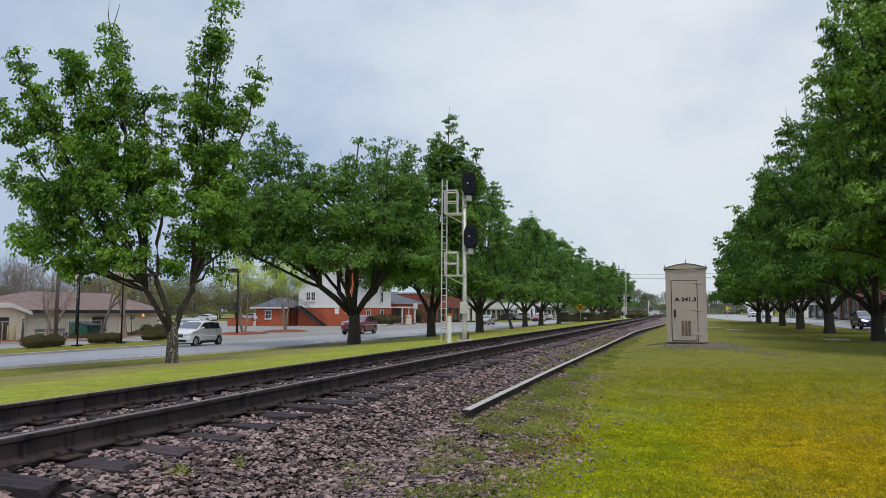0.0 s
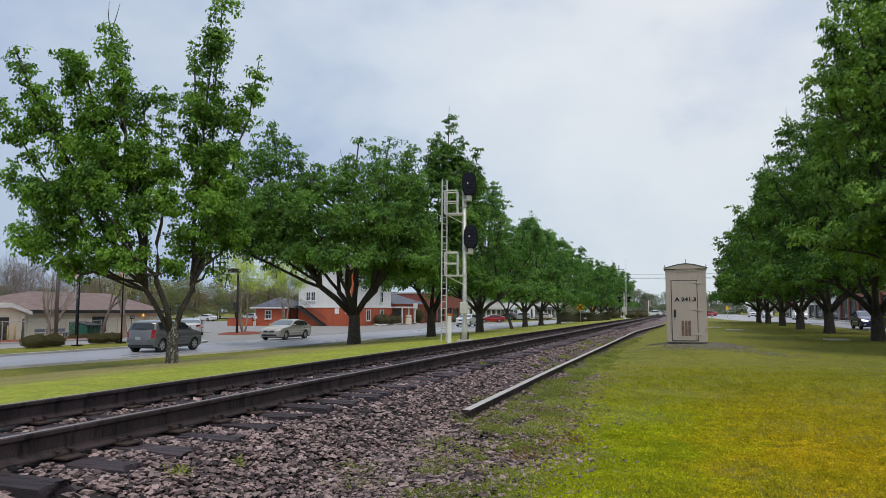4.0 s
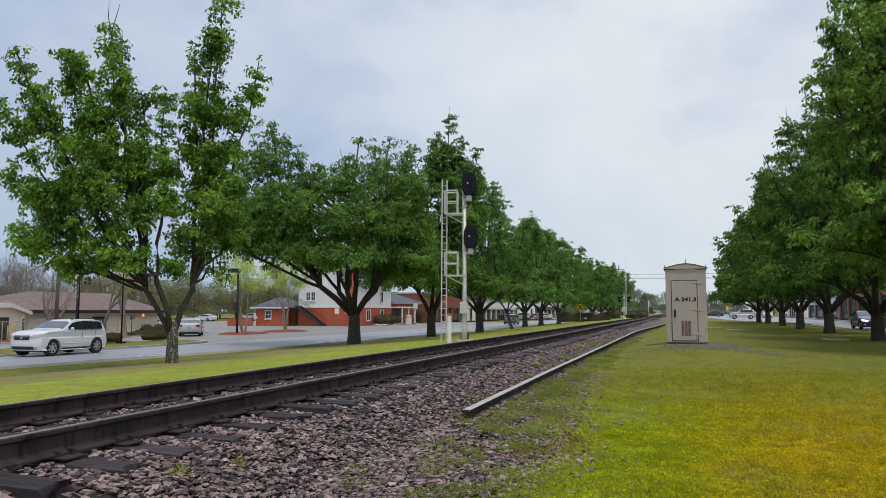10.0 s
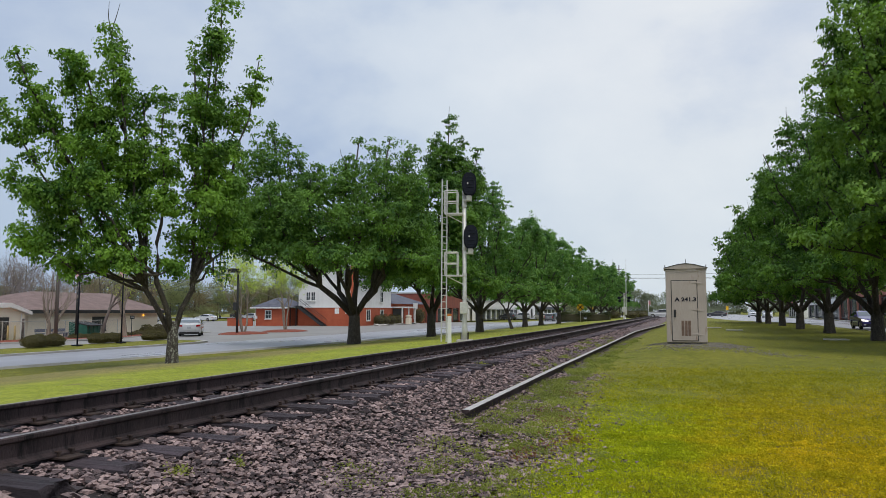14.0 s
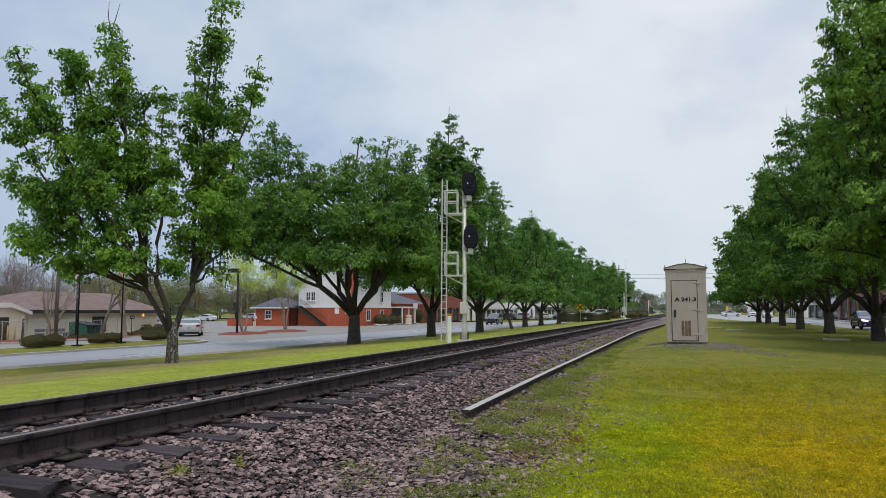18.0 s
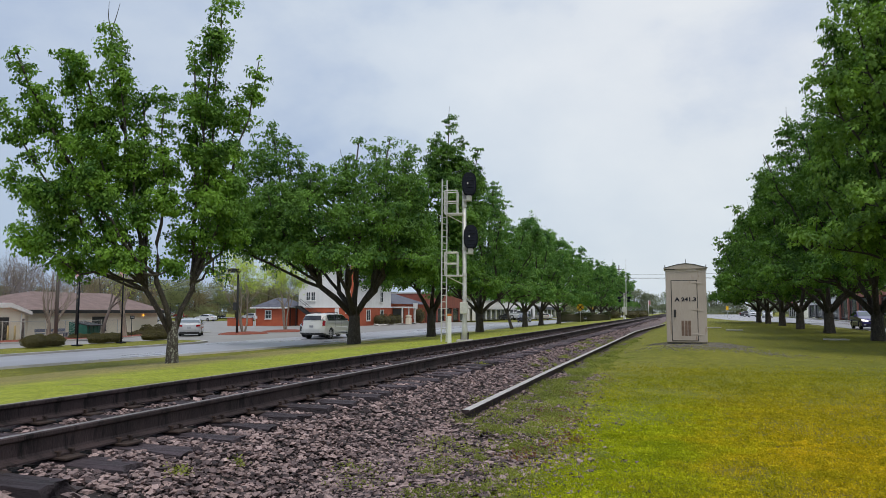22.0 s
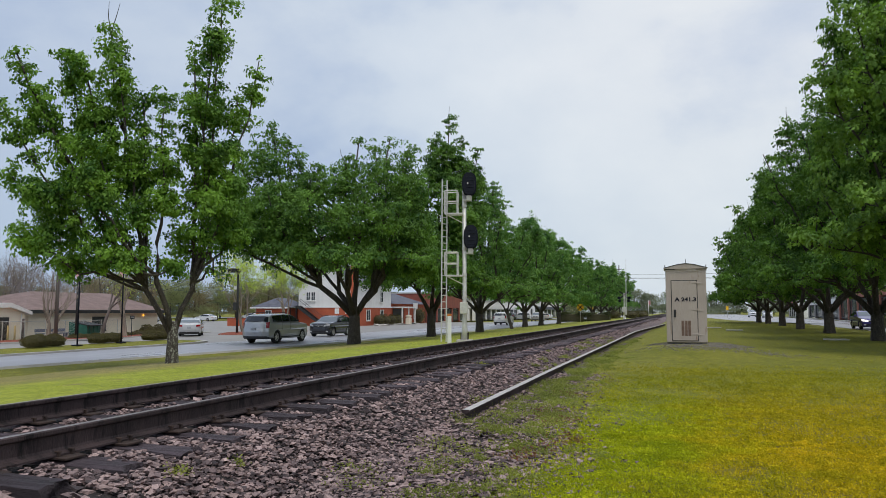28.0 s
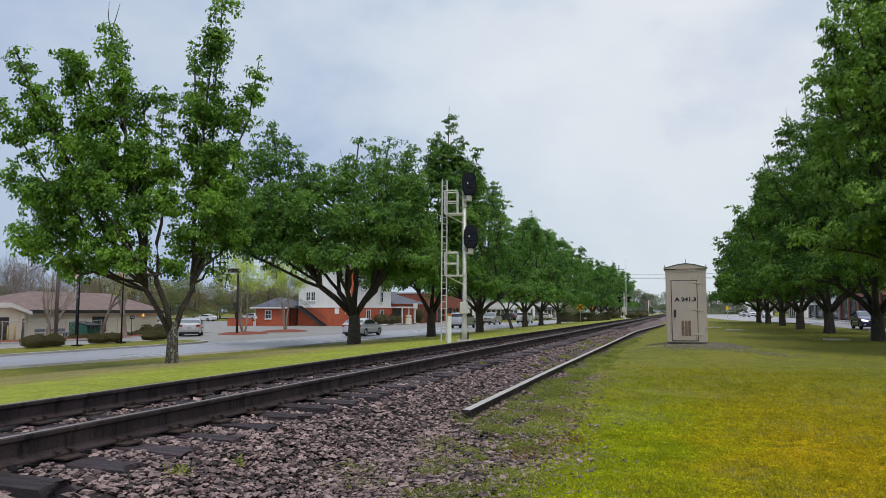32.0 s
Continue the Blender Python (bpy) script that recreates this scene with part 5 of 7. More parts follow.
    for k in (-1, 1):
        lit = LAMP_ON if lamps else LENS
        patch("headlight", True, k * 0.52, k * 0.98, (hl - 0.08, hl - 0.03), (hl + 0.03, hl + 0.12), lit)
        hz = belt - 0.16 if kind in ("suv", "sedan", "pickup") else belt - 0.1
        tall = {"sedan": 0.16, "suv": 0.2, "boxy": 0.42, "big": 0.38, "hatch": 0.3, "pickup": 0.36}[kind]
        wide = {"sedan": 0.34, "suv": 0.28}.get(kind, 0.17)
        edge = 1 - wide / (W / 2)
        patch("tail_light", False, k * edge, k * 0.995, (hz + 0.08 - tall, hz + 0.12 - tall), (hz + 0.08, hz + 0.1), TAIL_ON if brake else TAIL, 0.016)
        mm = box(bmesh.new(), (k * (W / 2 + 0.07), top[5][0] - 0.42, belt + 0.06), (0.18, 0.09, 0.13), 0.03)
        box(mm, (k * (W / 2 - 0.01), top[5][0] - 0.4, belt + 0.03), (0.1, 0.05, 0.04), 0.008)
        part("mirror", mm, colour if kind != "big" else PLASTIC, ob)
        if not small:
            for d0, d1 in s["glass"][:2]:
                part("door_handle", box(bmesh.new(), (k * (W / 2 + 0.002), L / 2 - d1 + 0.13, belt - 0.13), (0.03, 0.2, 0.035), 0.01), trim or colour, ob)
                seam = bmesh.new()
                box(seam, (k * (W / 2 - 0.011), L / 2 - d1 - 0.04, (belt + sill) / 2 + 0.09), (0.006, 0.012, belt - sill - 0.2))
                part("door_gap", seam, PLASTIC, ob)
            part("sill_strip", box(bmesh.new(), (k * (W / 2 - 0.04), (axles[0] + axles[1]) / 2, sill + 0.05), (0.09, s["B"] - 2 * arch - 0.02, 0.12), 0.02), PLASTIC, ob)
            if s["rails"]:
                part("roof_rail", tube(bmesh.new(), [(k * W * 0.345, L * 0.02, H - 0.06), (k * W * 0.345, -L * 0.01, H + 0.0), (k * W * 0.345, -L * 0.3, H + 0.0), (k * W * 0.345, -L * 0.34, H - 0.07)], [0.02] * 4, 6), trim or PLASTIC, ob)
    if bar:
        patch("tail_light_bar", False, -0.66, 0.66, (belt - 0.15, belt - 0.15), (belt - 0.09, belt - 0.09), TAIL_ON, 0.018, "red full-width tail light")
    if not small:
        patch("rear_bumper", False, -0.985, 0.985, (sill + 0.15, sill + 0.15), (sill + 0.4, sill + 0.4), colour, 0.03)
        for k in (-1, 1):
            part("side_moulding", box(bmesh.new(), (k * (W / 2 + 0.0), (axles[0] + axles[1]) / 2, 0.57), (0.024, s["B"] - 2 * arch - 0.1, 0.05), 0.01), trim or (ALLOY if kind == "sedan" else colour), ob)
            part("fog_light", box(bmesh.new(), (k * W * 0.36, L / 2 - 0.12, sill + 0.16), (0.16, 0.12, 0.1), 0.02), LENS, ob)
        part("wiper", box(bmesh.new(), (0.1, top[s["rear"][1]][0] - 0.03, top[s["rear"][1]][1] + 0.05), (0.5, 0.02, 0.03)), PLASTIC, ob)
    gh = 0.1 if kind != "sedan" else 0.065
    patch("grille", True, -0.48, 0.48, (hl - 0.05 - gh, hl - 0.05 - gh), (hl - 0.05 + gh, hl - 0.05 + gh), PLASTIC)
    if not small:
        for q in range(3):
            zb = hl - 0.05 - gh * 0.75 + gh * 0.7 * q
            patch("grille_bar", True, -0.46, 0.46, (zb, zb), (zb + 0.016, zb + 0.016), ALLOY if q == 2 else DARK_ALLOY, 0.02)
        patch("front_badge", True, -0.05, 0.05, (hl - 0.09, hl - 0.09), (hl - 0.01, hl - 0.01), ALLOY, 0.026)
    patch("front_intake", True, -0.72, 0.72, (sill + 0.06, sill + 0.06), (sill + 0.2, sill + 0.2), PLASTIC, 0.008)
    patch("rear_bumper_insert", False, -0.9, 0.9, (sill + 0.02, sill + 0.02), (sill + 0.15, sill + 0.15), PLASTIC, 0.02)
    part("number_plate", box(bmesh.new(), (0, -L / 2 + (0.02 if kind != "sedan" else 0.03) - 0.01, belt - 0.3 if kind == "sedan" else belt - 0.42), (0.31, 0.04, 0.15), 0.004), PLATE, ob)
    ob["axles"] = list(axles)
    return ob, made


def drive(ob, wheels, rows, lane, heading, r, swing=()):
    """Rows of seconds and distance along the road; the ends run on at their last speed. Wheels roll while the car is near."""
    rows = sorted(rows)
    (ta, ya), (tb, yb) = rows[0], rows[1]
    first = max(-420, min(420, ya + (yb - ya) / (tb - ta) * (0 - ta)))
    (tc, yc), (td, yd) = rows[-2], rows[-1]
    last = max(-420, min(420, yd + (yd - yc) / (td - tc) * (32 - td)))
    rows = ([] if ta <= 0 else [(0.0, first)]) + rows + ([] if td >= 32 else [(32.0, last)])
    near = lambda y: y + (0.5 * max(0, min(1, (60 - y) / 20)) if heading else 0)
    keyed = [(t, pose(lane(y), near(y), ROAD_Z + 0.02, 0, 0, heading)) for t, y in rows]
    walk(ob, keyed)
    return rows


def roll(wheels, rows, r, y0=14, y1=95):
    """Turn the wheels with the way that the car has gone."""
    ts, ys = [t for t, _ in rows], [y for _, y in rows]
    steps_t = [k / 30 for k in range(32 * 30 + 1)]
    way = np.interp(steps_t, ts, ys)
    for wheel in wheels:
        at = wheel.matrix_basis.translation.copy()
        out, angle, prev = [], 0.0, None
        for t, y in zip(steps_t, way):
            if prev is not None and y0 < y < y1:
                angle -= min(math.degrees(abs(y - prev) / r), 85)
                out.append((t, angle))
            prev = y
        if len(out) < 2:
            continue
        keyed = [(0.0, pose(*at, out[0][1]))] if out[0][0] > 0.04 else []
        keyed += [(t, pose(*at, a)) for t, a in out]
        if out[-1][0] < 31.96:
            keyed.append((32.0, pose(*at, out[-1][1])))
        walk(wheel, keyed)


TRAFFIC = []


def build_traffic():
    at = pose(-26, -50, ROAD_Z)
    toward, away = 180, 0
    fleet = [
        ("hatchback", "hatch", paint("white_paint_a", (0.75, 0.76, 0.78), 0.0), "small white five-door hatchback driving on the road", toward, [(0, 36.9), (1, 26.1), (2, 15.3)], dict()),
        ("compact_suv", "suv", paint("maroon_paint", (0.22, 0.012, 0.03)), "dark red compact SUV driving on the wet road", toward, [(0, 60.8), (1, 49.2), (2, 38), (3, 26.7), (4, 15.4)], dict()),
        ("beige_sedan", "sedan", paint("champagne_paint", (0.44, 0.395, 0.32), 0.15, 0.3), "champagne-beige four-door sedan driving on the road", toward, [(1, 90), (2, 74.5), (3, 60.8), (3.5, 54), (5.5, 31.5), (6, 26.7), (7, 17)], dict()),
        ("grey_box_car", "boxy", paint("grey_paint", (0.12, 0.125, 0.13)), "dark grey boxy hatchback with upright red tail lights", away, [(2.7, 16), (3.5, 26), (5.5, 50.3), (6.5, 64), (8, 86), (9, 100.5), (10, 113), (11, 124), (12, 133), (14, 148)], dict()),
        ("white_suv", "suv", paint("white_paint_b", (0.78, 0.79, 0.8), 0.0), "white three-row SUV driving on the road", toward, [(2, 122), (3, 109), (5.5, 75), (7, 58.3), (8, 47.2), (9, 36.8), (10, 27.3), (11, 18)], dict()),
        ("black_suv", "suv", paint("black_blue_paint", (0.012, 0.014, 0.018), 0.2, 0.25), "black SUV with dark wheels driving on the road", toward, [(17, 124.5), (18, 110.5), (19, 95.5), (20.5, 74.3), (21.5, 60.5), (22.5, 46.3), (23.5, 33), (24, 26.5), (25, 13.5)], dict(wheels=DARK_ALLOY)),
        ("large_white_suv", "big", paint("pearl_paint", (0.72, 0.72, 0.68), 0.0), "large pearl-white SUV with dark windows and running boards", away, [(18.8, 16.5), (19.5, 24.0), (20, 28.6), (21, 39.6), (22, 50.5), (23, 61.8), (24, 73), (25, 84.5), (26.2, 96.5), (27.5, 104.6), (29, 113.5), (30, 117.5), (32, 123)], dict()),
        ("silver_suv", "big", paint("silver_blue_paint", (0.47, 0.48, 0.5), 0.3, 0.25), "silver-grey full-size SUV driving away", away, [(25.5, 16.5), (27.5, 37.7), (28.5, 48.2), (29.5, 59), (30.5, 69.8), (32, 86.2)], dict()),
        ("dark_suv", "suv", paint("charcoal_paint", (0.012, 0.014, 0.022), 0.2, 0.2), "dark charcoal crossover driving on the road", toward, [(22, 133), (23, 123), (24, 110), (25.5, 90), (27.5, 62.5), (28, 55), (29, 41.2), (30, 27.5), (31, 13.5)], dict()),
        ("silver_sedan", "sedan", paint("silver_paint", (0.6, 0.62, 0.66), 0.15, 0.28), "silver four-door sedan with a full-width tail light", away, [(28.2, 15.5), (29, 23.7), (29.5, 28.7), (30, 34.1), (31, 45.6), (32, 56.7)], dict(brake=True, bar=True)),
        ("tan_pickup", "pickup", paint("tan_paint", (0.34, 0.32, 0.28)), "pale tan pickup truck coming along the road", toward, [(29, 136), (30, 126), (31, 117), (32, 109)], dict()),
    ]
    for name, kind, colour, label, heading, rows, extra in fleet:
        ob, wheels = car(name, kind, colour, label, at, **extra)
        TRAFFIC.append((ob, wheels, rows, heading, KINDS[kind]["R"]))


build_traffic()

# ---- buildings ----
def window(parent, at, w, h, facing, frame_colour=None, bars=(1, 1), depth=0.1, name="window"):
    """A window in a wall: frame, panes between glazing bars, sill. facing: degrees, 0 looks along +X."""
    base = pose(*at, 0, 0, facing)
    frame_ob = bmesh.new()
    for y in (-w / 2, w / 2):
        box(frame_ob, (0.02, y, 0), (depth, 0.09, h + 0.09))
    for z in (-h / 2, h / 2):
        box(frame_ob, (0.02, 0, z), (depth - 0.004, w, 0.09))
    for i in range(1, bars[0]):
        box(frame_ob, (0.01, -w / 2 + w * i / bars[0], 0), (0.05, 0.04, h))
    for i in range(1, bars[1]):
        box(frame_ob, (0.01, 0, -h / 2 + h * i / bars[1]), (0.045, w, 0.04))
    ob = part(name, frame_ob, frame_colour or WHITE, parent)
    ob.matrix_basis = base
    part("pane", box(bmesh.new(), (0, 0, 0), (0.02, w, h)), PANE, ob)
    part("sill", box(bmesh.new(), (0.06, 0, -h / 2 - 0.08), (0.2, w + 0.16, 0.06)), frame_colour or WHITE, ob)
    return ob


def hip_roof(bm, x0, x1, y0, y1, z, rise, inset, far_inset=None):
    xm = (x0 + x1) / 2
    v = [bm.verts.new(p) for p in ((x0, y0, z), (x1, y0, z), (x1, y1, z), (x0, y1, z), (xm, y0 + inset, z + rise), (xm, y1 - (inset if far_inset is None else far_inset), z + rise))]
    for f in ((0, 1, 4), (1, 2, 5, 4), (2, 3, 5), (3, 0, 4, 5), (3, 2, 1, 0)):
        bm.faces.new([v[i] for i in f])
    return bm


def build_tan_building():
    ob = thing("clinic_building", pose(-49, 45, -1.0), "low tan building with a brown hipped shingle roof", "building", kind="")
    part("wall", box(bmesh.new(), (-6, 7.5, 1.2), (12, 15.0, 2.5)), TAN, ob)
    part("roof", hip_roof(bmesh.new(), -12.6, 0.6, -0.8, 15.6, 2.46, 1.7, 6.4, 0.5), SHINGLE, ob, "brown shingled hip roof")
    part("fascia", box(bmesh.new(), (0.56, 7.4, 2.36), (0.14, 16.5, 0.28)), DARK, ob, "dark brown eave board")
    part("fascia", box(bmesh.new(), (-6, -0.75, 2.36), (13.1, 0.12, 0.3)), DARK, ob, "dark brown eave board")
    part("fascia", box(bmesh.new(), (-6, 15.55, 2.36), (13.1, 0.12, 0.26)), DARK, ob, "dark brown eave board")
    window(ob, (0.0, 7.4, 1.3), 1.5, 1.15, 0, DARK, (2, 1))
    lamp = part("wall_lamp", box(bmesh.new(), (0.1, 12.9, 2.02), (0.14, 0.2, 0.17), 0.05), glow("amber_lamp", (1.0, 0.45, 0.05), 1.6), ob, "amber wall lamp, lit")
    ent = thing("entrance_canopy", pose(-47.2, 38.4, -0.95), "tan entrance block with a sloping pale roof edge", "building")
    wall = bmesh.new()
    extrude(wall, [(-0.6, -0.05), (4.7, -0.05), (4.7, 2.14), (3.2, 2.64), (-0.6, 2.5)], -4.0, 0.0, "x")
    part("wall", wall, TAN, ent)
    edge = bmesh.new()
    extrude(edge, [(-1.0, 2.76), (3.2, 2.96), (5.05, 2.32), (5.05, 2.08), (3.2, 2.62), (-1.0, 2.46)], -4.3, 0.3, "x")
    part("roof_edge", edge, WHITE, ent, "pale sloping roof edge")
    part("door", box(bmesh.new(), (0.03, 2.7, 0.95), (0.08, 1.1, 1.9)), DARK, ent, "dark doorway")
    part("downpipe", tube(bmesh.new(), [(0.05, 4.3, 0.0), (0.05, 4.3, 2.2)], [0.05, 0.05], 6), WHITE, ent)


def build_brick_house():
    ob = thing("brick_house", pose(-52.6, 94, ROAD_Z - 0.02), "two-storey house of orange brick below and white boards above", "house")
    w, d = 9.4, 12.5
    part("lower_wall", box(bmesh.new(), (w / 2, d / 2, 1.3), (w, d, 2.64)), BRICK, ob, "orange painted brick wall")
    bm = bmesh.new()
    extrude(bm, [(0.08, 2.62), (w - 0.08, 2.62), (w - 0.08, 6.0), (w / 2, 8.7), (0.08, 6.0)], 0.06, d - 0.06, "y")
    part("upper_wall", bm, WHITE, ob, "white weatherboard upper storey")
    part("band", box(bmesh.new(), (w / 2, d / 2, 2.66), (w + 0.16, d + 0.16, 0.16)), WHITE, ob)
    first = part("weatherboard", box(bmesh.new(), (w / 2, 0.05, 0), (w - 0.2, 0.03, 0.17)), WHITE, ob)
    first.matrix_basis = pose(0, 0, 2.9)
    for k in range(1, 16):
        again("weatherboard", first, ob, pose(0, 0, 2.9 + 0.2 * k))
    roof = bmesh.new()
    extrude(roof, [(-0.4, 5.75), (-0.4, 5.9), (w / 2, 8.95), (w + 0.4, 5.9), (w + 0.4, 5.75), (w / 2, 8.78)], -0.4, d + 0.4, "y")
    part("roof", roof, SLATE, ob, "grey shingle roof")
    for x in (1.65, 2.45):
        window(ob, (x, 0.04, 4.2), 0.66, 1.2, -90, WHITE, (2, 2))
    for y in (3.6, 8.6):
        window(ob, (w, y, 1.5), 1.3, 1.5, 0, WHITE, (2, 1))
        window(ob, (w - 0.05, y, 4.2), 1.2, 1.5, 0, WHITE, (2, 2))
    part("chimney", box(bmesh.new(), (8.9, -0.3, 4.2), (0.75, 0.6, 8.5)), BRICK, ob, "orange brick chimney")
    for x in (6.2, 7.8):
        part("vent_panel", box(bmesh.new(), (x, -0.02, 2.1), (0.65, 0.05, 0.75)), WHITE, ob)
    annex = thing("brick_annex", pose(-52.0, 106.6, ROAD_Z - 0.02), "single-storey orange brick annex with a dark porch", "building")
    part("wall", box(bmesh.new(), (4.3, 8, 1.6), (8.6, 15.8, 3.3)), BRICK, annex)
    part("roof", hip_roof(bmesh.new(), -0.4, 9.2, -0.2, 16.4, 3.25, 1.8, 4), SLATE, annex, "grey hipped roof")
    part("porch_roof", box(bmesh.new(), (9.6, 3.2, 2.7), (2.0, 6, 0.2)), WHITE, annex)
    # flat dark panel on the wall paints the shade under the porch
    part("porch_recess", box(bmesh.new(), (8.62, 3.2, 1.3), (0.06, 4.6, 2.4)), DARK, annex, "dark panel standing for the shade inside the porch")
    for y in (0.4, 3.2, 6.0):
        part("porch_post", box(bmesh.new(), (10.4, y, 1.3), (0.18, 0.18, 2.7)), WHITE, annex)
    window(annex, (8.62, 11, 1.6), 1.4, 1.5, 0, WHITE, (2, 2))
    # lower wing with a slate roof
    wing = thing("brick_wing", pose(-57.9, 91.4, ROAD_Z - 0.02), "low orange brick wing with a slate-grey hipped roof", "building")
    part("wall", box(bmesh.new(), (2.3, 3, 1.25), (4.6, 6, 2.55)), BRICK, wing)
    part("roof", hip_roof(bmesh.new(), -0.5, 5.6, -0.5, 6.5, 2.62, 1.4, 2.0), SLATE, wing, "slate-grey hipped roof")
    part("gutter", box(bmesh.new(), (2.5, -0.5, 2.55), (6.2, 0.12, 0.16)), WHITE, wing)
    window(wing, (2.1, -0.02, 1.6), 0.95, 1.15, -90, WHITE, (2, 2))
    part("downpipe", tube(bmesh.new(), [(0.1, -0.06, 0), (0.1, -0.06, 2.5)], [0.05, 0.05], 6), WHITE, wing)
    part("meter_box", box(bmesh.new(), (0.2, -0.1, 1.2), (0.3, 0.2, 0.5), 0.02), WHITE, wing)
    stair = thing("outside_stair", pose(-52.2, 92.9, ROAD_Z), "dark metal outside stair with railings on the house", "stairs")
    for y in (0.0, 0.9):
        st = bmesh.new()
        extrude(st, [(0.0, 2.85), (0.25, 2.85), (4.3, 0.05), (4.3, -0.02), (3.9, -0.02), (0.0, 2.6)], y, y + 0.06, "y")
        part("stringer", st, DARK, stair)
        part("railing", tube(bmesh.new(), [(0.0, y, 3.8), (0.2, y, 3.75), (4.2, y, 0.95)], [0.03] * 3, 6), DARK, stair)
        for k in range(6):
            x = 0.2 + 0.8 * k
            z = 2.85 - 0.69 * (x - 0.2)
            part("baluster", tube(bmesh.new(), [(x, y, max(0, z - 0.1)), (x, y, z + 0.9)], [0.018, 0.018], 5), DARK, stair)
    for k in range(14):
        part("tread", box(bmesh.new(), (0.35 + 0.29 * k, 0.48, 2.72 - 0.2 * k), (0.27, 0.9, 0.04)), DARK, stair)
    part("landing", box(bmesh.new(), (-0.5, 0.48, 2.8), (1.2, 1.0, 0.08)), DARK, stair)
    for x in (-1.0, -0.05):
        part("post", box(bmesh.new(), (x, 0.02, 1.4), (0.1, 0.1, 2.8)), DARK, stair)
    wall = thing("low_brick_wall", pose(-61.5, 89.4, ROAD_Z - 0.05), "low orange brick garden wall", "wall")
    part("coping", box(bmesh.new(), (2.0, 0.65, 1.12), (4.1, 0.36, 0.1)), BRICK_DARK, wall)
    part("wall_body", box(bmesh.new(), (2.0, 0.65, 0.55), (4.0, 0.28, 1.1)), BRICK, wall)


def facade(name, x, y0, y1, z, h, facing, wall, label, bays, shop=2.6, fascia=None, category="shop"):
    """A row of shop fronts along the street: facing +1 looks to +X, -1 to -X."""
    ob = thing(name, pose(x, (y0 + y1) / 2, z), label, category)
    L, D = y1 - y0, 10
    part("wall", box(bmesh.new(), (-facing * D / 2, 0, (h + shop) / 2 + 0.1), (D, L, h - shop)), wall, ob)
    part("back", box(bmesh.new(), (-facing * (D / 2 + 0.6), 0, shop / 2), (D - 1.2, L - 0.1, shop)), wall, ob)
    part("parapet", box(bmesh.new(), (-facing * D / 2, 0, h + 0.15), (D + 0.2, L + 0.2, 0.22)), CONCRETE, ob)
    if fascia:
        part("fascia", box(bmesh.new(), (facing * 0.12, 0, shop + 0.35), (0.3, L - 0.2, 0.8)), fascia, ob, "painted sign board without lettering")
    for k in range(bays + 1):
        part("pier", box(bmesh.new(), (-facing * 0.3, -L / 2 + 0.25 + (L - 0.5) * k / bays, shop / 2 + 0.05), (0.64, 0.5, shop + 0.1)), wall, ob)
    for k in range(bays):
        c = -L / 2 + 0.25 + (L - 0.5) * (k + 0.5) / bays
        wdt = (L - 0.5) / bays - 0.5
        window(ob, (-facing * 0.25, c, 0.35 + (shop - 0.5) / 2), wdt, shop - 0.5, 0 if facing > 0 else 180, DARK, (3, 1), name="shop_window")
        if h > 5.5:
            window(ob, (facing * 0.02, c, shop + 1.9), min(1.4, wdt), 1.5, 0 if facing > 0 else 180, WHITE, (2, 2))
    return ob


def build_shops():
    facade("brick_shop", -43.2, 124, 148, -0.7, 5.2, 1, BRICK_DARK, "red brick shop building with dark windows", 5)
    facade("white_shop_row", -43.6, 156, 200, -0.7, 4.2, 1, WHITE, "long low white shop row with dark glass fronts", 9, fascia=WHITE)
    facade("pale_shop_row", -40, 206, 262, -0.6, 4.6, 1, WHITE, "pale low shop building far along the road", 8, fascia=SLATE)
    facade("brick_storefront", 23, 60, 128, 0.05, 7.4, -1, surf("storefront_brick", (0.36, 0.14, 0.1), (0.5, 0.21, 0.155), 0.8, 0.9, 0.3, fine=22), "red brick storefront building with tall dark windows", 11, shop=3.2)
    facade("grey_storefront", 23, 128.6, 158, 0.05, 5.0, -1, surf("grey_render", (0.34, 0.32, 0.31), (0.46, 0.43, 0.41), 1.2, 0.85, 0.2), "grey storefront with a pale awning", 4, fascia=WHITE)
    facade("red_storefront", 23, 172, 186, 0.0, 4.4, -1, WHITE, "white shop with red door frames", 4, fascia=surf("red_sign", (0.4, 0.02, 0.03), (0.5, 0.04, 0.05), 2))


build_tan_building()
build_brick_house()
build_shops()


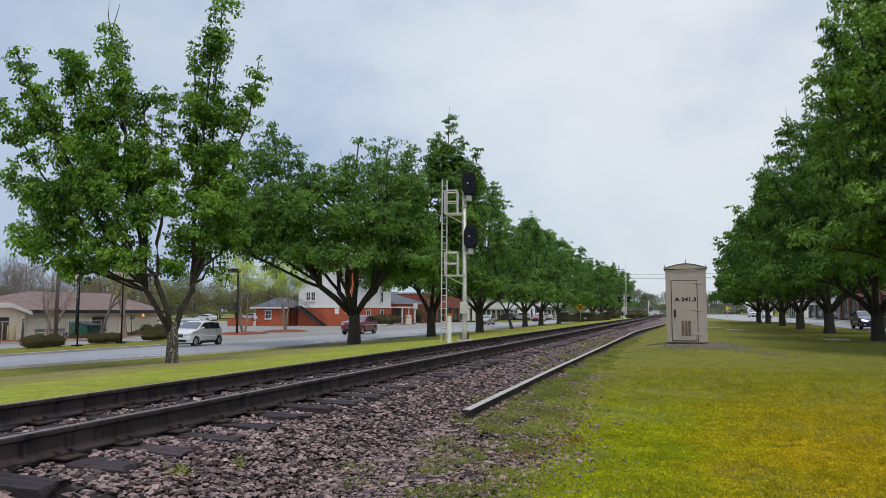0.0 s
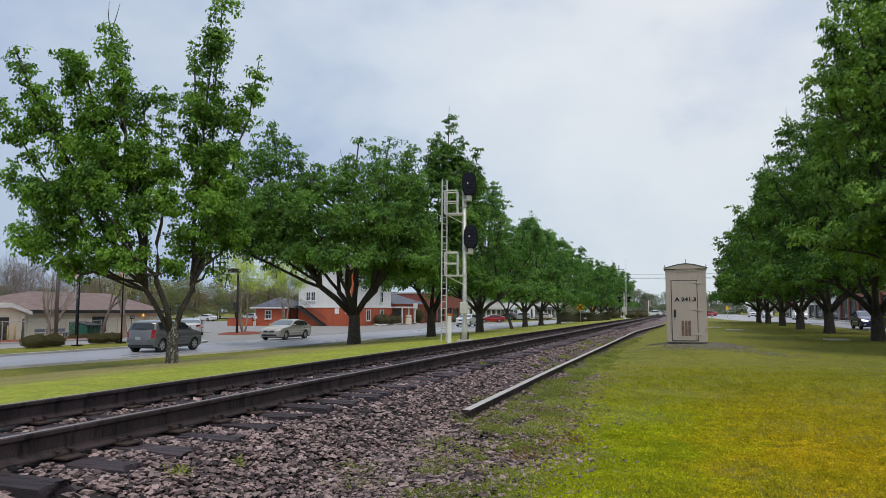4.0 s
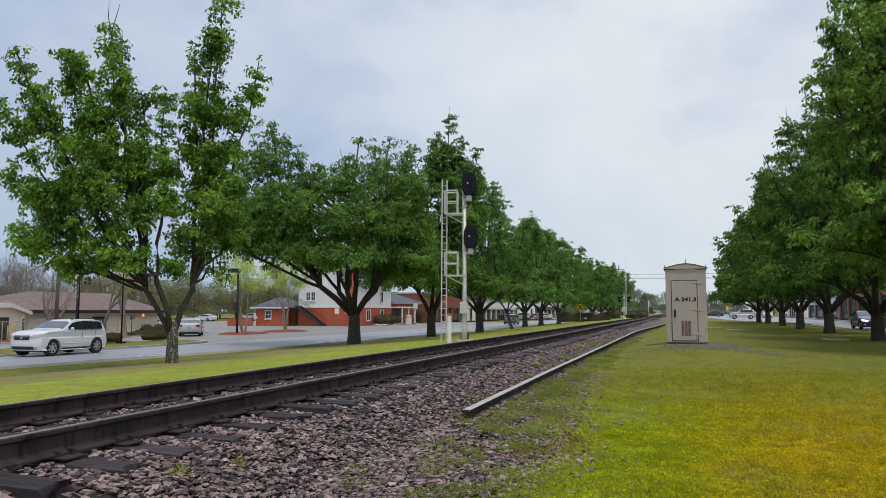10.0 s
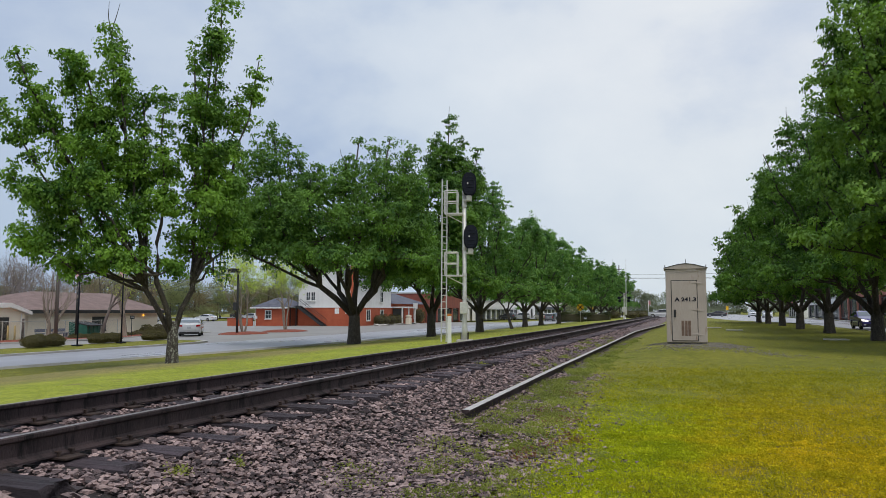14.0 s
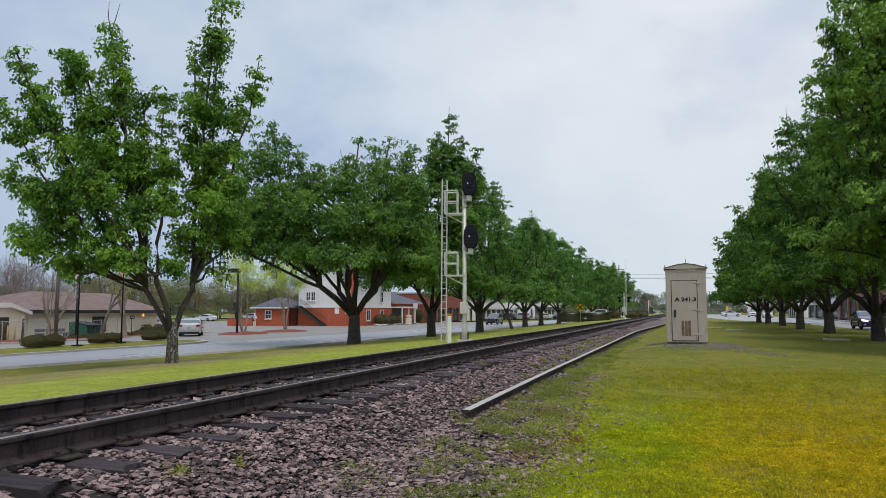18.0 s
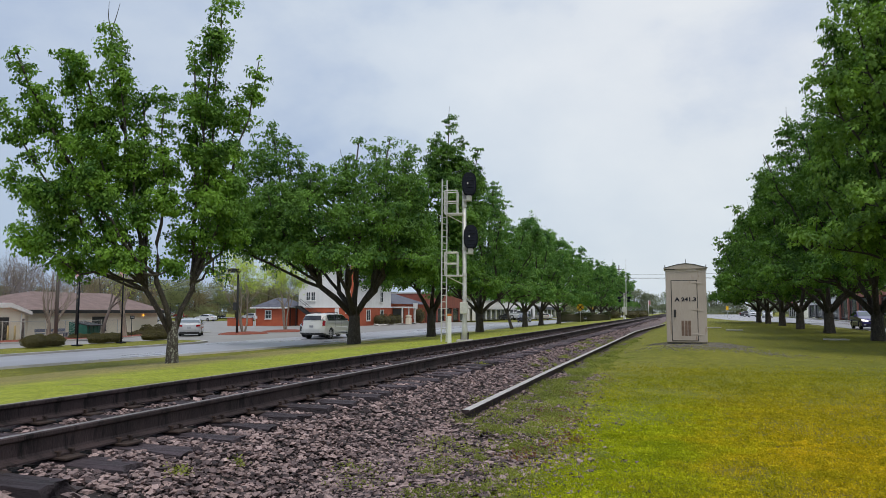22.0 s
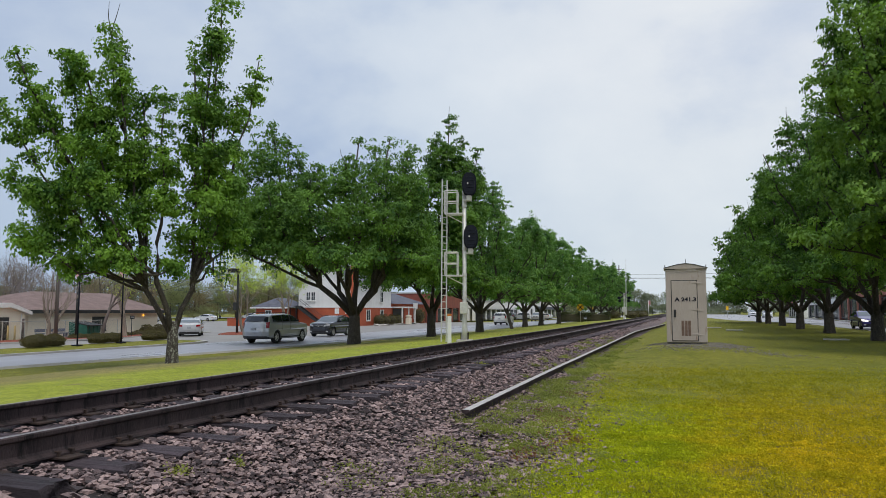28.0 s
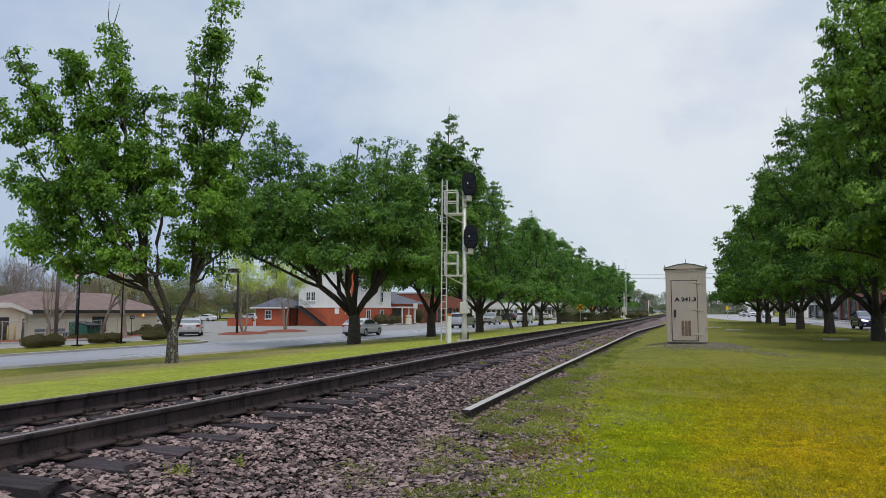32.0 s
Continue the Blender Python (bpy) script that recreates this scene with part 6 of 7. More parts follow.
# ---- planting and background woods ----
def shrub(at, w, h, seed, label, count=7000, leaf=0.045, group="shrubs", flat=False, name="shrub", length=None):
    rng = np.random.default_rng(seed)
    ob = thing(name, pose(*at), label, "shrub" if name == "shrub" else name, group)
    d = rng.normal(size=(count, 3))
    d /= np.linalg.norm(d, axis=1)[:, None]
    lump = 1 + 0.09 * np.sin(d[:, 0] * 5 + seed) + 0.08 * np.sin(d[:, 1] * 6 + 2 * seed) + 0.05 * np.sin(d[:, 2] * 9)
    if flat:
        d = np.sign(d) * np.abs(d) ** 0.35
        d /= np.abs(d).max(1)[:, None] ** 0.75
    p = d * (lump * rng.uniform(0.82, 1.03, count))[:, None] * np.array([(length or w) / 2, w / 2, h * 0.55])
    p[:, 2] = np.maximum(p[:, 2] + h * 0.46, 0.03)
    co, faces = leaf_cloud(rng, p, leaf)
    raw("foliage", co, faces, HEDGE if flat else SHRUB, ob)
    core = bmesh.new()
    if flat:
        box(core, (0, 0, h * 0.46), ((length or w) * 0.9, w * 0.8, h * 0.84), 0.1)
    else:
        bmesh.ops.create_icosphere(core, subdivisions=2, radius=1.0, matrix=Matrix.Translation((0, 0, h * 0.46)) @ Matrix.Diagonal((w * 0.41, w * 0.41, h * 0.44, 1)))
    part("core", core, surf("shrub_core", (0.035, 0.032, 0.015), (0.07, 0.062, 0.03), 6), ob)
    return ob


def bare_tree(at, h, seed, stems=3, leaves=0, bark=None, foliage=None, label="", spread=2.2, r=0.12, leaf=0.1):
    rng = np.random.default_rng(seed)
    ob = thing("yard_tree", pose(*at), label, "tree", "yard trees")
    bm = bmesh.new()
    ends = []

    def grow(p, d, length, rad, level):
        pts = [p]
        for _ in range(4):
            d = (d + Vector(rng.normal(size=3)) * 0.1 + Vector((0, 0, 0.05))).normalized()
            pts.append(pts[-1] + d * length / 4)
        tube(bm, pts, [rad * (1 - 0.13 * i) for i in range(5)], 7 if level < 1 else 4, False)
        if level >= 3:
            ends.extend(pts[1:])
            return
        for k in range(3 if level else 2 + (stems < 3)):
            a = pts[2 + (k % 3)]
            nd = (d + Vector((*(rng.normal(size=2) * (0.45 + 0.12 * level)), rng.uniform(-0.1, 0.35)))).normalized()
            grow(a, nd, length * rng.uniform(0.55, 0.75), rad * 0.48, level + 1)
        grow(pts[-1], (d + Vector(rng.normal(size=3)) * 0.15).normalized(), length * 0.62, rad * 0.5, level + 1)

    for k in range(stems):
        a = 2 * math.pi * k / stems + rng.uniform(0, 1)
        grow(Vector((0.12 * math.cos(a), 0.12 * math.sin(a), -0.05)), Vector((0.14 * math.cos(a), 0.14 * math.sin(a), 1)).normalized(), h * 0.45, r, 0)
    part("trunk", bm, bark or PALE_BARK, ob, smooth=True)
    if leaves:
        ends = np.array(ends)
        at_leaf = ends[rng.integers(0, len(ends), leaves)] + rng.normal(size=(leaves, 3)) * 0.22
        co, faces = leaf_cloud(rng, at_leaf, leaf)
        raw("crown", co, faces, foliage or SPRING, ob)
    return ob


def woods(name, spots, seed, foliage, label, leaves=500, leaf=0.5, stems=True, narrow=1.0):
    """A far belt of trees: trunks and loose clumped leaves, joined."""
    rng = np.random.default_rng(seed)
    bm = bmesh.new()
    pts = []
    for x, y, z, h, r in spots:
        if stems:
            tube(bm, [(x, y, z), (x + rng.uniform(-0.3, 0.3), y, z + h * 0.5), (x + rng.uniform(-0.6, 0.6), y, z + h * 0.95)], [0.16 + h * 0.008, 0.12, 0.03], 5)
            for _ in range(5):
                u = rng.uniform(0.3, 0.85)
                tube(bm, [(x, y, z + h * u), (x + rng.normal() * r * 0.5, y + rng.normal() * r * 0.3, z + h * min(1, u + 0.25))], [0.06, 0.015], 4, False)
        lumps = np.clip(rng.normal(size=(9, 3)), -1.4, 1.4) * np.array([r * 0.42, r * 0.42, h * 0.2]) + np.array([x, y, z + h * 0.62])
        k = rng.integers(0, 9, leaves)
        pts.append(lumps[k] + np.clip(rng.normal(size=(leaves, 3)), -1.5, 1.5) * np.array([r * 0.2, r * 0.2, h * 0.09]) * narrow)
    pts = np.concatenate(pts)
    pts[:, 2] = np.maximum(pts[:, 2], -0.6)
    ob = thing(name, pose(0, 0, 0), label, "woods", kind="stuff")
    co, faces = leaf_cloud(rng, pts, leaf)
    tagged(raw("foliage", co, faces, foliage, ob), kind="stuff")
    if stems:
        tagged(part("trunk_stand", bm, BARK, ob), kind="stuff")
    return ob


# OLIVE is paled and greyed to carry the haze of distance
OLIVE = leaf_surface("olive_spring_leaf", (0.19, 0.185, 0.115), (0.28, 0.3, 0.17), 0.3, 0.1, 0.12)
BUDDING = leaf_surface("budding_leaf", (0.15, 0.11, 0.075), (0.24, 0.19, 0.12), 0.3, 0.15, 0.3)
TWIG_BARK = surf("grey_twig_bark", (0.12, 0.1, 0.095), (0.24, 0.2, 0.19), 2, 0.9, 0.3)
TWIG = leaf_surface("bare_twig", (0.2, 0.17, 0.16), (0.34, 0.3, 0.29), 0.2)
# distance haze in the colour: PINE lightened, MIST and HAZY greyed
PINE = leaf_surface("pine_needle", (0.08, 0.115, 0.085), (0.14, 0.18, 0.12), 0.2)
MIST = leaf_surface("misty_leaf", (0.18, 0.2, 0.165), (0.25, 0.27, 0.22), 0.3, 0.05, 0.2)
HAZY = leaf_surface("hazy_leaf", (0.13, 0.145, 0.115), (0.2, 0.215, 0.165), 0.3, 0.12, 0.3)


def build_planting():
    r = random.Random(8)
    brown = "clipped round brown-green shrub on the grass island"
    for i, (x, y, w, h) in enumerate(((-33.2, 31.0, 1.35, 0.95), (-33.4, 32.4, 1.25, 0.9), (-33.7, 36.0, 1.2, 0.85), (-33.8, 37.3, 1.1, 0.8), (-34.0, 41.0, 1.15, 0.8), (-34.2, 42.2, 1.0, 0.7))):
        shrub((x, y, -0.55), w * 1.0, h * 0.72, i, brown, group="island shrubs")
    low = "low clipped green shrub in red mulch by the building"
    for i, (x, y, w, h) in enumerate(((-45.2, 42.6, 1.3, 0.7), (-45.0, 43.8, 1.2, 0.7), (-45.0, 46.0, 1.3, 0.8), (-45.0, 47.2, 1.2, 0.7), (-45.6, 50.2, 1.6, 0.7), (-45.8, 52.0, 1.6, 0.7), (-46.4, 54.4, 1.7, 0.8), (-46.8, 56.2, 1.7, 0.8), (-47.2, 58.0, 1.6, 0.8))):
        shrub((x, y, -0.92), w, h * 0.72, 20 + i, low, 3600, 0.055, "building shrubs")
    for i, y in enumerate((57.5, 59.2)):
        shrub((-48.1, y, -0.95), 1.35, 1.05, 40 + i, "tall dark green shrub against the building wall", 2400, 0.09, "building shrubs")
    for i, (x, y) in enumerate(((-42.6, 100), (-42.5, 102.2), (-42.4, 104.5), (-42.4, 107))):
        shrub((x, y, -0.66), 1.8, 1.5, 50 + i, "dark shrub in front of the brick house", 1600, 0.1, "house shrubs")
    shrub((-42.6, 117.5, -0.66), 2.0, 2.6, 60, "tall dark rounded shrub by the brick wall", 2000, 0.12, "house shrubs")
    for x in (-18.3, -13.9):
        shrub((x, 128, -0.42), 1.3, 1.5, 70 + int(x), "long clipped dark hedge beside the crossing", 6000, 0.11, "hedges", True, "hedge", 4.3)
    for i, (x, y) in enumerate(((-10.2, 156), (-8.3, 157), (-14, 158))):
        shrub((x, y, -0.1), 3.2, 1.6, 80 + i, "dark clipped shrub past the crossing", 1500, 0.16, "hedges")
    # mulch beds
    for (x, y, w, l) in ((-38.3, 58.6, 1.9, 3.0), (-38.6, 66.5, 1.9, 3.4)):
        bm = bmesh.new()
        bmesh.ops.create_icosphere(bm, subdivisions=3, radius=1.0, matrix=Matrix.Translation((x, y, ROAD_Z - 0.02)) @ Matrix.Diagonal((w, l, 0.24, 1)))
        tagged(part("mulch_bed", bm, MULCH, smooth=True), "mound of red-brown mulch round a tree", "mulch bed", "mulch beds")
    bm = bmesh.new()
    extrude(bm, [(-41.6, 36), (-41.6, 47), (-44.5, 62), (-47.5, 62), (-46.5, 48), (-45.6, 36)], -0.95, -0.66, "z")
    tagged(part("mulch_border", bm, MULCH), "strip of red mulch in front of the building", "mulch bed", "mulch beds")
    bm = bmesh.new()
    extrude(bm, [(-41.3, 36), (-41.3, 47.1), (-44.2, 62), (-44.45, 62), (-41.55, 47.1), (-41.55, 36)], -0.95, -0.6, "z")
    tagged(part("kerb", bm, CONCRETE), "pale concrete kerb along the mulch bed", "kerb", kind="structure")
    # trees in the yard
    bare_tree((-44.3, 42.6, -0.7), 5.2, 1, 4, 0, label="pale bare crepe myrtle with several stems", r=0.1)
    bare_tree((-46.5, 50.0, -0.7), 7.5, 2, 1, 900, bark=surf("grey_bark", (0.12, 0.1, 0.09), (0.26, 0.22, 0.2), 3, 0.9, 0.5), label="grey tree just coming into leaf", r=0.17)
    bare_tree((-44.6, 50.6, -0.7), 6.4, 3, 3, 500, label="pale several-stemmed tree with few leaves", r=0.13)
    spring = "pale-barked tree with sparse yellow-green spring leaves on mulch"
    bare_tree((-38.2, 58.4, -0.5), 8.0, 4, 3, 4200, label=spring, r=0.1, leaf=0.13)
    bare_tree((-38.5, 66.3, -0.5), 8.5, 5, 3, 5000, label=spring, r=0.1, leaf=0.13)
    # woods behind
    line = lambda n, x0, y0, x1, y1, h, rr, j: [(x0 + (x1 - x0) * (k + r.uniform(-j, j)) / n, y0 + (y1 - y0) * (k + r.uniform(-j, j)) / n + r.uniform(-6, 6), -0.8, h * r.uniform(0.75, 1.2), rr * r.uniform(0.8, 1.2)) for k in range(n)]
    woods("bare_woods", line(16, -135, 70, -112, 118, 11.5, 5, 0.4), 1, TWIG, "grey-brown leafless woods behind the buildings", 70, 0.12)
    woods("brown_brush", line(14, -100, 80, -88, 108, 8.5, 5, 0.4), 14, leaf_surface("brown_twig", (0.2, 0.16, 0.11), (0.26, 0.21, 0.15), 0.2, 0.2, 0.4), "brown leafless brush behind the tan building", 1700, 0.13, True)
    for k, (x, y) in enumerate(((-84, 74), (-90, 80), (-98, 88), (-88, 84), (-100, 96), (-94, 98), (-80, 71), (-92, 83), (-86, 80), (-104, 93))):
        bare_tree((x, y, -0.9), 9.5 + k % 3, 60 + k, 3, 700, bark=TWIG_BARK, foliage=TWIG, label="grey leafless tree behind the buildings", r=0.1, leaf=0.09)
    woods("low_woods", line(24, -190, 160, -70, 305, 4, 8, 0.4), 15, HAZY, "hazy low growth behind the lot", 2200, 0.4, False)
    woods("spring_woods", line(14, -118, 128, -88, 215, 9.6, 5, 0.4), 2, OLIVE, "olive spring woods behind the parking lot", 4200, 0.25)
    woods("budding_woods", line(9, -112, 118, -92, 200, 8.0, 4.5, 0.4), 23, BUDDING, "reddish-brown budding trees among the spring woods", 2400, 0.22)
    woods("spring_thicket", line(16, -120, 112, -60, 215, 3.2, 4, 0.4), 3, OLIVE, "low olive thicket at the edge of the lot", 1500, 0.25, False)
    woods("pine_wood", line(9, -150, 165, -105, 240, 14, 6, 0.4), 4, PINE, "dark green pines rising behind the woods", 2200, 0.5)
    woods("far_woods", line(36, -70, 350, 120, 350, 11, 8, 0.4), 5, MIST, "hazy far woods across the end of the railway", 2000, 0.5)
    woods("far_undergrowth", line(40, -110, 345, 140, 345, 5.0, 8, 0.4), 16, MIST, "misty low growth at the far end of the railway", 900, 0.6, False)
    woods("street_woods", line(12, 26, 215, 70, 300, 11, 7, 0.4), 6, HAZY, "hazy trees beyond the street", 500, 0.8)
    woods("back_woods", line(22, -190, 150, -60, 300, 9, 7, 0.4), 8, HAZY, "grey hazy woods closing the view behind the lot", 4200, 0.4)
    woods("left_woods", line(9, -30, 270, -80, 230, 11, 6, 0.4), 7, OLIVE, "pale green trees behind the shops", 600, 0.7)


build_planting()

# ---- street furniture and small things ----
def pole(name, at, h, r, material, label, category="post", lean=(0, 0)):
    ob = thing(name, pose(*at), label, category)
    part("shaft", tube(bmesh.new(), [(0, 0, -0.1), (lean[0], lean[1], h)], [r, r * 0.75], 10), material, ob, smooth=True)
    return ob


FLAG = surf("flag_cloth", (0.55, 0.1, 0.1), (0.75, 0.7, 0.68), 3, 0.8, 0.1, stretch=(4, 1, 0.4))


def build_furniture():
    for x, y in ((-32.6, 33.3), (-32.85, 37.0)):
        ob = pole("lamp_post", (x, y, -0.55), 6.2, 0.045, BLACK, "slim dark lamp post on the grass island", "lamp post")
        part("base_plate", box(bmesh.new(), (0, 0, 0.03), (0.42, 0.42, 0.07), 0.01), BLACK, ob)
        flag = bmesh.new()
        for k in range(4):
            box(flag, (-0.06 - 0.07 * k, 0.02 * (k % 2), 4.3 - 0.05 * k), (0.075, 0.015, 0.6))
        part("flag", flag, FLAG, ob, "small red and white flag hanging from the post")
        part("lamp_head", box(bmesh.new(), (0.3, 0, 6.2), (0.7, 0.3, 0.14), 0.03), BLACK, ob)
    ob = pole("utility_pole", (-43.4, 42.3, -0.7), 9.0, 0.135, surf("weathered_pole", (0.1, 0.085, 0.075), (0.19, 0.165, 0.15), 3, 0.9, 0.5, stretch=(2, 2, 0.3)), "grey-brown wooden utility pole", "utility pole")
    part("crossarm", box(bmesh.new(), (0, 0, 8.3), (0.12, 2.2, 0.12)), BARK, ob)
    pole("yard_post", (-45.0, 45.8, -0.8), 5.5, 0.09, DARK, "thin dark post in the yard")
    ob = pole("parking_light", (-37.9, 56.9, ROAD_Z), 5.75, 0.11, DARK, "dark parking-lot light pole with a box head and camera", "lamp post")
    part("light_head", box(bmesh.new(), (-0.3, -0.2, 5.7), (1.0, 0.6, 0.36), 0.04), DARK, ob)
    part("camera_dome", tube(bmesh.new(), [(-0.1, -0.25, 4.0), (-0.1, -0.25, 4.3)], [0.13, 0.13], 10), WHITE, ob, "white camera dome")
    part("camera_box", box(bmesh.new(), (-0.1, -0.18, 2.5), (0.35, 0.3, 0.7), 0.03), DARK, ob)
    # dumpster
    ob = thing("dumpster", pose(-46.6, 48.3, -0.92, 0, 0, 15), "dark green steel dumpster behind the shrubs", "dumpster")
    green = surf("green_paint", (0.012, 0.09, 0.065), (0.03, 0.15, 0.11), 3, 0.5, 0.1)
    bm = bmesh.new()
    extrude(bm, [(-0.75, 0.1), (0.75, 0.1), (0.75, 1.15), (-0.75, 1.45)], -1.0, 1.0, "y")
    part("bin", bm, green, ob)
    part("lid", box(bmesh.new(), (0, 0, 1.33), (1.6, 2.05, 0.06), 0.01, Matrix.Rotation(radians(11), 4, "Y")), PLASTIC, ob)
    for y in (-0.6, 0, 0.6):
        part("rib", box(bmesh.new(), (0.77, y, 0.65), (0.05, 0.08, 1.0)), green, ob)
    # chain-link fence: posts, rails, mesh wires
    fence = thing("wire_fence", pose(-46.3, 38.5, -0.85), "grey chain-link fence before the building", "fence")
    for k in range(8):
        part("post", tube(bmesh.new(), [(-0.02 * k, 1.9 * k, 0), (-0.02 * k, 1.9 * k, 1.55)], [0.035, 0.03], 8), GALV, fence)
    for z in (0.1, 1.5):
        part("rail", tube(bmesh.new(), [(0, 0, z), (-0.14, 13.3, z)], [0.022, 0.022], 6), GALV, fence)
    wires = bmesh.new()
    for k in range(100):
        for s in (-1, 1):
            y = 0.13 * k
            tube(wires, [(0, y, 0.1), (0, y + s * 1.4, 1.5)], [0.0035, 0.0035], 3, False)
    tagged(part("mesh_wire", wires, GALV, fence), kind="stuff")
    for i, y in enumerate((41.2, 41.7)):
        ob = pole("bollard", (-46.7 + 0.1 * i, y, -0.9), 1.25, 0.08, surf("yellow_paint%s" % "ab"[i], (0.42, 0.3, 0.1), (0.52, 0.38, 0.15), 3), "faded yellow steel bollard by the entrance", "bollard")
    ob = pole("gate_post", (-46.5, 42.3, -0.9), 1.75, 0.11, surf("brown_post", (0.06, 0.05, 0.05), (0.12, 0.1, 0.09), 3), "thick dark wooden gate post", "post")
    bench = thing("picnic_bench", pose(-46.9, 45.4, -0.95), "blue-grey bench against the fence", "bench")
    blue = surf("bench_paint", (0.1, 0.12, 0.17), (0.18, 0.2, 0.26), 3)
    part("seat", box(bmesh.new(), (0, 0, 0.62), (0.5, 2.9, 0.08), 0.01), blue, bench)
    part("backrest", box(bmesh.new(), (-0.25, 0, 0.85), (0.06, 2.9, 0.25), 0.01), blue, bench)
    for y in (-1.3, 0, 1.3):
        part("leg", box(bmesh.new(), (-0.05, y, 0.3), (0.4, 0.08, 0.62)), blue, bench)
    ob = pole("small_sign", (-42.7, 49.2, -0.8), 1.75, 0.035, DARK, "small dark notice board on a thin post", "sign")
    part("board", box(bmesh.new(), (0.04, 0, 1.7), (0.04, 0.5, 0.26)), DARK, ob)
    part("text_bar", box(bmesh.new(), (0.07, 0, 1.72), (0.01, 0.36, 0.05)), WHITE, ob)
    ob = pole("street_sign", (-42.2, 114.6, ROAD_Z), 3.2, 0.05, GALV, "white rectangular sign on a post by the brick house", "sign")
    part("plate", box(bmesh.new(), (0, -0.06, 2.9), (0.75, 0.03, 0.9)), WHITE, ob)
    # rocks and a small statue-like planter before the house
    rng = np.random.default_rng(17)
    for i, (x, y, w) in enumerate(((-41.6, 97.2, 1.6), (-41.3, 99.4, 1.3), (-41.2, 104, 1.5), (-41.2, 106.5, 1.2), (-41, 111.5, 1.4))):
        co, tri = stones(np.random.default_rng(30 + i), np.array([[0, 0, 0.15]]), np.array([1.0]))
        ob = raw("rock", co * np.array([w, w * 0.8, 0.6]), tri, CONCRETE)
        ob.matrix_basis = pose(x, y, ROAD_Z)
        tagged(ob, "pale boulder before the brick house", "rock", "rocks")
    ob = thing("stone_planter", pose(-41.3, 109, ROAD_Z), "tan stone planter in front of the house", "planter")
    part("pedestal", box(bmesh.new(), (0, 0, 0.5), (0.7, 1.0, 1.0), 0.05), TAN, ob)
    part("bowl", tube(bmesh.new(), [(0, 0, 1.0), (0, 0, 1.25), (0, 0, 1.45)], [0.3, 0.5, 0.45], 10), TAN, ob)
    # crossing equipment
    yellow = surf("sign_yellow", (0.84, 0.5, 0.015), (0.9, 0.56, 0.025), 3, 0.5, 0.02)
    for at, size in (((-15.6, 118, -0.35), 0.55), ((-23.0, 196, -0.4), 0.5)):
        ob = pole("warning_sign", at, 2.2, 0.04, GALV, "round yellow railroad warning sign with a black cross", "sign")
        m = pose(0, -0.06, 2.35, 90)
        disc = tube(bmesh.new(), [(0, 0, 0), (0, 0, 0.02)], [size, size], 24)
        disc_ob = part("disc", disc, yellow, ob)
        disc_ob.matrix_basis = m
        bm = bmesh.new()
        for a in (45, -45):
            box(bm, (0, 0, 0.026), (size * 1.9, 0.12, 0.008), 0, Matrix.Rotation(radians(a), 4, "Z"))
        part("cross", bm, BLACK, disc_ob, "black diagonal cross")
    ob = pole("crossing_signal", (-9.8, 131.5, 0.0), 4.6, 0.09, GALV, "railway crossing signal with crossbuck and lights", "crossing signal")
    for a in (40, -40):
        part("crossbuck_blade", box(bmesh.new(), (0, 0.1, 0), (2.0, 0.03, 0.24), 0, Matrix.Translation((0, 0, 4.2)) @ Matrix.Rotation(radians(a), 4, "Y")), DARK, ob)
    part("light_bar", box(bmesh.new(), (0, 0.08, 3.2), (1.7, 0.08, 0.08)), DARK, ob)
    for x in (-0.75, 0.75):
        part("flasher", tube(bmesh.new(), [(x, 0.0, 3.2), (x, 0.22, 3.2)], [0.25, 0.24], 14), BLACK, ob)
    for x in (-0.9, 0.9):
        part("side_flasher", tube(bmesh.new(), [(x, -0.2, 3.7), (x, 0.1, 3.7)], [0.24, 0.24], 14), BLACK, ob)
    part("gate_arm", tube(bmesh.new(), [(0.3, -0.1, 0.9), (0.36, -0.1, 5.0), (0.44, -0.1, 10.4)], [0.07, 0.055, 0.03], 8), WHITE, ob, "raised white crossing gate arm")
    part("gate_mechanism", box(bmesh.new(), (0.28, -0.1, 1.0), (0.3, 0.3, 0.45), 0.03), GALV, ob)
    part("relay_box", box(bmesh.new(), (0, -0.15, 1.7), (0.7, 0.4, 0.8), 0.03), GALV, ob)
    part("foot", tube(bmesh.new(), [(0, 0, -0.05), (0, 0, 0.45)], [0.3, 0.14], 10), GALV, ob)
    # far utility poles and their wires
    for x, y, h in ((-16.8, 209, 14.5), (-20, 260, 13)):
        ob = pole("utility_pole", (x, y, -0.3), h, 0.17, BARK, "tall thin far utility pole", "utility pole")
        part("crossarm", box(bmesh.new(), (0, 0, h - 1.2), (2.6, 0.12, 0.14)), BARK, ob)
    for z in (11.6, 10.6, 10.4):
        bm = bmesh.new()
        pts = [Vector((-16.8 + 56 * u, 209 - 20 * u, z - 2.2 * u * (1 - u))) for u in (i / 10 for i in range(11))]
        tube(bm, pts, [0.035] * 11, 4)
        tagged(part("overhead_wire", bm, PLASTIC), "dark overhead wire across the railway", "wire", "overhead wires")
    ob = pole("flag_banner", (-7.2, 165, 0), 3.8, 0.05, WHITE, "small red and white banner on a pole", "flag")
    part("cloth", box(bmesh.new(), (0.22, 0, 3.2), (0.42, 0.03, 0.9)), surf("banner_red", (0.5, 0.12, 0.13), (0.75, 0.5, 0.5), 2), ob)
    for x, y in ((8.93, 170), (13.4, 170)):
        ob = pole("street_sign", (x, y, -0.05), 2.3, 0.04, GALV, "small street sign at the corner", "sign")
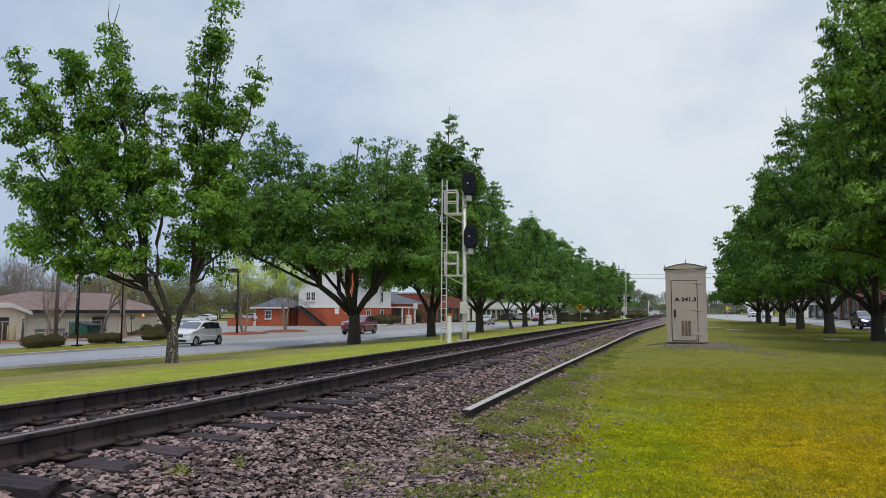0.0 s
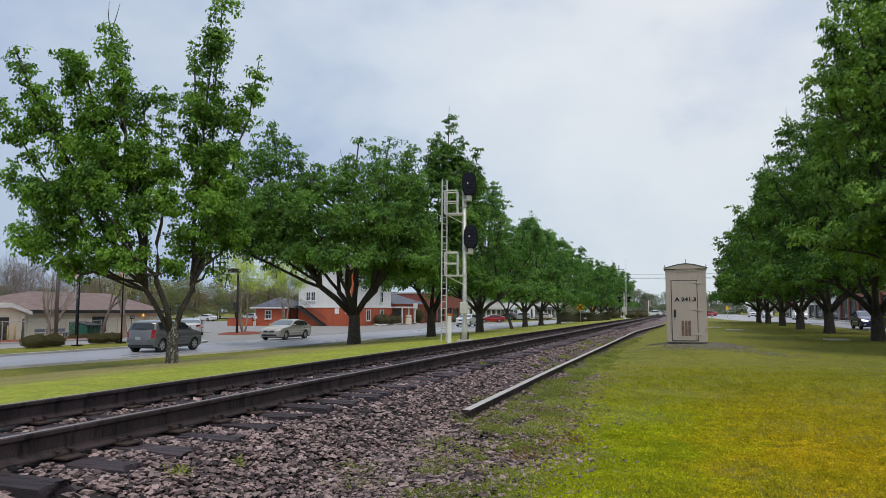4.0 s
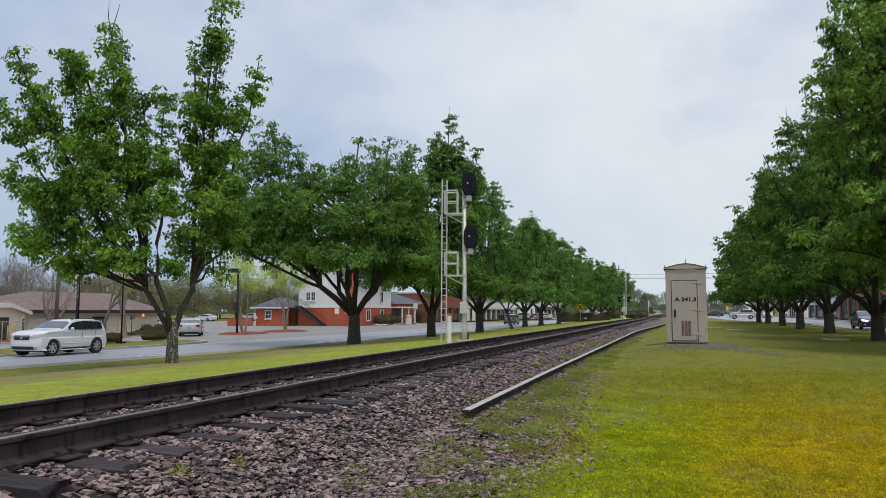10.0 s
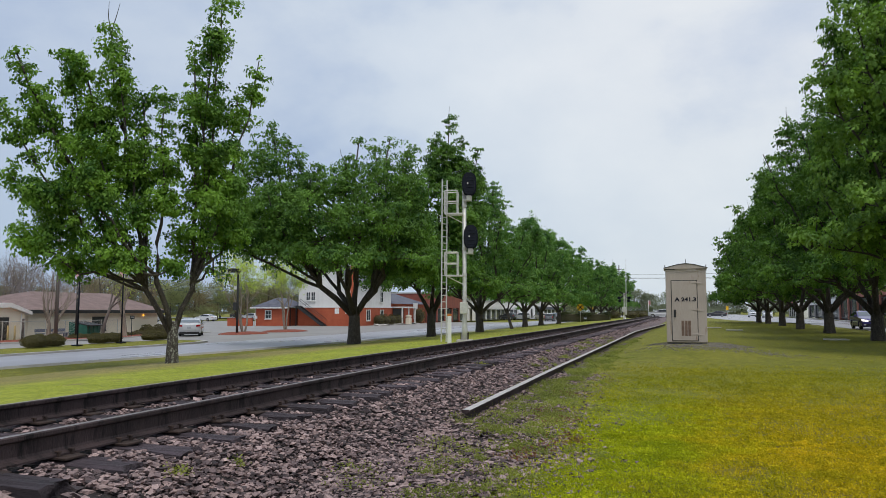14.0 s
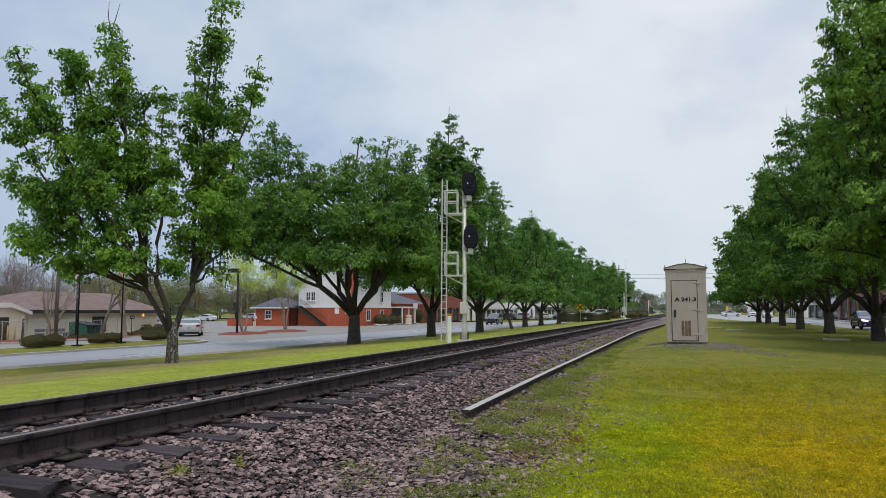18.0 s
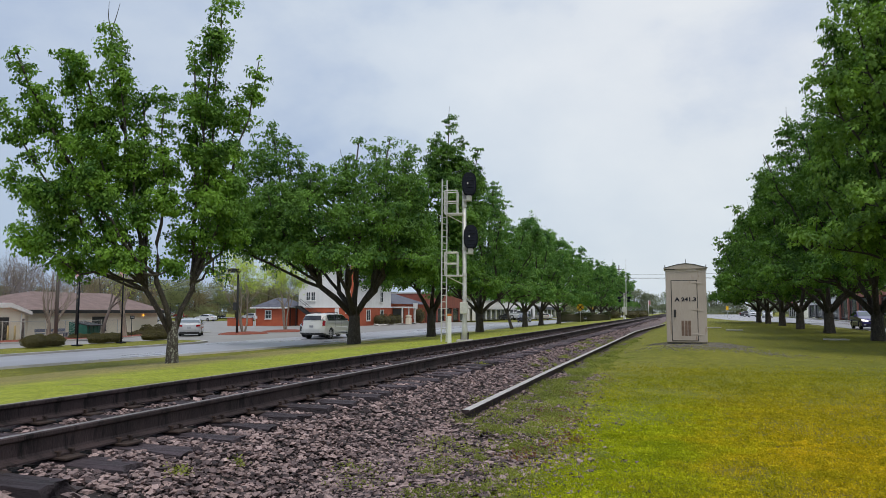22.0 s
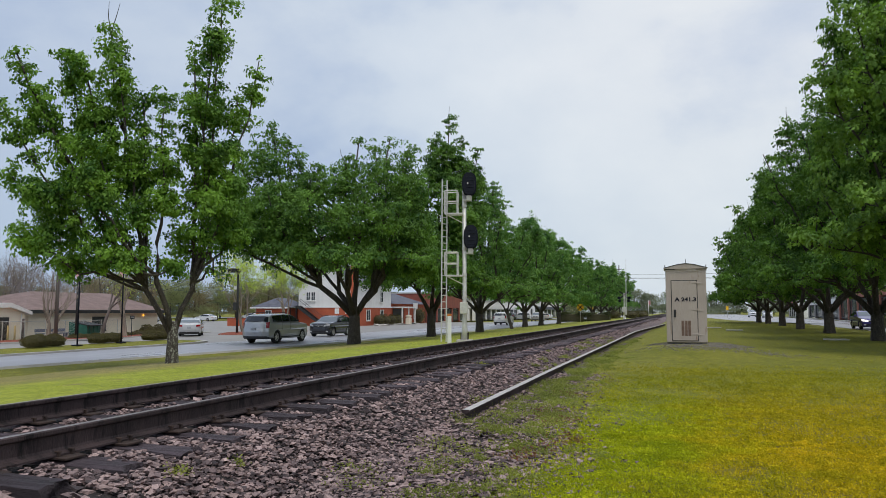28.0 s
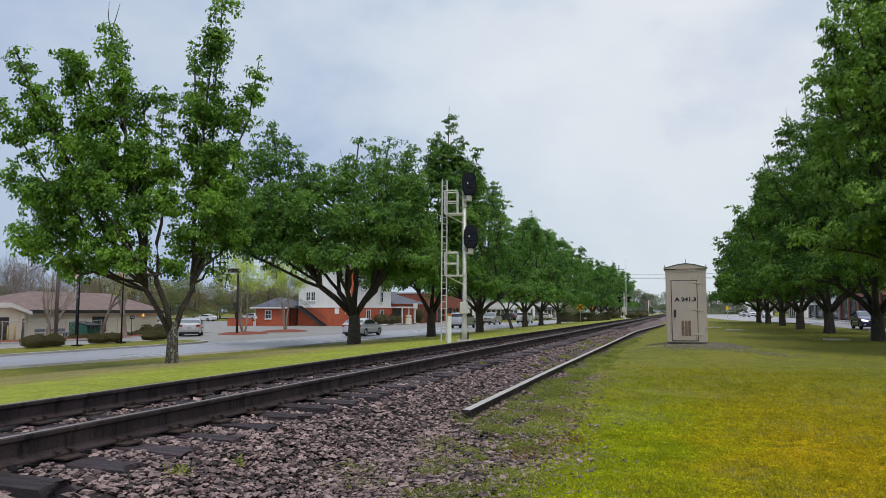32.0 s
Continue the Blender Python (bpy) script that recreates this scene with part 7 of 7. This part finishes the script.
        part("plate", box(bmesh.new(), (0, -0.05, 2.1), (0.5, 0.03, 0.85 if x < 12 else 0.6)), yellow if x < 12 else WHITE, ob)
    # slabs in the lawn
    for x, y, w, l in ((7.03, 40.2, 1.0, 0.9), (3.5, 57.9, 1.1, 1.0), (2.2, 66, 1.5, 1.0)):
        ob = box(bmesh.new(), (x, y, ground_height(x, y) + 0.02), (w, l, 0.08), 0.01)
        tagged(part("concrete_slab", ob, CONCRETE), "flat pale concrete cover set in the lawn", "slab", "lawn slabs")


build_furniture()

CROSSING = []


def build_parked():
    """Standing cars, and the cars on the street that crosses the railway."""
    silver = paint("parked_silver", (0.5, 0.51, 0.53))
    white = paint("parked_white", (0.72, 0.73, 0.74), 0.0)
    dark = paint("parked_dark", (0.03, 0.032, 0.04))
    red = paint("parked_red", (0.35, 0.012, 0.02))
    car("standing_sedan", "sedan", silver, "silver sedan waiting at the parking exit, seen from behind", pose(-39.8, 53.0, ROAD_Z + 0.01, 0, 0, 33), group="parked cars")
    car("purple_car", "sedan", paint("purple_paint", (0.055, 0.04, 0.24), 0.1), "dark purple car with lit headlights at the kerb", pose(14.15, 67.6, -0.03, 0, 0, 180), lamps=True, group="parked cars")
    car("dark_parked_suv", "suv", dark, "dark SUV parked at the kerb beneath the trees", pose(14.4, 59.0, -0.03, 0, 0, 180), group="parked cars")
    lot = (("suv", silver, -37.5, 176, 70), ("suv", dark, -40.0, 172, 75), ("sedan", white, -34.0, 186, 80), ("suv", paint("tan_van_paint", (0.4, 0.36, 0.3)), -31.0, 168, 35), ("sedan", white, -92, 127, 85), ("pickup", silver, -97, 118, 80), ("suv", silver, -86, 134, 80),
           ("sedan", dark, -27.5, 215, 90), ("suv", white, -24.0, 225, 90), ("sedan", white, 17.0, 172, 180), ("suv", white, 15.6, 190, 180))
    for kind, colour, x, y, a in lot:
        car("parked_car", kind, colour, {"suv": "parked SUV far off in the lot", "sedan": "parked sedan far off in the lot", "pickup": "parked pickup far off in the lot"}[kind],
            pose(x, y, ROAD_Z + 0.02 if x < 0 else 0.02, 0, 0, a), small=True, group="parked cars")
    lane = lambda x: 0.02 if x > 4 else (0.11 if -12 < x < -2 else (0.11 - 0.14 * (x + 2) / 8 if x >= -2 else max(-0.58, 0.1 + 0.08 * (x + 12))))
    cross = [
        ("crossing_car", "sedan", white, "white sedan on the crossing street", 193.9, 90, [(0, 17.5), (1, 11.5), (2, 5.2), (3, -1.0), (4, -7.5)]),
        ("crossing_car", "sedan", red, "red sedan on the crossing street", 192.5, 90, [(0, 30.2), (1, 23.9), (3, 11.0), (6, -6.1), (9, -28.8)]),
        ("crossing_pickup", "pickup", white, "white pickup truck on the crossing street", 201.5, -90, [(0, -30.4), (2, -15.2), (3, -8.8), (3.5, -5.2), (5, 3.4), (6, 7.9), (7, 12.3), (8, 17.0), (10, 25.7)]),
        ("crossing_suv", "suv", white, "white SUV on the crossing street", 201.5, -90, [(0, -8.3), (1, -5.7), (2, -2.5), (3, 1.1), (4, 4.4), (5.5, 10.5), (7, 17.9), (9, 30.4)]),
        ("crossing_car", "sedan", dark, "dark sedan on the crossing street", 193.2, 90, [(7, 15.6), (8, 13.4), (9, 11.3), (10, 6.9), (11, 0.7), (12, -9.5), (13, -22.2), (14, -35.5)]),
        ("crossing_suv", "suv", silver, "silver SUV on the crossing street", 138.5, 90, [(9, 13.6), (10, 9.7), (11, 6.0), (12, 2.9), (14, -4.0), (17, -12.3)]),
        ("crossing_car", "sedan", dark, "black sedan on the crossing street", 193.2, 90, [(11, 20.0), (12, 14.4), (13, 9.9), (14, 7.6), (15.5, -4.1), (17, -16.8), (18, -29.5), (19, -44.6)]),
        ("crossing_car", "sedan", white, "white saloon car on the crossing street", 201.5, -90, [(14.6, -30.8), (15.8, -4.2), (17, 8.3), (18, 11.5), (19, 16.3), (20, 21.5)]),
        ("crossing_car", "sedan", dark, "dark blue sedan on the crossing street", 201.5, -90, [(18.4, -30.8), (19.4, -4.2), (21, 10.5), (22, 15.9), (23, 21.5)]),
        ("crossing_car", "sedan", silver, "pale silver sedan on the crossing street", 201.5, -90, [(28, -37.0), (29.2, -5.6), (30, 6.3), (31, 9.4), (32, 15.7)]),
    ]
    for name, kind, colour, label, y, a, rows in cross:
        ob, _ = car(name, kind, colour, label, pose(0, y, 0, 0, 0, a), small=True, group="crossing traffic")
        (ta, xa), (tb, xb), (tc, xc), (td, xd) = rows[0], rows[1], rows[-2], rows[-1]
        first = max(-250, min(250, xa - (xb - xa) / (tb - ta) * ta * 1.6))
        last = max(-250, min(250, xd + (xd - xc) / (td - tc) * (32 - td) * 1.6))
        rows = ([] if ta <= 0 else [(0.0, first)]) + rows + ([] if td >= 32 else [(32.0, last)])
        CROSSING.append((ob, [(t, x, y, lane(x), a) for t, x in rows]))
    ob, _ = car("oncoming_suv", "suv", white, "white SUV coming along the street beyond the trees", pose(18.2, 222, 0), small=True, lamps=True, group="crossing traffic")
    CROSSING.append((ob, [(t, 18.2, y, -0.03, 180) for t, y in ((0, 222), (3, 150), (6, 110.8), (7, 99.5), (8, 90.3), (9, 81), (12, 52), (32, -140))]))
    ob, _ = car("turning_car", "sedan", red, "red car waiting and turning into the lot", pose(-27.7, 146, 0), small=True, group="road traffic")
    CROSSING.append((ob, [(0, -27.7, 146, ROAD_Z + 0.02, 180), (2, -27.7, 143, ROAD_Z + 0.02, 180), (3, -28.4, 136, ROAD_Z + 0.02, 165), (4, -33, 129, ROAD_Z + 0.02, 120), (6, -60, 124, ROAD_Z + 0.02, 95), (9, -100, 121, ROAD_Z + 0.02, 95), (32, -190, 118, ROAD_Z + 0.02, 95)]))


build_parked()


# ---- fine growth ----
def build_growth():
    rng = np.random.default_rng(9)
    # clover and low leaves of the near lawn
    pts, size = [], []
    for y0, y1, n, s in ((4.6, 8.5, 150000, 0.0195), (8.5, 19, 150000, 0.024), (14, 44, 9000, 0.024)):
        y = y0 + (y1 - y0) * rng.uniform(0, 1, n) ** (1.7 if y0 > 5 else 1.0)
        x = rng.uniform(-2.6, 1.0, n) + rng.uniform(0, 1, n) * (y * 0.40)
        edge = -1.45 - np.clip(y - 5.5, 0, 13) * 0.1
        tuft = np.sin(9 * x + 3 * np.sin(4 * y)) * np.sin(8 * y + 3 * np.sin(5 * x))
        dens = 0.3 * tuft + np.sin(x * 1.7 + 0.6 * y) * np.sin(y * 1.3 - 0.8 * x) * 0.5 + 0.6 + 0.25 * np.sin(x * 4.1) * np.sin(y * 3.3)
        keep = (rng.uniform(0, 1, n) < np.clip((x - edge) / 0.9, 0, 1)) & (rng.uniform(0, 1, n) < np.clip(dens, 0.12, 1))
        keep &= np.hypot((x - 0.45) / 1.9, (y - 26.9) / 2.7) > 1
        x, y, tuft = x[keep], y[keep], tuft[keep]
        z = np.array([ground_height(a, b) for a, b in zip(x, y)]) + rng.uniform(0.1, 1.0, len(x)) * (0.03 + 0.022 * tuft)
        pts.append(np.stack([x, y, z], 1))
        size.append(np.full(len(x), s))
    pts, size = np.concatenate(pts), np.concatenate(size)
    co, faces = leaf_cloud(rng, pts, size, 0.0)
    tagged(raw("clover", co, faces, BLADE), "short clover and grass leaves, bright yellow-green", "grass", kind="stuff")
    # tufts of the verge between road and track
    n = 30000
    y = 8 + 40 * rng.uniform(0, 1, n) ** 1.3
    x = rng.uniform(-20.0, -7.2, n)
    patch = np.sin(0.9 * x + 1.7 * np.sin(0.5 * y)) * np.sin(0.7 * y + 1.3 * np.sin(0.8 * x)) + 0.5 * np.sin(2.9 * x + y) * np.sin(2.3 * y)
    keep = rng.uniform(0, 1, n) < np.clip(0.45 + 0.55 * patch, 0.08, 1) * np.clip((x + 15.5) / 2.5, 0, 1)
    x, y, patch = x[keep], y[keep], patch[keep]
    z = np.array([ground_height(a, b) for a, b in zip(x, y)]) + rng.uniform(0.0, 1.0, len(x)) * (0.022 + 0.012 * patch)
    co, faces = leaf_cloud(rng, np.stack([x, y, z], 1), 0.011 + 0.0003 * y, 0.1)
    tagged(raw("verge_tufts", co, faces, VERGE_BLADE), "tufted yellow-green grass of the road verge", "grass", kind="stuff")
    # upright blades
    n = 34000
    y = 4.6 + 16 * rng.uniform(0, 1, n) ** 1.9
    x = rng.uniform(-2.4, 1.0, n) + rng.uniform(0, 1, n) * y * 0.42
    keep = rng.uniform(0, 1, n) < np.clip((x + 1.5 + np.clip(y - 5.5, 0, 13) * 0.1) / 0.7, 0, 1)
    x, y = x[keep], y[keep]
    n = len(x)
    z = np.array([ground_height(a, b) for a, b in zip(x, y)])
    h = rng.uniform(0.02, 0.055, n)
    a = rng.uniform(0, 2 * np.pi, n)
    w = 0.004 + 0.0002 * y
    lean = rng.normal(size=(n, 2)) * h[:, None] * 0.45
    base = np.stack([x, y, z], 1)
    side = np.stack([np.cos(a) * w, np.sin(a) * w, np.zeros(n)], 1)
    tip = base + np.stack([lean[:, 0], lean[:, 1], h], 1)
    co = np.stack([base - side, base + side, tip], 1).reshape(-1, 3)
    tagged(raw("grass_blades", co, np.arange(3 * n).reshape(-1, 3), BLADE), "fine upright grass blades in the lawn", "grass", kind="stuff")
    # weeds in the ballast and along the loose rail
    clumps = []
    for _ in range(210):
        y = 4.8 + 30 * rng.uniform() ** 1.7
        e = -1.5 - min(max(y - 5.5, 0), 13) * 0.1
        clumps.append((e + rng.normal() * 0.4 - 0.1, y, rng.uniform(0.07, 0.2)))
    for _ in range(90):
        y = rng.uniform(9, 40)
        clumps.append((-2.64 + rng.choice((-1, 1)) * rng.uniform(0.1, 0.45) + 0.12, y, rng.uniform(0.08, 0.22)))
    # a ragged fringe between the loose rail and the lawn
    for _ in range(120):
        y = 8.4 + 22 * rng.uniform() ** 1.5
        clumps.append((-2.42 + abs(rng.normal()) * 0.45, y, rng.uniform(0.06, 0.2)))
    for x, y, r in ((-3.0, 10.6, 0.3), (-2.85, 9.3, 0.32), (-2.6, 8.9, 0.28), (-2.4, 9.5, 0.3), (-2.3, 10.4, 0.26), (-2.35, 11.6, 0.3), (-2.2, 8.3, 0.26), (-2.45, 7.4, 0.3), (-2.2, 7.0, 0.32), (-2.75, 5.9, 0.25), (-2.5, 5.5, 0.28), (-2.0, 6.1, 0.22), (-3.3, 5.0, 0.08), (-3.4, 4.4, 0.1)):
        clumps.append((x, y, r))
    pts = []
    for x, y, r in clumps:
        n = int(60 + 750 * r)
        q = rng.normal(size=(n, 3)) * np.array([r * 0.5, r * 0.5, 0.03])
        q[:, 2] = np.abs(q[:, 2]) + 0.015 + max(bed_height(x, y), 0.0)
        pts.append(q + np.array([x, y, 0]))
    pts = np.concatenate(pts)
    co, faces = leaf_cloud(rng, pts, 0.021, 0.6)
    tagged(raw("weeds", co, faces, WEED), "pale green weeds growing through the ballast", "weeds", kind="stuff")
    # reddish dead growth
    pts = np.concatenate([rng.normal(size=(160, 3)) * np.array([0.14, 0.25, 0.015]) + np.array([x, y, 0.03]) for x, y in ((-1.6, 9.4), (-1.8, 10.2), (-1.2, 8.0), (-1.5, 7.2), (-1.9, 12.5))])
    co, faces = leaf_cloud(rng, pts, 0.03, 0.3)
    tagged(raw("dry_weeds", co, faces, leaf_surface("dry_leaf", (0.16, 0.06, 0.04), (0.26, 0.14, 0.08), 0.2)), "dry reddish weeds at the lawn's edge", "weeds", kind="stuff")


build_growth()


# ---- what moves ----
def lane_toward(y):
    return -27.75 - 0.7 * max(0, min(1, (34 - y) / 10))


def lane_away(y):
    return -25.6


def motions():
    for ob, wheels, rows, heading, r in TRAFFIC:
        done = drive(ob, wheels, rows, lane_toward if heading else lane_away, heading, r)
        roll(wheels, done, r)
    for ob, rows in CROSSING:
        walk(ob, [(t, pose(x, y, z, 0, 0, a)) for t, x, y, z, a in rows])


motions()
